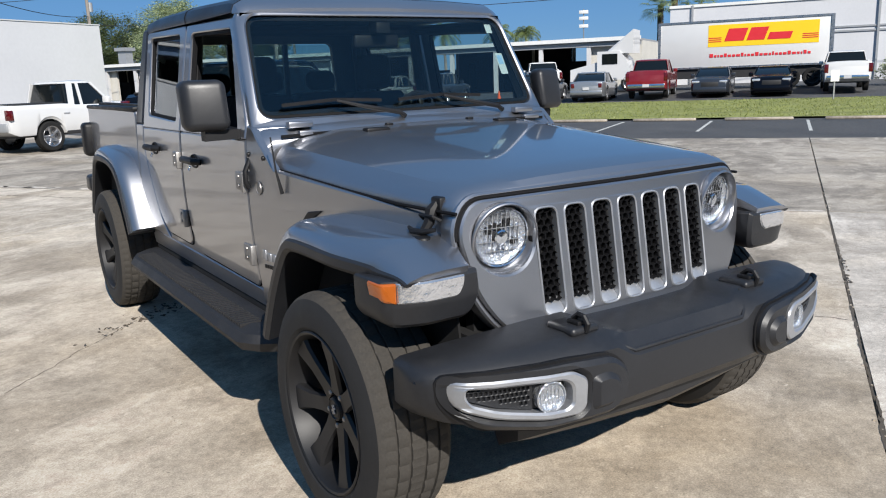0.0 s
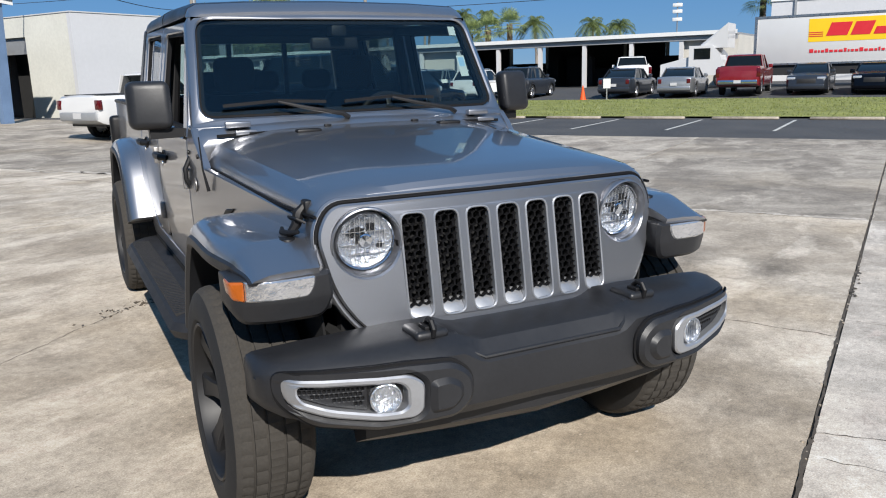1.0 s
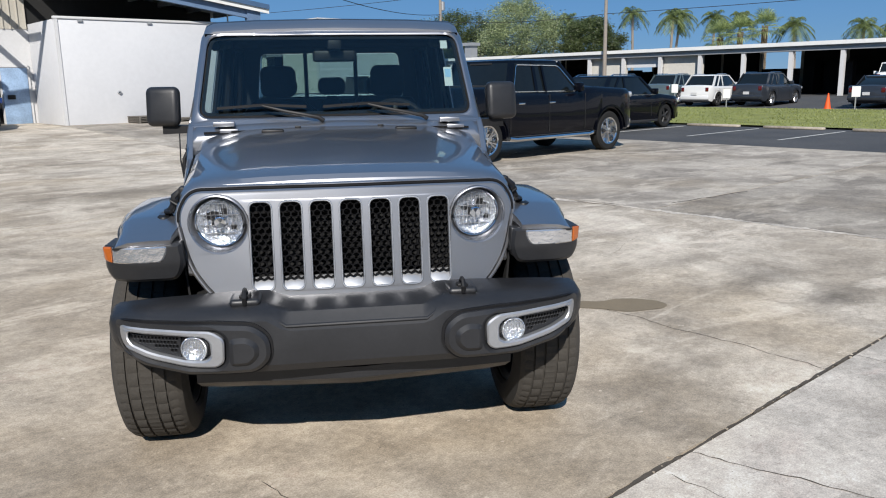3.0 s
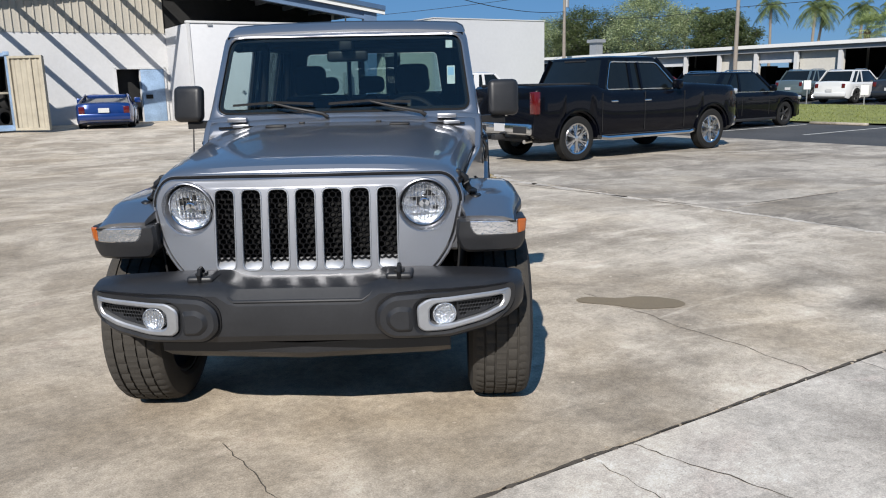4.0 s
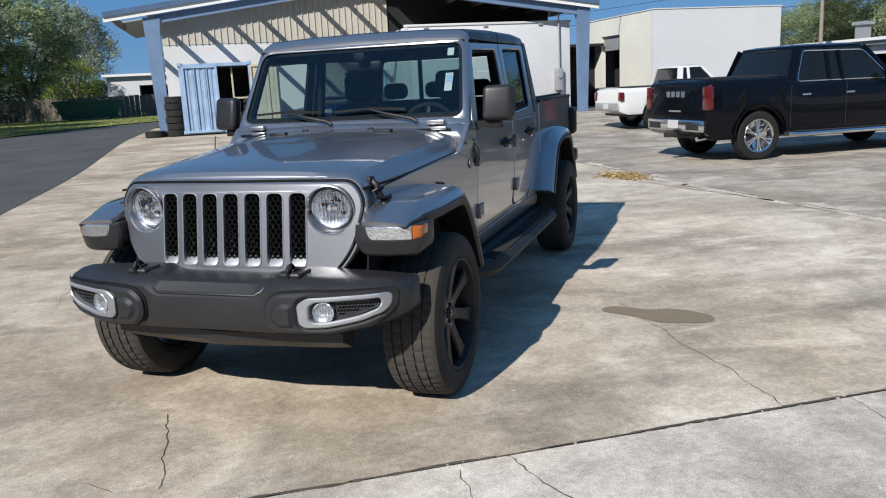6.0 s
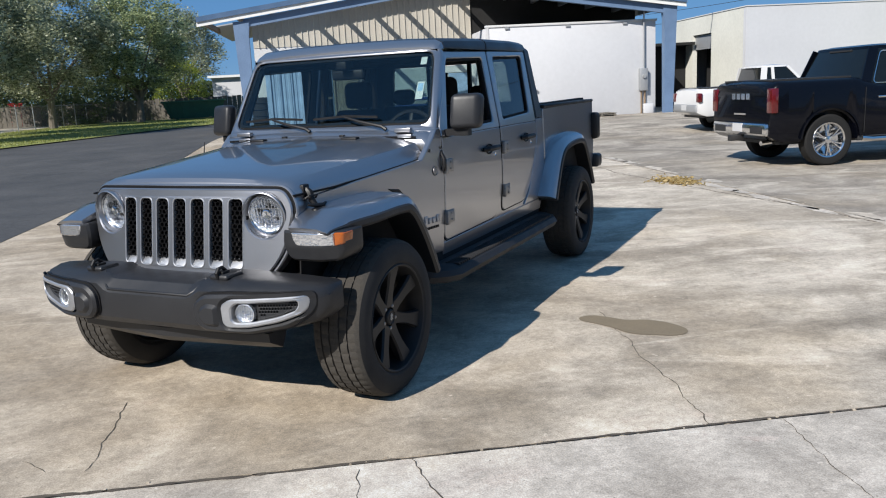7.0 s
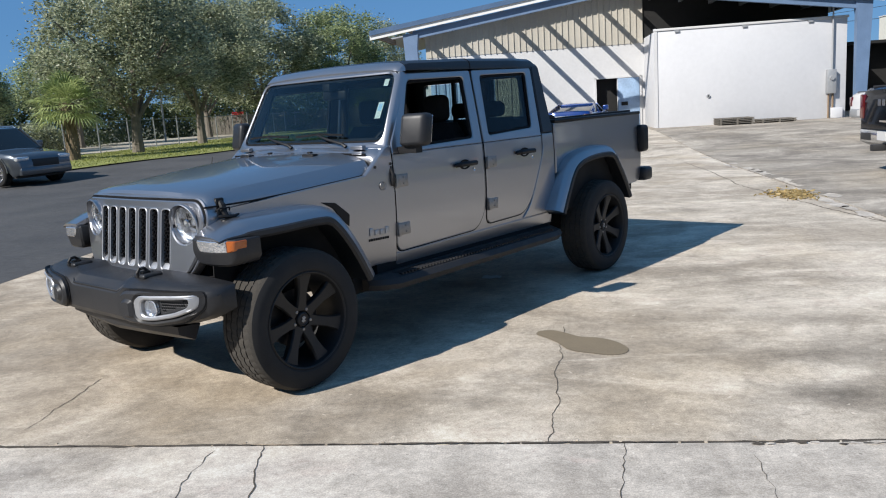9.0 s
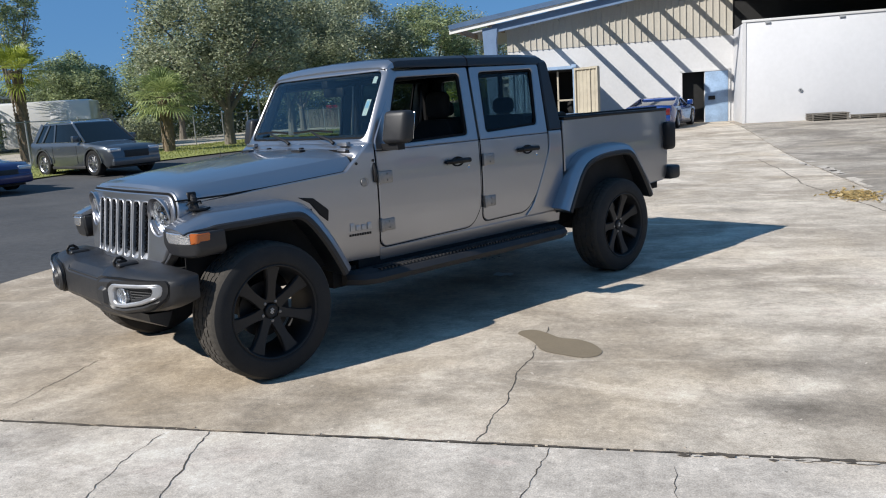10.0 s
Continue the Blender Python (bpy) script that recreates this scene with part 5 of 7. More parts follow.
both("body_side", side([rounded([(0.932, 0.60), (2.84, 0.60), (2.84, 1.255), (0.932, 1.255)], 0.004)], 0.01, 0.0, -0.010), M_SILVER, jeep)
both("arch_liner", side([[(-0.368, 0.56), (0.60, 0.56), (0.44, 0.80), (0.34, 0.935), (0.16, 0.985), (-0.10, 0.975), (-0.368, 0.93)]], 0.008, 0.0, 0.010), M_DARK, jeep)
both("arch_liner", side([[(2.78, 0.60), (3.99, 0.60), (3.90, 0.80), (3.80, 0.95), (3.70, 1.04), (3.57, 1.075), (3.28, 1.07), (3.08, 1.025), (2.96, 0.94), (2.86, 0.80)]], 0.008, 0.0, 0.006), M_DARK, jeep)
both("quarter_panel", side([rounded([(2.40, 0.626), (2.856, 0.626), (2.856, 1.275), (2.70, 1.275), (2.698, 1.15), (2.485, 0.70)], [0.01, 0.01, 0.01, 0.01, 0.05, 0.06])], 0.03, 0.004), M_SILVER, jeep)


def door(kind, low, frame_outer, frame_hole, handle_y, hinge_ys, handle_z):
    for sgn in (1, -1):
        def put(bm):
            return bm if sgn > 0 else mirror(bm)
        d = part(kind, put(side([low], 0.025, 0.006)), M_SILVER, jeep)
        # dark ring draws the shaded gap round the door over the silver panel
        part("door_gap_shade", put(side([inset(low, -0.006), inset(low, 0.002)], 0.008, 0.0, -0.006)), M_GASKET, d)
        part("window_frame", put(side([frame_outer, frame_hole], 0.03, 0.006)), M_SILVER, d)
        part("window_seal", put(side([inset(frame_hole, -0.002), inset(frame_hole, 0.016)], 0.02, 0.002, -0.012)), M_GASKET, d)
        if kind == "rear_door":
            pane = part("window_pane", put(side([inset(frame_hole, 0.005)], 0.004, 0.0, -0.022)), M_GLASS_D, d)
            pane.visible_shadow = False
        hb = bmesh.new()
        x0 = side_x(handle_y, handle_z)
        add(hb, lathe([(0.0, 0.001), (0.0, 0.05), (0.006, 0.047), (0.004, 0.036), (-0.012, 0.018), (-0.014, 0.001)], 24), pose(x0, handle_y, handle_z - 0.002) @ Matrix.Diagonal((1, 1.25, 0.72, 1)))
        grip = [(x0 + 0.006, handle_y - 0.115, handle_z), (x0 + 0.034, handle_y - 0.09, handle_z + 0.004), (x0 + 0.042, handle_y, handle_z + 0.005), (x0 + 0.036, handle_y + 0.085, handle_z + 0.004), (x0 + 0.006, handle_y + 0.11, handle_z)]
        add(hb, tube(grip, [0.014, 0.018, 0.018, 0.018, 0.014], 10))
        part("handle", put(hb), M_BLACK, d, "black pull handle")
        part("lock_cylinder", put(add(bmesh.new(), lathe([(-0.005, 0.001), (0.004, 0.0115), (0.0, 0.013), (-0.01, 0.013)][::-1], 16), pose(x0 + 0.002, handle_y + 0.10, handle_z - 0.045))), M_CHROME, d)
        for hz in hinge_ys[1]:
            hy = hinge_ys[0]
            xx = side_x(hy, hz)
            h = box(xx - 0.004, xx + 0.010, hy + 0.012, hy + 0.115, hz - 0.040, hz + 0.040, 0.006)
            for dz in (-0.02, 0.02):
                add(h, lathe([(0.0, 0.001), (0.0, 0.007), (0.005, 0.006), (0.005, 0.001)], 8), pose(xx + 0.010, hy + 0.068, hz + dz))
            part("hinge", put(h), M_STEEL, d)
            part("hinge_pin", put(boxes((xx - 0.004, xx + 0.024, hy - 0.014, hy + 0.012, hz - 0.045, hz + 0.045), bevel=0.006)), M_STEEL, d)


door("front_door", rounded([(0.936, 0.615), (1.80, 0.630), (1.893, 0.76), (1.894, 1.258), (0.936, 1.258)], [0.06, 0.10, 0.16, 0.0, 0.0], 6),
     rounded([(0.936, 1.2605), (1.894, 1.2605), (1.900, 1.792), (1.205, 1.775), (0.938, 1.322)], [0.0, 0.0, 0.02, 0.03, 0.02]),
     rounded([(1.030, 1.284), (1.80, 1.302), (1.812, 1.745), (1.210, 1.728)], 0.035), 1.665, (0.936, (0.765, 1.082)), 1.125)
door("rear_door", rounded([(1.918, 0.650), (2.40, 0.660), (2.51, 0.76), (2.682, 1.12), (2.684, 1.258), (1.918, 1.258)], [0.06, 0.08, 0.12, 0.08, 0.0, 0.0], 6),
     rounded([(1.918, 1.2605), (2.684, 1.2605), (2.700, 1.806), (1.924, 1.793)], [0.0, 0.0, 0.03, 0.02]),
     rounded([(1.990, 1.308), (2.575, 1.332), (2.622, 1.768), (2.012, 1.752)], 0.035), 2.425, (1.925, (0.800, 1.112)), 1.150)


# windscreen
def screen_y(x, z):
    return 0.822 + (z - 1.25) * 0.545 + 0.030 * (x / 0.75) ** 2


def screen(loops, depth, chamfer=0.004, off=0.0):
    bm = plate(loops, depth, chamfer)
    bmesh.ops.triangulate(bm, faces=bm.faces[:])
    cut(bm, 0, [-0.6, -0.4, -0.2, 0, 0.2, 0.4, 0.6])
    return warp(bm, lambda a, b, c: (a, screen_y(a, b) - off - c * 0.88, b + c * 0.3))


hole = rounded([(-0.742, 1.342), (0.742, 1.342), (0.688, 1.782), (-0.688, 1.782)], 0.070, 6)
frame_bm = screen([rounded([(-0.788, 1.296), (0.788, 1.296), (0.722, 1.812), (-0.722, 1.812)], [0.02, 0.02, 0.06, 0.06], 5), hole], 0.07, 0.008)
warp(frame_bm, lambda a, b, c: (a, b + 0.75 * max(0.0, abs(a) - (0.748 - (c - 1.342) * 0.123)) + 0.9 * max(0.0, c - 1.784) - 0.5 * max(0.0, 1.338 - c), c))
part("windscreen_frame", frame_bm, M_SILVER, jeep)
part("windscreen_seal", screen([inset(hole, -0.002), inset(hole, 0.026)], 0.006, 0.001, -0.026), M_GASKET, jeep)
ws = part("windscreen", screen([inset(hole, 0.01)], 0.005, 0.0, -0.016), M_GLASS, jeep, "clear raked windscreen with two stickers")
ws.visible_shadow = False
part("sticker", screen([rect(0.600, 0.640, 1.700, 1.745)], 0.001, 0.0, -0.0225), M_STICK, jeep)
part("sticker", screen([rect(0.605, 0.652, 1.490, 1.595)], 0.001, 0.0, -0.0225), M_STICK, jeep)
part("sticker_print", screen([rect(0.612, 0.645, 1.540, 1.585)], 0.001, 0.0, -0.0215), M_STICKB, jeep)
# header over the windscreen and the hardtop
def roof_ring(y, top, half, low):
    pts = [(half, low), (half, top - 0.055), (half - 0.012, top - 0.028), (half - 0.05, top - 0.008), (half * 0.6, top + 0.004), (0, top + 0.010)]
    full = pts + [(-x, z) for x, z in pts[-2::-1]]
    return [(x, y, z) for x, z in full]


part("header", loft([roof_ring(1.146, 1.810, 0.704, 1.790), roof_ring(1.160, 1.824, 0.714, 1.790), roof_ring(1.188, 1.845, 0.716, 1.790), roof_ring(1.215, 1.858, 0.714, 1.790)]), M_SILVER, jeep)
part("hardtop", loft([roof_ring(1.219, 1.860, 0.716, 1.795), roof_ring(1.26, 1.868, 0.718, 1.795), roof_ring(1.8, 1.884, 0.720, 1.797), roof_ring(2.5, 1.890, 0.716, 1.805), roof_ring(2.74, 1.884, 0.708, 1.800), roof_ring(2.80, 1.860, 0.700, 1.790)]), M_TOP, jeep, "black hardtop")
for y in (1.905, ):
    part("roof_joint", loft([roof_ring(y - 0.004, 1.8865, 0.7215, 1.80), roof_ring(y + 0.004, 1.8865, 0.7215, 1.80)]), M_GASKET, jeep)
both("hardtop_quarter", side([rounded([(2.704, 1.279), (2.868, 1.279), (2.815, 1.835), (2.712, 1.822)], [0.01, 0.02, 0.05, 0.01])], 0.05, 0.01, 0.004), M_TOP, jeep)
back = rounded([(-0.80, 1.265), (0.80, 1.265), (0.70, 1.84), (-0.70, 1.84)], 0.04)
bh = rounded([(-0.56, 1.40), (0.56, 1.40), (0.52, 1.74), (-0.52, 1.74)], 0.04)
part("cab_back", warp(plate([back, bh], 0.04, 0.005), lambda a, b, c: (a, 2.865 - (b - 1.26) * 0.085 + c, b)), M_TOP, jeep)
rg = part("rear_window", warp(plate([inset(bh, 0.004)], 0.005, 0.0), lambda a, b, c: (a, 2.85 - (b - 1.26) * 0.085 + c, b)), M_GLASS, jeep)
rg.visible_shadow = False
for x in (-0.19, 0.19):
    part("window_bar", box(x - 0.015, x + 0.015, 2.80, 2.835, 1.39, 1.75, 0.003), M_BLACK, jeep)

# bonnet
HOOD = [(-0.414, 0.618, 1.098, 1.126), (-0.409, 0.636, 1.101, 1.146), (-0.392, 0.648, 1.102, 1.164), (-0.355, 0.654, 1.102, 1.178), (-0.29, 0.660, 1.102, 1.190), (-0.08, 0.675, 1.104, 1.212), (0.2, 0.698, 1.111, 1.238),
        (0.45, 0.722, 1.124, 1.260), (0.65, 0.742, 1.139, 1.278), (0.775, 0.752, 1.150, 1.287)]
rings = []
for y, w, ze, zc in HOOD:
    k = ss((y + 0.2) / 0.7)
    h = zc - ze
    half = [(w, ze - 0.035), (w, ze - 0.006), (w - 0.005, ze + 0.10 * h), (w - 0.020, ze + 0.38 * h), (w - 0.050, ze + 0.64 * h), (0.84 * w, ze + 0.79 * h), (0.70 * w, ze + (0.91 - 0.02 * k) * h), (0.63 * w, zc - 0.004),
            (0.5 * w, zc + 0.001), (0.25 * w, zc + 0.005), (0, zc + 0.006)]
    full = half + [(-x, z) for x, z in half[-2::-1]]
    rings.append([(x, y + 0.052 * (x / 0.7) ** 2 * (1 - ss((y + 0.43) / 0.5)), z) for x, z in full])
part("bonnet", loft(rings, close=True, caps=True), M_SILVER, jeep, angle=25)
part("bonnet_gap", boxes((-0.60, 0.60, -0.39, 0.78, 1.02, 1.075), bevel=0.01), M_DARK, jeep)
seam = [(w + 0.006, y, max(ze - 0.016, 1.060 + (y + 0.37) * 0.0776)) for y, w, ze, zc in HOOD[2:]]
both("bonnet_seam", tube(seam, 0.0055, 6), M_GASKET, jeep)
# bonnet louvres
for x in (-0.34, 0.34):
    part("bonnet_vent", box(x - 0.055, x + 0.055, 0.615, 0.665, 1.270, 1.290, 0.008), M_BLACK, jeep)
# cowl
CX = (-0.772, -0.735, -0.4, 0, 0.4, 0.735, 0.772)
def cowl_ring(y, low, mid, edge):
    return [(x, y + 0.02 * (x / 0.75) ** 2, low) for x in CX] + [(x, y + 0.02 * (x / 0.75) ** 2, edge if abs(x) > 0.75 else mid - 0.02 * (x / 0.75) ** 2) for x in CX[::-1]]


part("cowl", loft([cowl_ring(0.779, 1.14, 1.268, 1.215), cowl_ring(0.785, 1.14, 1.278, 1.225), cowl_ring(0.84, 1.15, 1.318, 1.285), cowl_ring(0.885, 1.15, 1.326, 1.300)]), M_SILVER, jeep)
part("cowl_seam", strip([(x, 0.777 + 0.02 * (x / 0.75) ** 2, 1.279 - 0.012 * (x / 0.75) ** 2) for x in (-0.70, -0.4, 0, 0.4, 0.70)], 0.008, 0.014), M_GASKET, jeep)
both("washer_jet", boxes((0.20, 0.232, 0.735, 0.760, 1.286, 1.298), bevel=0.004), M_BLACK, jeep)
for x in (-0.60, 0.60):
    part("screen_hinge", boxes((x - 0.055, x + 0.055, 0.812, 0.850, 1.300, 1.325), (x - 0.02, x + 0.075, 0.785, 0.812, 1.268, 1.288), bevel=0.004), M_SILVER, jeep)
# wipers
for x0, x1 in ((-0.08, -0.50), (0.48, 0.06)):
    wp = tube([(x0, 0.835, 1.318), (x0 - 0.03, 0.832, 1.338), (x0 - 0.20, 0.848, 1.372), (x1 + 0.10, 0.872, 1.402)], [0.013, 0.011, 0.009, 0.006], 8)
    part("wiper_arm", wp, M_BLACK, jeep)
    part("wiper_blade", strip([(x1 - 0.14, screen_y(x1 - 0.14, 1.392) - 0.012, 1.392), (x1 + 0.1, screen_y(x1 + 0.1, 1.408) - 0.016, 1.406), (x1 + 0.33, screen_y(x1 + 0.33, 1.394) - 0.012, 1.394)], 0.010, 0.014), M_BLACK, jeep)

# grille
GT = 1.093
def grille_place(a, b, d):
    return (a, -0.442 - (GT - b) * 0.150 + 0.045 * (a / 0.62) ** 2 + d, b)


def grille_bm(loops, depth, chamfer, off=0.0):
    bm = plate(loops, depth, chamfer)
    bmesh.ops.triangulate(bm, faces=bm.faces[:])
    cut(bm, 0, [-0.5, -0.3, -0.1, 0.1, 0.3, 0.5])
    return warp(bm, lambda a, b, c: (a, grille_place(a, b, 0)[1] - off - c, b))


outline = rounded([(-0.505, 0.690), (0.505, 0.690), (0.612, 0.830), (0.656, 1.030), (0.605, 1.118), (0.30, 1.122), (-0.30, 1.122), (-0.605, 1.118), (-0.656, 1.030), (-0.612, 0.830)],
                  [0.10, 0.10, 0.1, 0.06, 0.06, 0.1, 0.1, 0.06, 0.06, 0.1], 5)
SLOTS = [0.1145 * (i - 3) for i in range(7)]
slot_loops = [rounded([(x - 0.040, 0.740), (x + 0.040, 0.740), (x + 0.040, 1.074), (x - 0.040, 1.074)], 0.026, 4) for x in SLOTS]
lamp_holes = [disc(x, 0.994, 0.108, 40) for x in (-0.502, 0.502)]
part("grille_panel", grille_bm([outline] + slot_loops + lamp_holes, 0.05, 0.006), M_SILVER, jeep)
part("grille_edge", grille_bm([inset(outline, -0.020), inset(outline, -0.002)], 0.06, 0.006, -0.014), M_SILVER, jeep)
seal = grille_bm([inset(outline, -0.012), inset(outline, -0.001)], 0.05, 0.002, -0.012)
bmesh.ops.delete(seal, geom=[v for v in seal.verts if v.co.z < 0.985], context="VERTS")
part("bonnet_seal", seal, M_GASKET, jeep)
part("radiator", boxes((-0.58, 0.58, -0.36, -0.32, 0.70, 1.06)), M_DARK, jeep)
hexes = bmesh.new()
for row in range(14):
    for col in range(-1, 3 if row % 2 else 2):
        cx, cz = (col - 0.5 * (row % 2)) * 0.0285, 0.790 + row * 0.0247 * 0.86
        add(hexes, loft([[(cx + r * math.cos(TAU * (k + 0.5) / 6), y, cz + r * math.sin(TAU * (k + 0.5) / 6)) for r, y in ((0.0164, 0.0), (0.0158, -0.006), (0.0138, -0.006), (0.0128, 0.0), (0.0128, 0.012), (0.0164, 0.012))] for k in range(7)], caps=False))
insert_mesh = mesh_of(warp(hexes, lambda a, b, c: (a, b - 0.424 - (GT - c) * 0.150, c)), "grille_mesh", M_GASKET, 30)
for x in SLOTS:
    rim = part("grille_slot", grille_bm([rounded(rect(x - 0.0465, x + 0.0465, 0.733, 1.0785), 0.032, 4), rounded(rect(x - 0.0395, x + 0.0395, 0.741, 1.0715), 0.026, 4)], 0.028, 0.003, 0.004), M_BRIGHT, jeep, "bright slot surround")
    part("slot_sill", warp(box(x - 0.039, x + 0.039, -0.003, 0.040, 0.741, 0.784, 0.004), lambda a, b, c: (a, b + (0.035 * (c - 0.743) / 0.043 if b < 0.02 else 0) + grille_place(a, c, 0.0)[1] + 0.003, c)), M_BRIGHT, rim)
    o = new("grille_mesh", insert_mesh)
    o.parent = rim
    o.location = (x, 0.045 * (x / 0.62) ** 2, 0)

# headlamps
for sx in (-1, 1):
    cx, cz = 0.502 * sx, 0.994
    cy = grille_place(cx, cz, 0)[1]
    hm = pose(cx, cy - 0.001, cz) @ pose(0, 0, 0, 0, 0, 6.5 * sx) @ pose(0, 0, 0, 8, 0, 0)
    lampo = part("headlamp", lathe([(0.060, 0.106), (0.004, 0.1075), (0.001, 0.117), (-0.005, 0.116), (-0.007, 0.112), (-0.002, 0.108), (0.012, 0.104), (0.030, 0.099), (0.034, 0.097), (0.024, 0.0955), (0.022, 0.092), (0.028, 0.089), (0.075, 0.089)], 56, "y"), M_SILVER, jeep, "round headlamp set back in a dished silver ring", hm)
    part("lamp_rim", lathe([(0.030, 0.0975), (0.018, 0.0965), (0.014, 0.0935), (0.018, 0.0895), (0.034, 0.089)], 48, "y"), M_CHROME, lampo)
    part("reflector", lathe([(0.022, 0.0885), (0.028, 0.081), (0.036, 0.066), (0.043, 0.045), (0.046, 0.001)], 22, "y"), M_REFL, lampo, angle=10)
    inner = bmesh.new()
    for i in range(9):
        a = -0.064 + 0.016 * i
        hh = math.sqrt(max(0, 0.079 ** 2 - a * a))
        add(inner, box(a - 0.0007, a + 0.0007, 0.026, 0.040, -hh, hh))
    for a in (-0.045, -0.012, 0.030):
        hh = math.sqrt(max(0, 0.079 ** 2 - a * a))
        add(inner, box(-hh, hh, 0.026, 0.040, a - 0.0008, a + 0.0008))
    add(inner, lathe([(0.042, 0.024), (0.020, 0.024), (0.018, 0.020), (0.022, 0.001)], 20, "y"))
    part("lamp_ribs", inner, M_CHROME, lampo)
    dk = bmesh.new()
    for a, b, c in ((-0.030, -0.012, 0.030), (0.008, 0.030, 0.022), (-0.050, 0.010, 0.016), (0.040, -0.030, 0.018)):
        add(dk, box(a, a + c, 0.030, 0.038, b, b + c * 1.1, 0.002))
    part("bulb_shield", dk, M_BLACK, lampo)
    ln = part("lens", lathe([(0.018, 0.090), (0.009, 0.085), (0.002, 0.066), (-0.002, 0.035), (-0.004, 0.001)], 40, "y"), M_LENS, lampo)
    ln.visible_shadow = False


# fender flares
def flare(path, xin, name):
    n = len(path)
    nrm = []
    for i in range(n):
        a, b = Vector(path[max(0, i - 1)]), Vector(path[min(n - 1, i + 1)])
        d = (b - a).normalized()
        nrm.append(Vector((-d.y, d.x)))
    def ring(rows):
        out = []
        for (y, z), nv in zip(path, nrm):
            ri = []
            tuck = 0.055 * (1 - ss((y + 0.47) / 0.42)) if y < 0.2 else 0.0
            for x, off in rows:
                xx = x - tuck * max(0.0, (x - 0.62) / 0.32) if x is not None else (xin(y) if callable(xin) else xin)
                if y < 0 and off < 0:
                    off *= 0.25 + 0.75 * ss((y + 0.48) / 0.16)
                ri.append((xx, y + nv.x * off, z + nv.y * off))
            out.append(ri)
        return out
    both(name, loft(ring([(None, 0.014), (0.78, 0.014), (0.872, 0.008), (0.902, -0.004), (0.922, -0.022), (0.932, -0.050), (0.922, -0.054), (None, -0.030)])), M_SILVER, jeep, angle=32)
    both(name + "_lip", loft(ring([(0.929, -0.046), (0.941, -0.056), (0.943, -0.080), (0.930, -0.094), (0.875, -0.085), (None, -0.075), (None, -0.035)])), M_TRIM, jeep, "dark grey plastic lip", angle=40)


def smooth_path(pts, k=4):
    out = []
    for i in range(len(pts) - 1):
        p0, p1, p2, p3 = (Vector(pts[max(0, i - 1)]), Vector(pts[i]), Vector(pts[i + 1]), Vector(pts[min(len(pts) - 1, i + 2)]))
        for j in range(k):
            t = j / k
            out.append(tuple(0.5 * ((2 * p1) + (p2 - p0) * t + (2 * p0 - 5 * p1 + 4 * p2 - p3) * t * t + (3 * p1 - p0 - 3 * p2 + p3) * t ** 3)))
    out.append(tuple(pts[-1]))
    return out


flare(smooth_path([(-0.474, 0.938), (-0.405, 0.968), (-0.330, 0.994), (-0.275, 1.004), (-0.10, 1.010), (0.16, 1.014), (0.275, 0.998), (0.36, 0.935), (0.45, 0.82), (0.53, 0.69), (0.598, 0.560)]), lambda y: 0.62 + 0.055 * (1 - ss((y + 0.48) / 0.22)), "front_flare")
flare(smooth_path([(2.73, 0.640), (2.82, 0.80), (2.93, 0.965), (3.06, 1.055), (3.28, 1.098), (3.58, 1.104), (3.72, 1.06), (3.83, 0.94), (3.94, 0.79), (4.03, 0.640)]), 0.78, "rear_flare")
# lamp housings at the front of the flares
def sig_place(a, b, d):
    return (a, -0.478 + 2.1 * max(0, a - 0.80) ** 1.7 + 0.25 * max(0.0, 0.86 - b) + d, b)


hous = rounded([(0.660, 0.790), (0.905, 0.790), (0.930, 0.830), (0.932, 0.928), (0.640, 0.938), (0.630, 0.86)], [0.04, 0.03, 0.02, 0.01, 0.01, 0.03])
def sig(loops, depth, chamfer, off=0.0):
    bm = plate(loops, depth, chamfer)
    bmesh.ops.triangulate(bm, faces=bm.faces[:])
    cut(bm, 0, [0.78, 0.82, 0.86, 0.90])
    return warp(bm, lambda a, b, c: (a, sig_place(a, b, 0)[1] - off - c, b))


both("lamp_housing", sig([hous], 0.16, 0.012), M_TRIM, jeep, "dark grey plastic housing")
both("side_lamp", sig([rounded([(0.712, 0.866), (0.895, 0.866), (0.895, 0.926), (0.690, 0.928), (0.692, 0.90)], [0.02, 0.004, 0.004, 0.008, 0.02])], 0.03, 0.005, 0.006), M_CLEAR, jeep, "clear side lamp")
amber = sig([rounded([(0.897, 0.866), (0.930, 0.872), (0.936, 0.924), (0.897, 0.926)], [0.003, 0.01, 0.01, 0.003])], 0.075, 0.006, 0.006)
both("indicator", amber, M_AMBER, jeep, "amber indicator wrapping the corner")
# liners
for sy, y0, y1 in ((0, -0.27, 0.62), (1, 2.72, 4.02)):
    both("wheel_liner", boxes((0.48, 0.56, y0, y1, 0.45, 1.00 if sy == 0 else 1.04), (0.50, 0.86, y0 + 0.1 + 0.25 * sy, y1 - 0.25, 0.93 if sy == 0 else 1.0, 0.955 if sy == 0 else 1.03)), M_DARK, jeep)
# side vents
both("side_vent", side([rounded([(0.350, 1.020), (0.455, 1.005), (0.555, 0.920), (0.548, 0.845), (0.490, 0.895), (0.43, 0.975)], 0.008)], 0.02, 0.004, 0.006), M_BLACK, jeep)
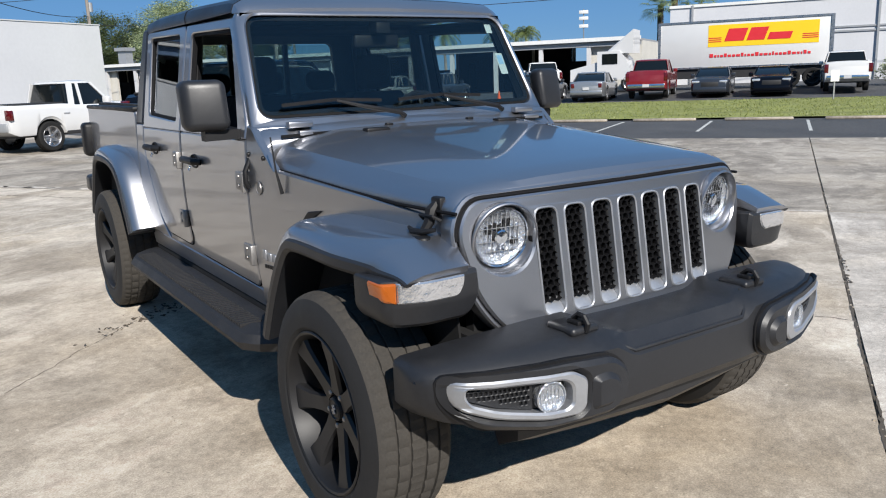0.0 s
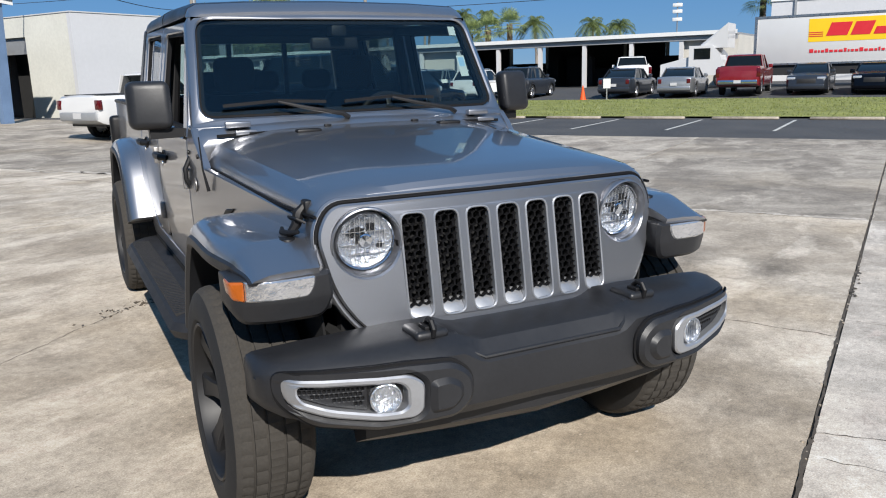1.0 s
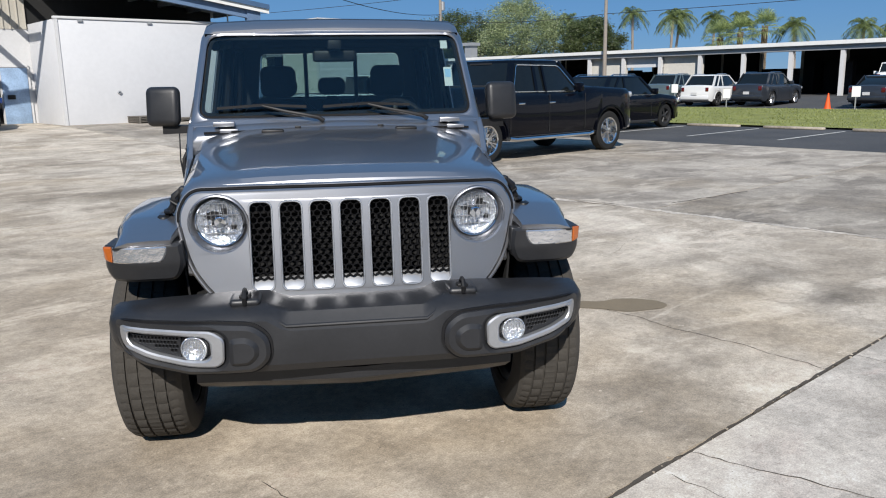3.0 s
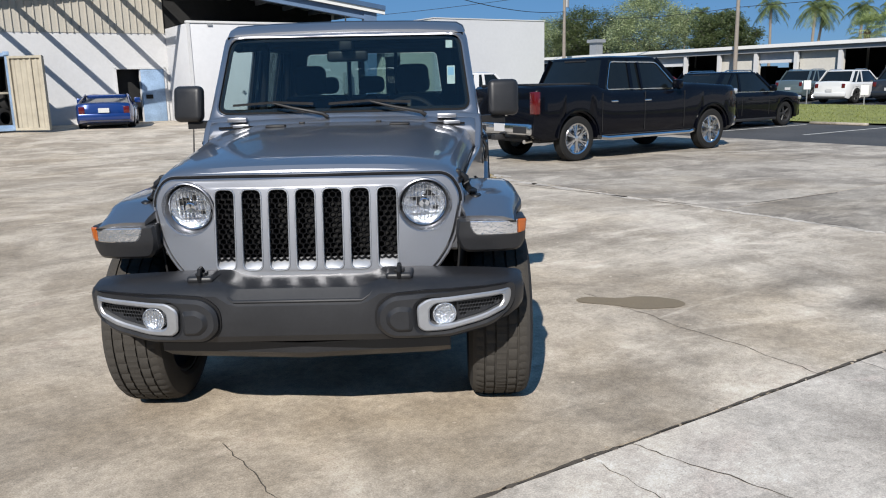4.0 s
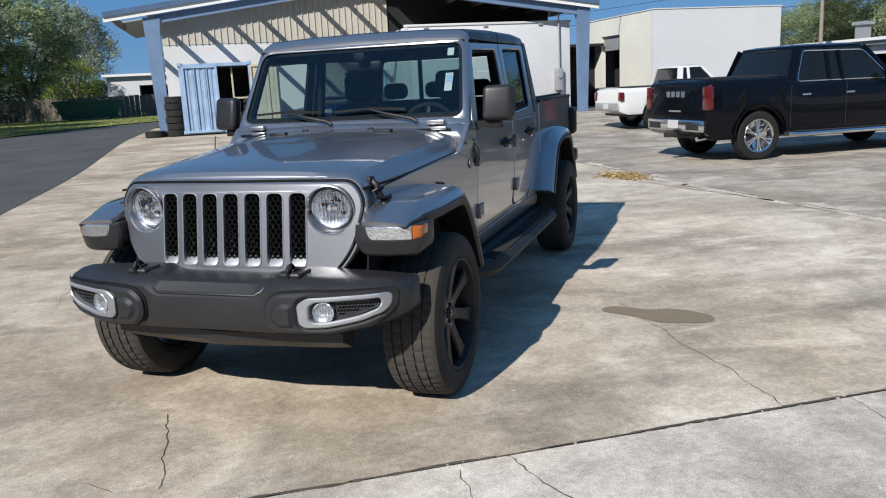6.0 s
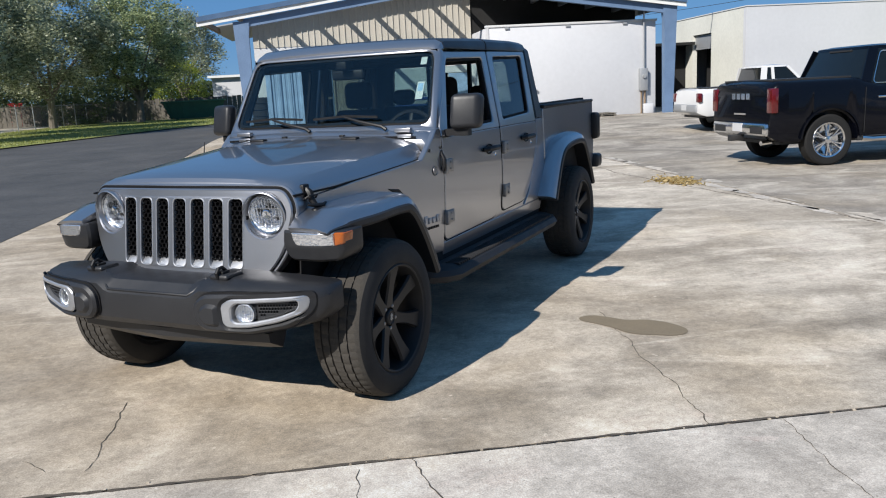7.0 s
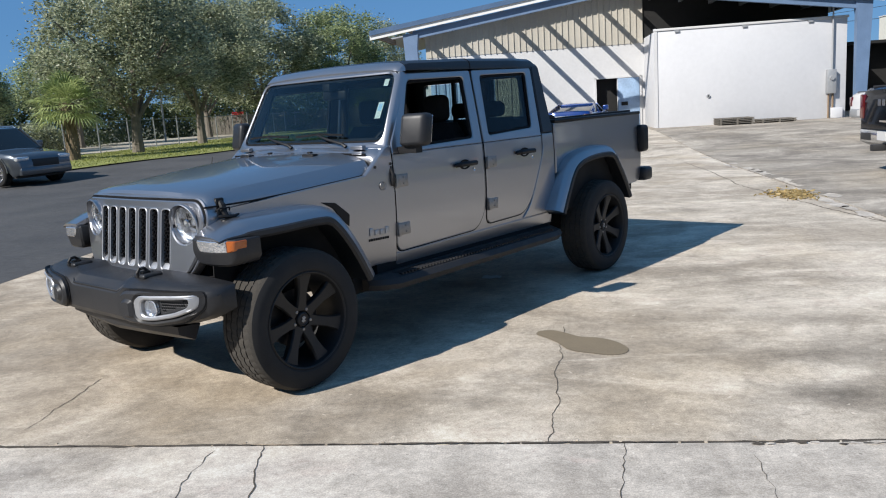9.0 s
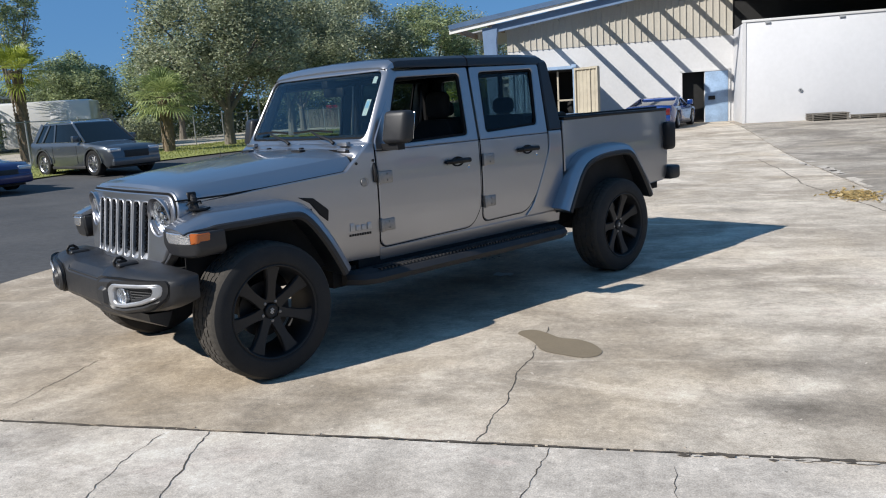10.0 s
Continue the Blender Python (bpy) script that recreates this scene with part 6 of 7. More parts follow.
# badges
for sgn in (1, -1):
    bd = bmesh.new()
    for i, (y, w, h) in enumerate(((0.700, 0.034, 0.052), (0.742, 0.034, 0.036), (0.784, 0.034, 0.036), (0.826, 0.034, 0.046))):
        x = side_x(y, 0.775)
        add(bd, box(x - 0.002, x + 0.008, y, y + w, 0.756, 0.756 + h, 0.004))
    part("name_badge", bd if sgn > 0 else mirror(bd), M_BRIGHT, jeep)
    b2 = bmesh.new()
    for i in range(9):
        y = 0.695 + 0.0185 * i
        x = side_x(y, 0.73)
        add(b2, box(x - 0.002, x + 0.004, y, y + 0.014, 0.722, 0.737))
    part("model_badge", b2 if sgn > 0 else mirror(b2), M_BLACK, jeep)
    r = lathe([(0.0, 0.030), (0.004, 0.029), (0.004, 0.024), (0.001, 0.022), (0.003, 0.012), (0.003, 0.001)], 24)
    r = add(bmesh.new(), r, pose(side_x(0.83, 1.06), 0.83, 1.065))
    part("round_badge", r if sgn > 0 else mirror(r), M_STEEL, jeep)
# bonnet catches
for sgn in (1, -1):
    c = box(0.630, 0.660, -0.315, -0.262, 1.066, 1.128, 0.008)
    add(c, tube([(0.655, -0.288, 1.110), (0.674, -0.288, 1.088), (0.684, -0.288, 1.052), (0.706, -0.285, 1.022)], [0.012, 0.020, 0.017, 0.013], 8))
    add(c, lathe([(0.0, 0.001), (0.0, 0.045), (0.010, 0.042), (0.014, 0.024), (0.012, 0.001)], 20, "z"), pose(0.722, -0.275, 1.004) @ Matrix.Diagonal((0.8, 1.35, 1, 1)))
    add(c, tube([(0.690, -0.330, 1.035), (0.712, -0.300, 1.028), (0.722, -0.250, 1.026), (0.712, -0.215, 1.032)], [0.006, 0.010, 0.010, 0.006], 8))
    add(c, tube([(0.665, -0.325, 1.060), (0.690, -0.318, 1.075), (0.700, -0.262, 1.075), (0.680, -0.250, 1.058)], 0.005, 6))
    part("bonnet_catch", c if sgn > 0 else mirror(c), M_BLACK, jeep, "black rubber bonnet catch")

# front bumper
def bump_ring(x, f, top, bot, back, ledge):
    """A section of the bumper: front face y, heights, back y and where the top ledge starts."""
    return [(x, back, bot + 0.06), (x, f + 0.09, bot), (x, f + 0.025, bot + 0.015), (x, f + 0.004, bot + 0.045), (x, f, bot + 0.10 + 0.2 * (ledge - bot - 0.16)), (x, f + 0.004, ledge - 0.014), (x, f + 0.018, ledge), (x, f + 0.055, top - 0.008), (x, f + 0.085, top), (x, back, top)]


BUMP = [(0.0, -0.742, 0.716, 0.482, -0.47, 0.664), (0.24, -0.742, 0.716, 0.482, -0.47, 0.664), (0.275, -0.742, 0.722, 0.482, -0.47, 0.674), (0.325, -0.736, 0.742, 0.480, -0.47, 0.704), (0.46, -0.722, 0.740, 0.478, -0.47, 0.706),
        (0.60, -0.694, 0.732, 0.484, -0.46, 0.706), (0.75, -0.645, 0.722, 0.506, -0.44, 0.702), (0.84, -0.602, 0.714, 0.530, -0.43, 0.696), (0.885, -0.566, 0.708, 0.552, -0.42, 0.690), (0.905, -0.535, 0.700, 0.568, -0.42, 0.682), (0.912, -0.515, 0.688, 0.580, -0.425, 0.668)]
rows = [(-r[0], *r[1:]) for r in BUMP[:0:-1]] + BUMP
part("bumper", loft([bump_ring(*r) for r in rows]), M_TRIM, jeep, "dark grey moulded plastic bumper", angle=30)


def bump_y(x):
    return lerp([(r[0], r[1]) for r in BUMP], abs(x))[0]


def on_bumper(loops, depth, chamfer, off, sgn=1):
    bm = plate(loops, depth, chamfer)
    bmesh.ops.triangulate(bm, faces=bm.faces[:])
    cut(bm, 0, [0.30, 0.345, 0.46, 0.53, 0.60, 0.68, 0.75, 0.80, 0.84, 0.87])
    return warp(bm, lambda a, b, c: (a, bump_y(a) - off * (1 - 0.8 * ss((a - 0.81) / 0.06)) - c * (1 - 0.5 * ss((a - 0.83) / 0.04)), b))


bez = rounded([(0.470, 0.640), (0.515, 0.668), (0.80, 0.677), (0.852, 0.678), (0.856, 0.636), (0.835, 0.598), (0.740, 0.562), (0.590, 0.536), (0.500, 0.536), (0.474, 0.556)], [0.02, 0.02, 0.02, 0.012, 0.02, 0.03, 0.05, 0.04, 0.02, 0.02])
bez_in = rounded([(0.520, 0.628), (0.545, 0.648), (0.79, 0.656), (0.816, 0.657), (0.818, 0.634), (0.805, 0.612), (0.730, 0.584), (0.600, 0.560), (0.540, 0.560), (0.520, 0.574)], [0.015, 0.015, 0.015, 0.01, 0.015, 0.02, 0.04, 0.03, 0.015, 0.015])
pod = rounded([(0.312, 0.560), (0.365, 0.512), (0.60, 0.505), (0.78, 0.535), (0.860, 0.597), (0.868, 0.682), (0.50, 0.688), (0.37, 0.682), (0.315, 0.638)], 0.03)
both("lamp_pod", on_bumper([pod, inset(bez, 0.004)], 0.05, 0.014, 0.036), M_TRIM, jeep, "raised grey plastic pod")
# black ring draws the shaded gap round the pod
both("pod_gap_shade", on_bumper([inset(pod, -0.009), inset(pod, 0.004)], 0.02, 0.0, 0.006), M_BLACK, jeep)
both("fog_bezel", on_bumper([bez, bez_in], 0.05, 0.006, 0.042), M_BRIGHT, jeep, "silver fog lamp surround")
both("fog_recess", on_bumper([inset(bez_in, -0.004)], 0.004, 0.0, 0.004), M_BLACK, jeep)
cells = []
for i in range(15):
    for j in range(7):
        cx, cz = 0.640 + 0.0128 * i + (0.0064 if j % 2 else 0), 0.575 + 0.0145 * j
        if 0.570 + 0.26 * max(0, cx - 0.62) < cz - 0.006 and cz + 0.008 < 0.648 + 0.05 * (cx - 0.62) and cx < 0.808:
            cells.append(rounded(rect(cx - 0.0048, cx + 0.0048, cz - 0.0055, cz + 0.0055), 0.002, 1))
both("fog_mesh", on_bumper([rounded([(0.628, 0.566), (0.730, 0.588), (0.803, 0.616), (0.815, 0.636), (0.814, 0.655), (0.628, 0.646)], 0.005)] + cells, 0.008, 0.0015, 0.014), M_TRIM, jeep)
for sgn in (1, -1):
    fm = pose(0.578 * sgn, bump_y(0.578) - 0.016, 0.600, 0, 0, 10 * sgn)
    f = part("fog_lamp", lathe([(0.02, 0.047), (-0.012, 0.047), (-0.014, 0.043), (-0.006, 0.041), (0.004, 0.030), (0.008, 0.001)], 28, "y"), M_REFL, jeep, "round fog lamp", fm, 12)
    fr = bmesh.new()
    for i in range(6):
        a = -0.030 + 0.012 * i
        add(fr, box(a - 0.0006, a + 0.0006, -0.004, 0.012, -math.sqrt(0.0015 - a * a) if a * a < 0.0015 else -0.01, math.sqrt(0.0015 - a * a) if a * a < 0.0015 else 0.01))
    part("lamp_ribs", fr, M_CHROME, f)
    l2 = part("lens", lathe([(-0.011, 0.044), (-0.019, 0.030), (-0.022, 0.001)], 28, "y"), M_LENS, f)
    l2.visible_shadow = False
    pad = box(0.345, 0.455, -0.675, -0.555, 0.728, 0.758, 0.014, 3)
    part("hook_pad", pad if sgn > 0 else mirror(pad), M_TRIM, jeep)
    hk = tube([(0.400, -0.672, 0.740), (0.400, -0.680, 0.765), (0.400, -0.665, 0.784), (0.400, -0.64, 0.786), (0.400, -0.62, 0.770), (0.400, -0.615, 0.750)], 0.009, 8)
    add(hk, box(0.380, 0.420, -0.660, -0.61, 0.752, 0.770, 0.004))
    part("tow_hook", hk if sgn > 0 else mirror(hk), M_BLACK, jeep, "black tow hook")
part("lower_bumper", loft([[(x, -0.66 + 0.10 * abs(x), 0.470), (x, -0.655 + 0.10 * abs(x), 0.425), (x, -0.62 + 0.10 * abs(x), 0.392 + 0.10 * max(0, abs(x) - 0.45)), (x, -0.50, 0.360 + 0.10 * max(0, abs(x) - 0.45)), (x, -0.46, 0.46)] for x in (-0.60, -0.52, -0.3, 0, 0.3, 0.52, 0.60)]), M_TRIM, jeep)
rib = [(-0.325, -0.664, 0.735), (-0.285, -0.712, 0.682), (-0.255, -0.728, 0.666), (0.255, -0.728, 0.666), (0.285, -0.712, 0.682), (0.325, -0.664, 0.735)]
part("bumper_rib", tube(rib, 0.007, 8), M_TRIM, jeep)
both("bumper_boss", on_bumper([rounded([(0.350, 0.575), (0.385, 0.540), (0.455, 0.538), (0.455, 0.640), (0.395, 0.646), (0.352, 0.620)], 0.02)], 0.03, 0.016, 0.052), M_TRIM, jeep)

# mirrors
for sgn in (1, -1):
    mr = box(0.845, 1.025, 1.045, 1.150, 1.300, 1.510, 0.035, 4)
    warp(mr, lambda x, y, z: (x, y + 0.25 * (x - 0.845) + (0.03 if z > 1.45 else 0) - 0.10, z))
    mo = part("door_mirror", mr if sgn > 0 else mirror(mr), M_TRIM, jeep, "square grey plastic door mirror")
    gm = box(0.862, 1.008, 1.150, 1.154, 1.322, 1.492, 0.0015)
    warp(gm, lambda x, y, z: (x, y + 0.25 * (x - 0.845) + (0.03 if z > 1.45 else 0) - 0.10, z))
    part("mirror_glass", gm if sgn > 0 else mirror(gm), M_CHROME, mo)
    arm = loft([[(x, 0.99 + w, 1.30 - h), (x, 1.09 - w, 1.30 - h), (x, 1.09 - w, 1.262 + 0.4 * h), (x, 0.99 + w, 1.262 + 0.4 * h)] for x, w, h in ((0.775, 0.0, 0.0), (0.86, 0.005, -0.004), (0.945, 0.02, -0.01))])
    part("mirror_arm", arm if sgn > 0 else mirror(arm), M_BLACK, mo)
both("door_strap", tube([(0.80, 0.912, 1.18), (0.828, 0.905, 1.13), (0.828, 0.902, 1.085), (0.815, 0.905, 1.06)], 0.011, 8), M_BLACK, jeep)

# steps
for sgn in (1, -1):
    st = loft([[(0.78, y, 0.505), (0.90 - t, y, 0.512), (0.962 - t, y, 0.495), (0.985 - t, y, 0.462), (0.965 - t, y, 0.425), (0.88 - t, y, 0.412), (0.78, y, 0.43)] for y, t in ((0.60, 0.14), (0.66, 0.05), (0.74, 0.0), (2.62, 0.0), (2.72, 0.04), (2.80, 0.14))])
    so = part("side_step", st if sgn > 0 else mirror(st), M_STEP, jeep, "wide dark grey side step")
    tr = bmesh.new()
    for i in range(58):
        y = 0.80 + 0.031 * i
        add(tr, box(0.850, 0.945, y, y + 0.013, 0.500, 0.5155))
    part("step_tread", tr if sgn > 0 else mirror(tr), M_STEP, so)

# wheels
prof = [(-0.128, 0.274), (-0.140, 0.292), (-0.145, 0.325), (-0.138, 0.362), (-0.128, 0.385), (-0.112, 0.398)]
tw = [(-0.112, 0.398), (-0.095, 0.4035), (-0.078, 0.405), (-0.077, 0.396), (-0.069, 0.396), (-0.068, 0.4055), (-0.032, 0.4065), (-0.031, 0.397), (-0.023, 0.397), (-0.022, 0.4065), (0.022, 0.4065), (0.023, 0.397), (0.031, 0.397), (0.032, 0.4065),
      (0.068, 0.4055), (0.069, 0.396), (0.077, 0.396), (0.078, 0.405), (0.095, 0.4035), (0.112, 0.398)]
tyre_bm = lathe(prof + [(x, r) for x, r in tw[1:-1]] + [(-x, r) for x, r in prof[::-1]], 168)
for v in tyre_bm.verts:
    r = math.hypot(v.co.y, v.co.z)
    k = round((math.atan2(v.co.z, v.co.y) % TAU) / TAU * 168)
    ax = abs(v.co.x)
    if r > 0.400 and ax > 0.079 and k % 3 == 0:
        v.co *= Vector((1, (r - 0.008) / r, (r - 0.008) / r))
    elif r > 0.400 and ax <= 0.069 and k % 4 == (1 if v.co.x > 0 else 3):
        v.co *= Vector((1, (r - 0.006) / r, (r - 0.006) / r))
    elif 0.39 < r < 0.400 and ax > 0.11 and k % 3 == 0:
        v.co.x *= 0.985
tyre_mesh = mesh_of(tyre_bm, "tyre", M_TYRE, 25)
tyre_mesh.materials.append(M_TREAD)
for p in tyre_mesh.polygons:
    if math.hypot(p.center.y, p.center.z) > 0.388 and abs(p.center.x) < 0.125:
        p.material_index = 1
rim_bm = lathe([(-0.12, 0.264), (-0.122, 0.274), (-0.10, 0.278), (0.105, 0.278), (0.134, 0.2785), (0.138, 0.274), (0.134, 0.267), (0.114, 0.260), (0.02, 0.246), (-0.10, 0.246), (-0.12, 0.264)], 64)
rim_mesh = mesh_of(rim_bm, "rim", M_RIM)
sp = loft([[(0.084 + d, r, -w), (0.095 + d, r, -w * 0.82), (0.095 + d, r, w * 0.82), (0.084 + d, r, w), (0.045 + d, r, w * 0.8), (0.045 + d, r, -w * 0.8)] for r, w, d in ((0.05, 0.040, -0.018), (0.10, 0.031, -0.012), (0.17, 0.031, 0.000), (0.225, 0.041, 0.012), (0.266, 0.054, 0.018))])
spoke_mesh = mesh_of(sp, "spoke", M_RIM, 30)
hub_mesh = mesh_of(lathe([(0.0, 0.085), (0.062, 0.080), (0.068, 0.074), (0.062, 0.046), (0.084, 0.040), (0.088, 0.034), (0.084, 0.030), (0.084, 0.001)], 36), "hub", M_RIM)
cap_bm = boxes((0.085, 0.089, -0.016, 0.016, -0.004, 0.004), (0.085, 0.089, -0.004, 0.004, -0.016, 0.016), (0.085, 0.089, 0.006, 0.014, 0.006, 0.014), (0.085, 0.089, -0.014, -0.006, -0.014, -0.006), bevel=0.001)
capm = mesh_of(cap_bm, "centre_mark", M_BRIGHT)
nut_mesh = mesh_of(lathe([(0.060, 0.011), (0.078, 0.0105), (0.082, 0.007), (0.082, 0.001)], 6), "wheel_nut", M_STEEL, 20)
disc_mesh = mesh_of(lathe([(-0.02, 0.06), (-0.02, 0.165), (0.0, 0.165), (0.0, 0.06)], 40), "brake_disc", M_RIM)
for i, (x, y, turn, spin) in enumerate(((0.826, 0.0, 0, 34), (-0.826, 0.0, 180, 33), (0.822, 3.487, 0, 25), (-0.822, 3.487, 180, 48))):
    w = new("wheel", rim_mesh)
    w["label"] = "seven-spoke satin black alloy wheel"
    w.parent = jeep
    w.matrix_basis = pose(x, y, 0.4045, 0, 0, turn) @ pose(0, 0, 0, spin)
    for nm, me in (("tyre", tyre_mesh), ("hub", hub_mesh), ("centre_mark", capm), ("brake_disc", disc_mesh)):
        o = new(nm, me)
        o.parent = w
    for k in range(7):
        o = new("spoke", spoke_mesh)
        o.parent = w
        o.matrix_basis = Matrix.Rotation(TAU * k / 7, 4, "X")
    for k in range(5):
        o = new("wheel_nut", nut_mesh)
        o.parent = w
        o.matrix_basis = Matrix.Rotation(TAU * (k + 0.3) / 5, 4, "X") @ pose(0, 0.060, 0)

# load bed
for sgn in (1, -1):
    b = plate([rounded([(2.885, 0.620), (4.42, 0.700), (4.445, 0.80), (4.445, 1.365), (2.885, 1.352)], [0.01, 0.04, 0.05, 0.02, 0.02])], 0.06, 0.008)
    bmesh.ops.triangulate(b, faces=b.faces[:])
    cut(b, 1, [0.75, 0.88, 1.0, 1.1, 1.2, 1.3])
    warp(b, lambda a, z, c: (side_x(2.0, min(z, 1.25)) + c - 0.004, a, z))
    part("bed_side", b if sgn > 0 else mirror(b), M_SILVER, jeep)
    rl = box(0.735, 0.812, 2.89, 4.44, 1.350, 1.378, 0.010)
    part("bed_rail", rl if sgn > 0 else mirror(rl), M_BLACK, jeep, "black rail cap")
    tl = box(0.735, 0.868, 4.37, 4.515, 0.985, 1.245, 0.035, 3)
    tlo = part("tail_lamp", tl if sgn > 0 else mirror(tl), M_BLACK, jeep, "square tail lamp in a dark housing")
    t2 = box(0.760, 0.842, 4.508, 4.526, 1.020, 1.210, 0.006)
    part("lens", t2 if sgn > 0 else mirror(t2), M_RED, tlo)
    be = box(0.52, 0.86, 4.43, 4.60, 0.700, 0.830, 0.03, 3)
    part("bumper_end", be if sgn > 0 else mirror(be), M_TRIM, jeep)
# dark filler painted as the shade between cab and bed
both("bed_gap_shade", box(0.70, 0.785, 2.858, 2.883, 0.62, 1.27), M_DARK, jeep)
part("bed_floor", boxes((-0.76, 0.76, 2.89, 4.42, 0.86, 0.90), (-0.75, 0.75, 2.885, 2.91, 0.64, 1.35)), M_BLACK, jeep)
part("tailgate", boxes((-0.735, 0.735, 4.395, 4.45, 0.80, 1.365), bevel=0.012), M_SILVER, jeep)
part("rear_bumper", boxes((-0.55, 0.55, 4.44, 4.58, 0.70, 0.81), bevel=0.03), M_TRIM, jeep)
part("rolled_cover", add(bmesh.new(), lathe([(-0.72, 0.001), (-0.72, 0.055), (0.72, 0.055), (0.72, 0.001)], 20), pose(0, 2.99, 1.36)), M_BLACK, jeep, "rolled black bed cover")
both("cover_rail", strip([(0.70, 2.95, 1.372), (0.70, 4.40, 1.380)], 0.05, 0.03), M_BLACK, jeep)

# underside
part("floor_pan", box(-0.74, 0.74, 0.56, 2.86, 0.40, 0.52), M_DARK, jeep)
part("chassis", boxes((-0.45, -0.37, -0.5, 4.5, 0.46, 0.58), (0.37, 0.45, -0.5, 4.5, 0.46, 0.58), (-0.70, 0.70, -0.07, 0.07, 0.35, 0.47), (-0.70, 0.70, 3.42, 3.56, 0.35, 0.47), (-0.3, 0.3, 0.3, 2.4, 0.40, 0.55), (-0.35, 0.35, 2.7, 3.3, 0.42, 0.6),
                      (-0.62, 0.62, -0.40, 0.85, 0.52, 0.70), (-0.72, 0.72, 2.7, 4.4, 0.62, 0.84)), M_DARK, jeep)
both("shock_absorber", tube([(0.52, 0.05, 0.38), (0.48, 0.12, 0.85)], 0.035, 10), M_STEEL, jeep)

# cabin
part("dashboard", loft([[(x, 0.905, 1.18), (x, 1.10, 1.02), (x, 1.28, 1.00), (x, 1.32, 1.10), (x, 1.25, 1.235), (x, 1.05, 1.275), (x, 0.905, 1.270)] for x in (-0.73, -0.4, 0, 0.4, 0.73)]), M_BLACK, jeep)
sw = bmesh.new()
ring_pts = [(0.185 * math.cos(TAU * k / 28), 0, 0.185 * math.sin(TAU * k / 28)) for k in range(29)]
add(sw, tube(ring_pts, 0.016, 8, False))
add(sw, box(-0.06, 0.06, -0.02, 0.03, -0.06, 0.05, 0.015))
for a in (0, 180, 270):
    add(sw, box(0.04, 0.18, -0.006, 0.012, -0.014, 0.014, 0.004), pose(0, 0, 0, 0, a, 0))
part("steering_wheel", sw, M_BLACK, jeep, "", pose(0.36, 1.345, 1.235, -22, 0, 0))
for x, y in ((0.36, 1.78), (-0.36, 1.78), (0.36, 2.52), (-0.36, 2.52), (0.0, 2.54)):
    k = 1.0 if y < 2 else 0.9
    w = 0.25 if x else 0.13
    s = part("seat", boxes((x - w, x + w, y - 0.42, y + 0.05, 0.70, 0.92), bevel=0.05), M_SEAT, jeep)
    bk = loft([[(x - ww, yy - 0.06, z), (x + ww, yy - 0.06, z), (x + ww + 0.01, yy, z), (x + ww, yy + 0.06, z), (x - ww, yy + 0.06, z), (x - ww - 0.01, yy, z)] for z, ww, yy in ((0.85, w, y + 0.02), (1.1, w + 0.01, y + 0.07), (1.32, w - 0.02, y + 0.12), (1.42, w - 0.10, y + 0.14))])
    part("seat_back", bk, M_SEAT, s)
    part("head_rest", box(x - 0.115 * k, x + 0.115 * k, y + 0.09, y + 0.19, 1.43, 1.43 + (0.20 if y < 2 else 0.13), 0.055, 4), M_SEAT, s)
for sgn in (1, -1):
    rb = tube([(0.66, 1.20, 1.73), (0.665, 1.95, 1.77), (0.66, 2.70, 1.77)], 0.030, 10)
    add(rb, tube([(0.66, 1.93, 1.76), (0.72, 1.93, 1.25), (0.74, 1.93, 0.7)], 0.034, 10))
    add(rb, tube([(0.66, 2.70, 1.77), (0.72, 2.76, 1.25)], 0.032, 10))
    part("roll_bar", rb if sgn > 0 else mirror(rb), M_BLACK, jeep)
part("cross_bar", tube([(-0.66, 1.95, 1.77), (0.66, 1.95, 1.77)], 0.03, 10), M_BLACK, jeep)
part("rear_mirror", box(-0.125, 0.125, 1.20, 1.235, 1.635, 1.705, 0.018, 3), M_BLACK, jeep)
part("mirror_mount", box(-0.04, 0.04, 1.13, 1.22, 1.70, 1.76, 0.012), M_BLACK, jeep)
for sgn in (1, -1):
    dc = boxes((0.735, 0.775, 0.95, 2.66, 0.66, 1.25), bevel=0.01)
    part("door_trim", dc if sgn > 0 else mirror(dc), M_BLACK, jeep)
part("aerial", tube([(-0.785, 0.62, 1.06), (-0.80, 0.63, 1.15), (-0.80, 0.66, 1.28)], [0.008, 0.004, 0.003], 6), M_BLACK, jeep)

# ---- trees, palms, fence, poles ----
M_BARK = mat("oak_bark", (0.16, 0.14, 0.115), 0.95, var=0.35, scale=5, bump=0.8, bscale=30, bdist=0.02)
M_PBARK = mat("palm_bark", (0.17, 0.13, 0.085), 0.95, var=0.35, scale=6, bump=0.8, bscale=25, bdist=0.02)
M_OAK = leafy("oak_leaves", (0.085, 0.105, 0.058), (0.47, 0.50, 0.33))
M_OAK2 = leafy("dark_leaves", (0.075, 0.105, 0.048), (0.44, 0.50, 0.26))
# darker greens put the deep shade under the crowns into the leaf colour
M_SHADE = leafy("shade_green_leaves", (0.035, 0.050, 0.018), (0.13, 0.165, 0.062))
M_PALM = leafy("palm_leaves", (0.15, 0.20, 0.07), (0.45, 0.51, 0.22))
M_COCO = leafy("coconut_fronds", (0.075, 0.105, 0.035), (0.25, 0.30, 0.11))
M_YELLOW = leafy("yellow_green_leaves", (0.14, 0.18, 0.02), (0.36, 0.40, 0.07))
M_BLADE = leafy("grass_blades", (0.14, 0.165, 0.04), (0.31, 0.33, 0.095))
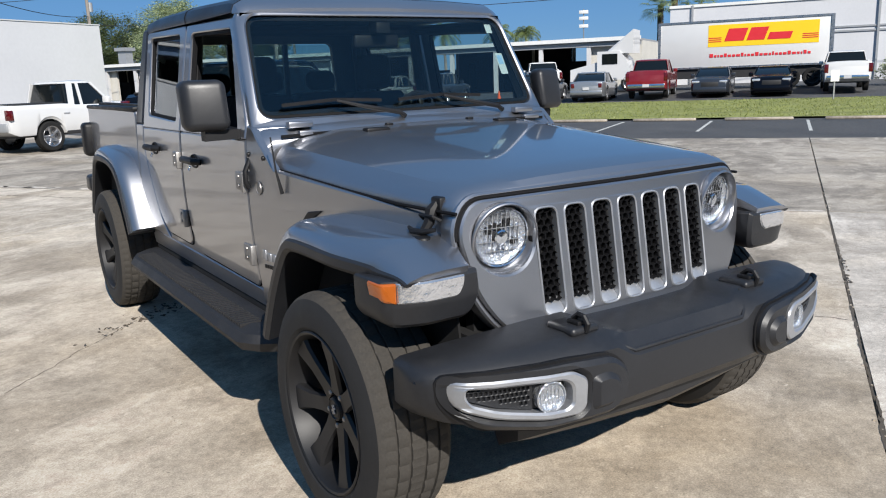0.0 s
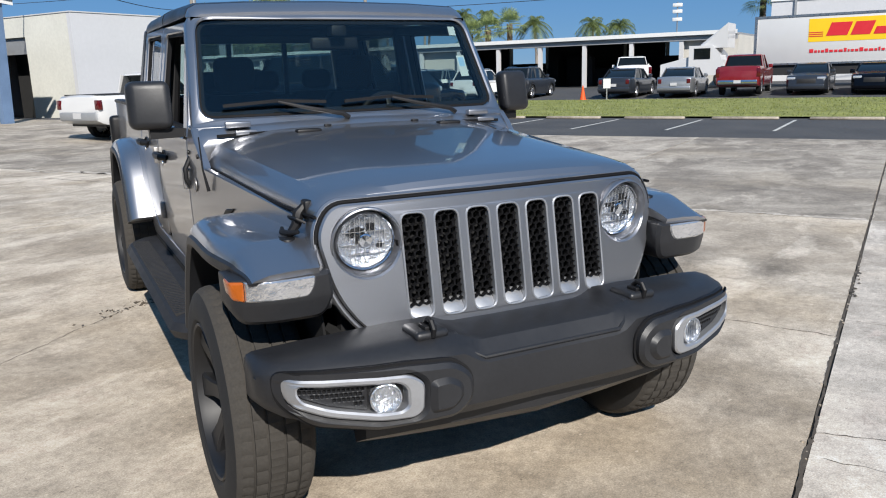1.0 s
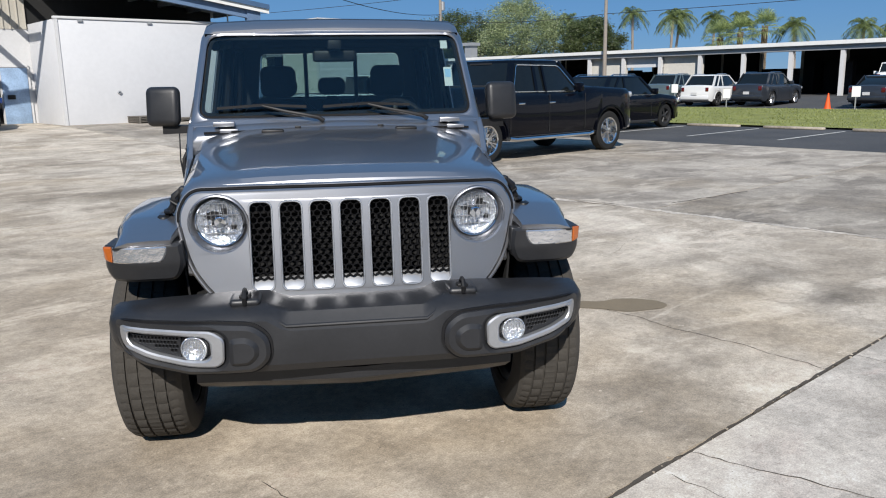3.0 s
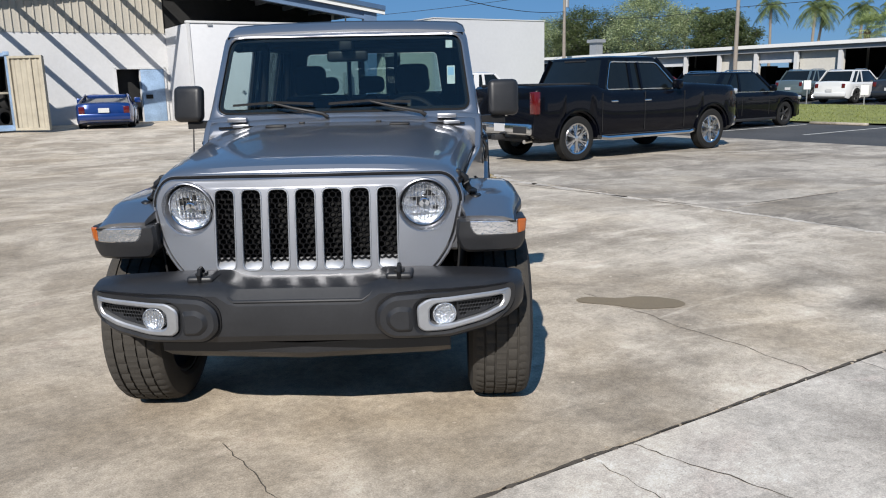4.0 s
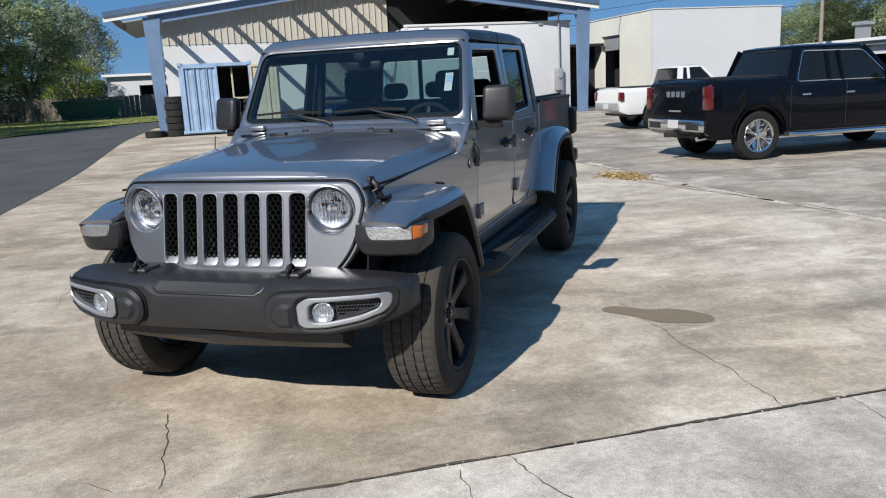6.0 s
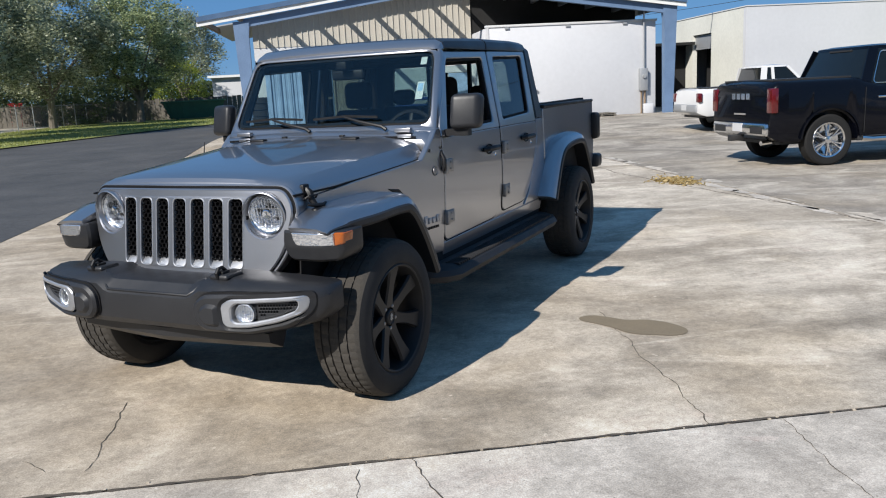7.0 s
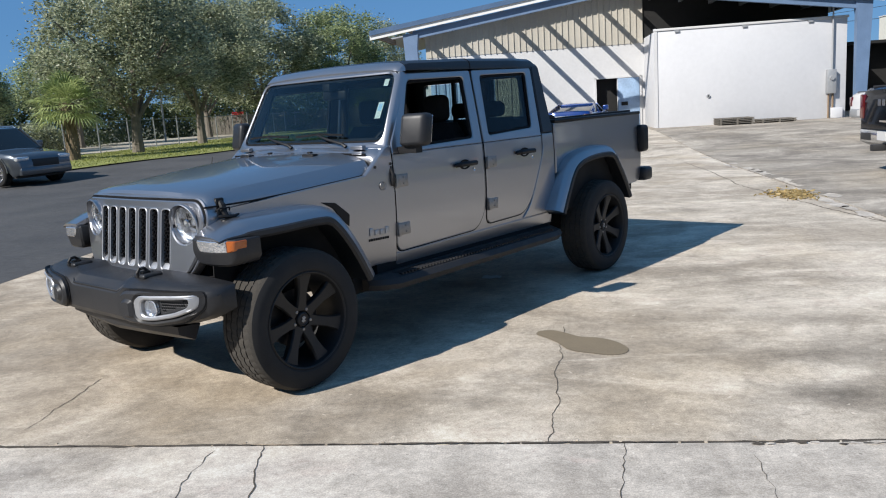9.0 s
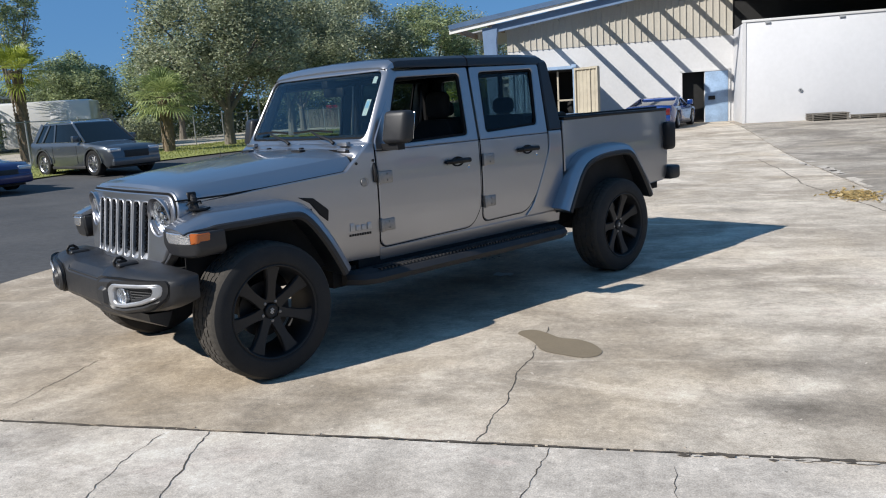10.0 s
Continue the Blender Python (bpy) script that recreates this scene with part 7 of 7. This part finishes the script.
M_STRAW = leafy("dry_straw", (0.30, 0.21, 0.08), (0.55, 0.42, 0.20))
M_WIRE = mat("galvanised_wire", (0.30, 0.31, 0.31), 0.5, 0.6)
M_POLE = mat("grey_pole_wood", (0.24, 0.21, 0.18), 0.9, var=0.2)
M_ORANGE = mat("orange_cone", (0.75, 0.09, 0.01), 0.6, var=0.06)
M_WIREB = mat("black_cable", (0.02, 0.02, 0.02), 0.7)


def quads_mesh(name, mat_, centres, sizes, rng, flat=0.0):
    """Many small leaves: one bent quad each, turned at random."""
    n = len(centres)
    d = rng.normal(size=(n, 3))
    d[:, 2] *= 1 - flat
    d /= np.linalg.norm(d, axis=1, keepdims=True)
    h = rng.normal(size=(n, 3))
    s = np.cross(d, h)
    s /= np.linalg.norm(s, axis=1, keepdims=True)
    a = d * sizes[:, None]
    b = s * sizes[:, None] * 0.42
    vs = np.stack([centres - a, centres + b, centres + a, centres - b], 1).reshape(-1, 3)
    me = bpy.data.meshes.new(name)
    me.from_pydata(vs.tolist(), [], np.arange(4 * n).reshape(-1, 4).tolist())
    me.materials.append(mat_)
    return me


def oak(name, label, m, height, radius, seed, leaves=9000, size=0.15, mat_=None, trunk_r=0.28, low=0.28):
    rng = np.random.default_rng(seed)
    tr = thing(name, label, "tree", m)
    bm = bmesh.new()
    fork = height * 0.19
    trunk_r *= 0.82
    lean = rng.normal(0, 0.12, 2)
    add(bm, tube([(0, 0, -0.1), (lean[0] * 0.3, lean[1] * 0.3, fork * 0.5), (lean[0], lean[1], fork)], [trunk_r * 1.35, trunk_r, trunk_r * 0.95], 10))
    tips = []
    nl = 6
    for i in range(nl):
        a = TAU * (i + rng.uniform(-0.3, 0.3)) / nl
        reach = radius * rng.uniform(0.55, 0.8)
        top = height * rng.uniform(0.55, 0.85)
        p0 = Vector((lean[0], lean[1], fork * rng.uniform(0.8, 1.0)))
        p1 = p0 + Vector((math.cos(a) * reach * 0.35, math.sin(a) * reach * 0.35, (top - fork) * 0.45))
        p2 = p0 + Vector((math.cos(a) * reach, math.sin(a) * reach, top - fork))
        add(bm, tube([p0, p1, p2], [trunk_r * 0.55, trunk_r * 0.35, trunk_r * 0.10], 7))
        for j in range(3):
            b = a + rng.uniform(-0.9, 0.9)
            q = p1 + Vector((math.cos(b) * reach * 0.6, math.sin(b) * reach * 0.6, (top - fork) * rng.uniform(0.05, 0.45)))
            add(bm, tube([p1, (p1 + q) / 2 + Vector((0, 0, 0.2)), q], [trunk_r * 0.25, trunk_r * 0.15, trunk_r * 0.05], 5))
            tips.append(q)
        tips.append(p2)
    part("trunk", bm, M_BARK, tr)
    zc, rz = height * (0.5 + low / 2), height * (0.5 - low / 2)
    clumps = []
    while len(clumps) < 150:
        p = rng.uniform(-1, 1, 3)
        rr = np.linalg.norm(p)
        if rr < 1 and rr > 0.45 + 0.25 * rng.random():
            w = 0.75 + 0.35 * noise.noise(Vector(p) * 1.7 + Vector((seed, 0, 0)))
            clumps.append((p[0] * radius * w, p[1] * radius * w, zc + p[2] * rz * (0.85 + 0.3 * w - 0.15)))
    clumps += [tuple(t) for t in tips]
    clumps = np.array(clumps)
    idx = rng.integers(0, len(clumps), leaves)
    spread = radius * 0.075
    cen = clumps[idx] + rng.normal(size=(leaves, 3)) * np.array([spread, spread, spread * 0.75])
    cen[:, 2] = np.maximum(cen[:, 2], height * low * 0.8)
    cr = new("crown", quads_mesh("crown", mat_ or M_OAK, cen, rng.uniform(0.55, 1.25, leaves) * size, rng, 0.6))
    cr.parent = tr
    return tr


def bush(name, label, m, rx, ry, rz, seed, leaves=2500, size=0.10, mat_=None):
    rng = np.random.default_rng(seed)
    p = rng.normal(size=(leaves, 3))
    p /= np.linalg.norm(p, axis=1, keepdims=True)
    lump = np.array([1 + 0.35 * noise.noise(Vector(q) * 2.2 + Vector((seed, 3, 0))) for q in p])
    p *= (rng.uniform(0.55, 1.0, leaves) ** 0.4 * lump)[:, None]
    cen = p * np.array([rx, ry, rz]) + np.array([0, 0, rz * 0.95])
    cen[:, 2] = np.maximum(cen[:, 2], 0.05)
    ob = new(name, quads_mesh(name, mat_ or M_OAK, cen, rng.uniform(0.6, 1.3, leaves) * size, rng, 0.2))
    ob.matrix_basis = m
    return tagged(ob, label, "shrub")


def fan_palm(name, label, m, height, seed, fronds=30, span=1.25, mat_=None):
    rng = np.random.default_rng(seed)
    tr = thing(name, label, "palm tree", m)
    bm = tube([(0, 0, -0.1), (0.03, 0.02, height * 0.5), (0.06, 0.03, height)], [0.24, 0.20, 0.22], 12)
    for k in range(int(height / 0.16)):
        for j in range(5):
            a = TAU * (j / 5 + 0.37 * k)
            z = 0.1 + 0.16 * k
            add(bm, box(-0.05, 0.05, 0, 0.05, 0, 0.22), pose(0.19 * math.cos(a), 0.19 * math.sin(a), z, -14, 0, math.degrees(a) - 90))
    part("trunk", bm, M_PBARK, tr)
    vs, fs = [], []
    for k in range(fronds):
        a = TAU * 0.618 * k
        el = math.radians(80 - 112 * (k / fronds) + rng.uniform(-8, 8))
        dirv = Vector((math.cos(a) * math.cos(el), math.sin(a) * math.cos(el), math.sin(el)))
        base = Vector((0.06, 0.03, height))
        ln = span * rng.uniform(0.75, 1.0)
        tip = base + dirv * ln * 0.55 + Vector((0, 0, -0.10 * ln))
        sidev = dirv.cross(Vector((0, 0, 1)))
        sidev = sidev.normalized() if sidev.length > 0.05 else Vector((1, 0, 0))
        upv = sidev.cross(dirv)
        i0 = len(vs)
        vs += [base + sidev * 0.02, base - sidev * 0.02, tip - sidev * 0.012, tip + sidev * 0.012]
        fs.append((i0, i0 + 1, i0 + 2, i0 + 3))
        for j in range(17):
            b = (j - 8) / 8 * 1.45
            dv = (dirv * math.cos(b) + sidev * math.sin(b) + upv * 0.15 * abs(math.sin(b)))
            l2 = ln * 0.70 * (1 - 0.25 * abs(b) / 1.45)
            mid_ = tip + dv * l2 * 0.6
            end = tip + dv * l2 + Vector((0, 0, -0.28 * l2 * rng.uniform(0.6, 1.3)))
            wv = dv.cross(upv)
            wv = wv.normalized() * 0.023 * (span / 1.2) if wv.length > 0.01 else sidev * 0.02
            i0 = len(vs)
            vs += [tip, mid_ - wv, end, mid_ + wv]
            fs.append((i0, i0 + 1, i0 + 2, i0 + 3))
    me = bpy.data.meshes.new("fronds")
    me.from_pydata([tuple(v) for v in vs], [], fs)
    me.materials.append(mat_ or M_PALM)
    cr = new("fronds", me)
    cr.parent = tr
    return tr


def feather_palm(name, label, m, height, seed, fronds=26, span=2.1, group=""):
    rng = np.random.default_rng(seed)
    tr = thing(name, label, "palm tree", m, group)
    lx, ly = rng.uniform(-0.5, 0.5, 2)
    part("trunk", tube([(0, 0, -0.1), (lx * 0.3, ly * 0.3, height * 0.5), (lx, ly, height)], [0.20, 0.14, 0.12], 8), M_POLE, tr)
    vs, fs = [], []
    for k in range(fronds):
        a = TAU * 0.618 * k
        el = math.radians(rng.uniform(-25, 65))
        d0 = Vector((math.cos(a), math.sin(a), 0))
        s0 = Vector((-math.sin(a), math.cos(a), 0))
        pts = []
        for i in range(9):
            t = i / 8
            pts.append(Vector((lx, ly, height)) + d0 * span * t * math.cos(el) * (1 - 0.1 * t) + Vector((0, 0, span * (t * math.sin(el) - 0.65 * t * t))))
        for i in range(8):
            for sg in (1, -1):
                for h in (0.0, 0.5):
                    p = pts[i].lerp(pts[i + 1], h)
                    q = p + s0 * sg * 0.55 * (1 - 0.6 * abs(i / 8 - 0.35)) + (pts[i + 1] - pts[i]) * 0.8 + Vector((0, 0, -0.28))
                    i0 = len(vs)
                    vs += [p, p + (pts[i + 1] - pts[i]) * 0.38, q]
                    fs.append((i0, i0 + 1, i0 + 2))
    me = bpy.data.meshes.new("fronds")
    me.from_pydata([tuple(v) for v in vs], [], fs)
    me.materials.append(M_COCO)
    cr = new("fronds", me)
    cr.parent = tr
    return tr


OAKL = "spreading live oak with dull green leaves and a grey trunk"
oak("oak_tree", OAKL, lot(-17.0, 31.0), 9.2, 5.0, 3, 56000, 0.092, low=0.22)
oak("oak_tree", OAKL, lot(-18.0, 40.5), 9.6, 5.0, 7, 54000, 0.097, low=0.20)
oak("oak_tree", OAKL, lot(-19.0, 54.0), 10.6, 5.6, 13, 42000, 0.118, low=0.20)
oak("oak_tree", OAKL, lot(-14.5, 60.0), 10.0, 5.0, 17, 32000, 0.125, M_OAK2, low=0.20)
oak("oak_tree", "low rounded tree behind the sandy track", lot(-33.0, 40.0), 6.2, 3.0, 19, 16000, 0.09, M_OAK2, 0.2)
oak("oak_tree", OAKL, lot(-31.0, 49.0), 8.0, 5.0, 23, 24000, 0.105, M_OAK2)
oak("oak_tree", OAKL, lot(-26.0, 60.0), 11.0, 6.5, 29, 26000, 0.12, M_OAK2)
oak("oak_tree", "dull green tree behind the sandy track", lot(-29.5, 36.2), 5.3, 3.0, 43, 20000, 0.085, M_OAK2, 0.2)
oak("pine_tree", "tall dark pine behind the fence", lot(-32.0, 34.0), 12.5, 2.6, 31, 16000, 0.09, M_OAK2, 0.2, 0.45)
oak("oak_tree", "rounded yellow-green tree behind the workshop", lot(-14.0, 76.0), 10.5, 5.0, 37, 22000, 0.12)
oak("oak_tree", "rounded dull green tree behind the workshop", lot(-2.0, 74.0), 9.0, 5.0, 41, 18000, 0.13, M_OAK2)
for i, (u, v, h, r_) in enumerate(((62.0, 56.0, 9.8, 6.0), (63.0, 66.0, 9.5, 5.5), (66.0, 76.0, 9.0, 6.0), (64.0, 48.5, 7.5, 4.0))):
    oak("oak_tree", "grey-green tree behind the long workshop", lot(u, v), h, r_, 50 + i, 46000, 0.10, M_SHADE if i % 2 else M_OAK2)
for i, (v, h) in enumerate(((54.0, 8.3), (50.2, 9.0), (46.3, 8.6), (44.2, 8.2), (40.6, 7.9), (38.9, 7.7), (31.0, 6.6), (26.0, 6.3), (23.5, 6.0), (58.5, 8.8), (62.0, 8.6))):
    feather_palm("coconut_palm", "slim coconut palm behind the long workshop", lot(72.0 + (i % 3) * 2, v), h - 0.6, 70 + i, group="palms behind the workshop")
for i, (u, v, h) in enumerate(((68.0, 34.4, 5.2), (69.0, 32.6, 5.6), (68.0, 36.4, 4.9), (73.0, 9.0, 7.6), (75.0, 10.5, 7.0), (74.0, 6.8, 6.8))):
    fan_palm("cabbage_palm", "bushy fan palm behind the roofs", lot(u, v), h, 90 + i, 26, 2.0)
fan_palm("cabbage_palm", "short fan palm with a rough trunk by the fence", lot(-17.3, 26.2), 2.35, 101, 56, 1.6)
fan_palm("cabbage_palm", "taller fan palm with a rough trunk by the fence", lot(-22.6, 23.8), 3.8, 103, 38, 1.45, M_YELLOW)
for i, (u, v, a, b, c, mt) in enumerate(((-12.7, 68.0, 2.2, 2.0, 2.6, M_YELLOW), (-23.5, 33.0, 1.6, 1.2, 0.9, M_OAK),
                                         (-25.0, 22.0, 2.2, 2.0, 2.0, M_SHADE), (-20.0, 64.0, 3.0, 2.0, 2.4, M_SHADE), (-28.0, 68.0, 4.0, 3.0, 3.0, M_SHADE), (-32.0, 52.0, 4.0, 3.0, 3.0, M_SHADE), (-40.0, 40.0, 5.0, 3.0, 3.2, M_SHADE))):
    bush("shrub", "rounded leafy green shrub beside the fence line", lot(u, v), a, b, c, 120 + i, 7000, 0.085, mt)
bush("hedge", "clipped green hedge beside the warehouse", lot(44.5, -7.5), 1.0, 2.6, 0.9, 140, 3000, 0.10, M_OAK)

rng_t = np.random.default_rng(9)
n_t = 60000
along = rng_t.uniform(0, 150, n_t)
top_ = 4.2 + 1.5 * np.array([noise.noise(Vector((a * 0.16, 0.3, 0))) for a in along]) + 0.8 * np.array([noise.noise(Vector((a * 0.6, 4.3, 0))) for a in along])
cen_t = np.stack([-75 + along * 0.42 + rng_t.normal(0, 0.8, n_t), 8 + along * 0.62 + rng_t.normal(0, 0.8, n_t), rng_t.uniform(0, 1, n_t) ** 0.8 * top_], 1)
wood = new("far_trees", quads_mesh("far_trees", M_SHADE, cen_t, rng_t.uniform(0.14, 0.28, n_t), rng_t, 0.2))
wood.matrix_basis = LOT
tagged(wood, "uneven band of distant green trees behind the sandy track", "trees", kind="stuff")
# unseen tree row added behind the camera to darken reflections in the paint
n_s = 26000
ang = rng_t.uniform(radians(-168), radians(-12), n_s)
top_s = 7.0 + 2.2 * np.array([noise.noise(Vector((a * 7.0, 1.3, 0))) for a in ang]) + 0.9 * np.array([noise.noise(Vector((a * 26.0, 7.3, 0))) for a in ang])
dist_s = 38 + rng_t.normal(0, 1.2, n_s)
cen_s = np.stack([np.cos(ang) * dist_s, np.sin(ang) * dist_s, rng_t.uniform(0, 1, n_s) ** 0.8 * top_s], 1)
belt = new("unseen_trees", quads_mesh("unseen_trees", M_SHADE, cen_s, rng_t.uniform(0.25, 0.5, n_s), rng_t, 0.2))
tagged(belt, "uneven row of dark green trees added unseen behind the camera", "trees", kind="stuff")
booth = thing("red_booth", "bright red booth behind the wire fence", "booth", lot(-28.0, 72.0, 0, 20))
part("wall", boxes((-0.55, 0.55, -0.5, 0.5, 0, 2.0), bevel=0.02), M_REDP, booth)
part("roof", box(-0.6, 0.6, -0.55, 0.55, 2.0, 2.08, 0.02), M_REDP, booth)

# wire fence
fn = thing("wire_fence", "rusty chain-link fence with steel posts along the track", "fence", LOT)
for k in range(22):
    v = 12.0 + 2.9 * k
    part("post", tube([(-19.7, v, rise(-19.7, v) - 0.1), (-19.7, v, rise(-19.7, v) + 1.75)], 0.035, 8), M_WIRE, fn)
part("top_rail", tube([(-19.7, 12.0, 1.92), (-19.7, 73.0, 1.92)], 0.022, 6), M_WIRE, fn)
net = bmesh.new()
for k in range(400):
    v = 12.0 + 0.15 * k
    for sg in (1, -1):
        a, b = (v, 0.22), (v + 1.6 * sg, 1.90)
        vs = [net.verts.new((-19.7, y + o, z)) for y, z, o in ((a[0], a[1], 0), (a[0], a[1], 0.006), (b[0], b[1], 0.006), (b[0], b[1], 0))]
        net.faces.new(vs)
part("wire_mesh", net, M_WIRE, fn)
wf = thing("board_fence", "brown weathered board fence at the back of the grass", "fence", lot(-17.0, 66.0))
for k in range(60):
    part("board", box(-12 + 0.4 * k, -12 + 0.4 * k + 0.37, -0.02, 0.02, 0.0, 1.75 + 0.05 * math.sin(k * 2.3)), M_BOARD, wf)
rv = thing("box_trailer", "white box trailer parked behind the wire fence", "trailer", lot(-23.2, 26.3, 0, 25))
part("body", box(-1.9, 1.9, -1.0, 1.0, 0.55, 2.55, 0.12), P_WHITE, rv)
part("door", box(0.2, 0.9, -1.03, -0.99, 0.65, 2.1, 0.01), M_PANEL, rv)
for x in (-0.5, 0.3):
    for y in (-0.9, 0.9):
        w_ = new("wheel", c_rims["five"])
        w_.parent = rv
        w_.matrix_basis = pose(x, y, 0.33, 0, 0, 90 if y > 0 else -90)
        t_ = new("tyre", c_tyre)
        t_.parent = w_

# poles and cables
def pole(u, v, h, seed):
    p = thing("utility_pole", "grey wooden utility pole with a cross arm and cables", "utility pole", lot(u, v), "utility poles")
    part("mast", tube([(0, 0, -0.2), (0, 0, h)], [0.17, 0.11], 10), M_POLE, p)
    part("cross_arm", box(-0.06, 0.06, -1.0, 1.0, h - 0.7, h - 0.58), M_POLE, p)
    part("transformer", add(bmesh.new(), lathe([(0, 0.001), (0, 0.22), (0.7, 0.22), (0.75, 0.001)], 14, "z"), pose(0.32, 0.1, h - 2.2)), M_GREY, p)


pole(49.0, 35.3, 9.5, 1)
pole(45.0, 49.8, 9.5, 2)


def cable(a, b, sag, r_=0.016):
    pts = []
    for i in range(19):
        t = i / 18
        pts.append((a[0] + (b[0] - a[0]) * t, a[1] + (b[1] - a[1]) * t, a[2] + (b[2] - a[2]) * t - sag * 4 * t * (1 - t)))
    return tube(pts, r_, 5)


cb = thing("overhead_cables", "black overhead power cables between the poles", "cable", LOT)
for a, b, s_ in (((49.0, 35.3, 6.4), (53.0, -25.0, 7.4), 0.5), ((49.0, 35.3, 8.6), (54.0, -25.0, 9.2), 0.5), ((49.0, 35.3, 8.9), (45.0, 49.8, 8.9), 0.3), ((49.0, 35.3, 6.4), (45.0, 49.8, 6.6), 0.3), ((45.0, 49.8, 8.8), (30.0, 95.0, 9.0), 0.5),
                 ((45.0, 49.8, 7.2), (12.2, 24.8, 6.15), 0.7), ((49.0, 35.3, 8.9), (52.0, -25.0, 8.8), 0.6), ((45.0, 49.8, 6.4), (18.0, 80.0, 7.4), 0.5)):
    part("cable", cable(a, b, s_, 0.022), M_WIREB, cb)
ant = thing("roof_aerial", "small white aerial cluster on the workshop roof", "aerial", LOT)
part("mast", tube([(51.0, 12.0, 3.5), (51.0, 12.0, 5.6)], 0.04, 6), M_WIRE, ant)
for z in (4.4, 4.9, 5.3):
    part("dish", box(50.9, 51.1, 11.7, 12.3, z, z + 0.22, 0.03), M_ROOFW, ant)
mast = thing("lamp_mast", "thin lighting mast behind the oak trees", "mast", lot(-26.0, 52.0))
part("pole", tube([(0, 0, 0), (0, 0, 14.5)], 0.07, 6), M_GREY, mast)
part("fitting", box(-0.5, 0.5, -0.2, 0.2, 14.3, 14.5, 0.02), M_GREY, mast)

# cone, signs
cn = thing("traffic_cone", "orange traffic cone at the edge of the grass", "traffic cone", lot(35.4, 12.6))
part("base", box(-0.19, 0.19, -0.19, 0.19, 0, 0.04, 0.01), M_ORANGE, cn)
part("cone", lathe([(0.04, 0.15), (0.72, 0.03), (0.74, 0.001)], 20, "z"), M_ORANGE, cn)
for i, (u, v, h) in enumerate(((35.1, 17.4, 0.95), (34.6, 11.1, 1.05), (36.0, 20.9, 1.2), (33.2, -2.5, 1.2))):
    sg = thing("small_sign", "small pale sign board on a post in the grass", "sign", lot(u, v, 0, 20), "small signs")
    part("post", box(-0.025, 0.025, -0.025, 0.025, -0.1, h), M_WIRE, sg)
    part("board", box(-0.05, -0.03, -0.17, 0.17, h - 0.45, h), M_ROOFW, sg)

# grass blades and straw
rng_g = np.random.default_rng(77)
def blades(name, label, us_, vs_, n, h, mat_):
    u = rng_g.uniform(us_[0], us_[1], n)
    v = rng_g.uniform(vs_[0], vs_[1], n)
    if us_[0] < 0:
        ok = np.array([a < verge(b) - 0.1 for a, b in zip(u, v)])
        u, v = u[ok], v[ok]
        n = len(u)
    z = np.array([rise(a, b) for a, b in zip(u, v)]) + 0.05
    hh = rng_g.uniform(0.4, 1.2, n) * h
    a = rng_g.uniform(0, TAU, n)
    w = hh * 0.35
    base = np.stack([u, v, z - 0.01], 1)
    sx = np.stack([np.cos(a) * w, np.sin(a) * w, np.zeros(n)], 1)
    tip = base + np.stack([rng_g.normal(0, 0.4, n) * hh, rng_g.normal(0, 0.4, n) * hh, hh], 1)
    vs3 = np.stack([base - sx, base + sx, tip], 1).reshape(-1, 3)
    me = bpy.data.meshes.new(name)
    me.from_pydata(vs3.tolist(), [], np.arange(3 * n).reshape(-1, 3).tolist())
    me.materials.append(mat_)
    ob = new(name, me)
    ob.matrix_basis = LOT
    return tagged(ob, label, "grass", kind="stuff")


blades("grass_tufts", "short bright green grass blades on the strip", (21.7, 35.0), (-20, 40), 40000, 0.055, M_BLADE)
blades("shade_grass", "short patchy grass blades under the oaks", (-20.5, -4.0), (16, 60), 40000, 0.06, M_BLADE)
n = 700
cen = np.stack([5.62 + rng_g.normal(0, 0.13, n), 6.95 + rng_g.normal(0, 0.25, n), 0.006 + np.abs(rng_g.normal(0, 0.012, n))], 1)
so = new("straw_tuft", quads_mesh("straw_tuft", M_STRAW, cen, rng_g.uniform(0.015, 0.05, n), rng_g, 0.9))
so.matrix_basis = LOT
tagged(so, "small tuft of dry yellow straw in a broken joint", "straw", kind="stuff")

# leaf litter and a small pale patch under and beside the pickup
n = 130
cen = np.stack([1.0 + rng_g.normal(0, 0.26, n), 2.98 + rng_g.normal(0, 0.055, n), 0.004 + np.abs(rng_g.normal(0, 0.003, n))], 1)
lf = new("leaf_litter", quads_mesh("leaf_litter", M_DIRT, cen, rng_g.uniform(0.006, 0.022, n), rng_g, 0.97))
lf.matrix_basis = LOT
tagged(lf, "scatter of dark dry leaf crumbs on the concrete", "litter", kind="stuff")
# small pale patch, a thin uneven sheet just above the slab
bm = bmesh.new()
grid = [[bm.verts.new((0.085 * (i - 3) / 3, 0.05 * (k - 2) / 2 + 0.012 * math.sin(i * 1.7), 0.006 + 0.012 * abs(noise.noise(Vector((i * 0.7, k * 0.9, 2.0)))))) for k in range(5)] for i in range(7)]
for a, b in zip(grid, grid[1:]):
    for k in range(4):
        bm.faces.new((a[k], b[k], b[k + 1], a[k + 1]))
bm = add(bmesh.new(), bm)
ext = bmesh.ops.extrude_face_region(bm, geom=bm.faces[:])
for e in ext["geom"]:
    if isinstance(e, bmesh.types.BMVert):
        e.co.z -= 0.002
single("pale_patch", bm, M_STICK, "small pale uneven patch on the concrete beneath the pickup", "paper", pose(0.16, 2.77, 0.0, 0, 0, 25))
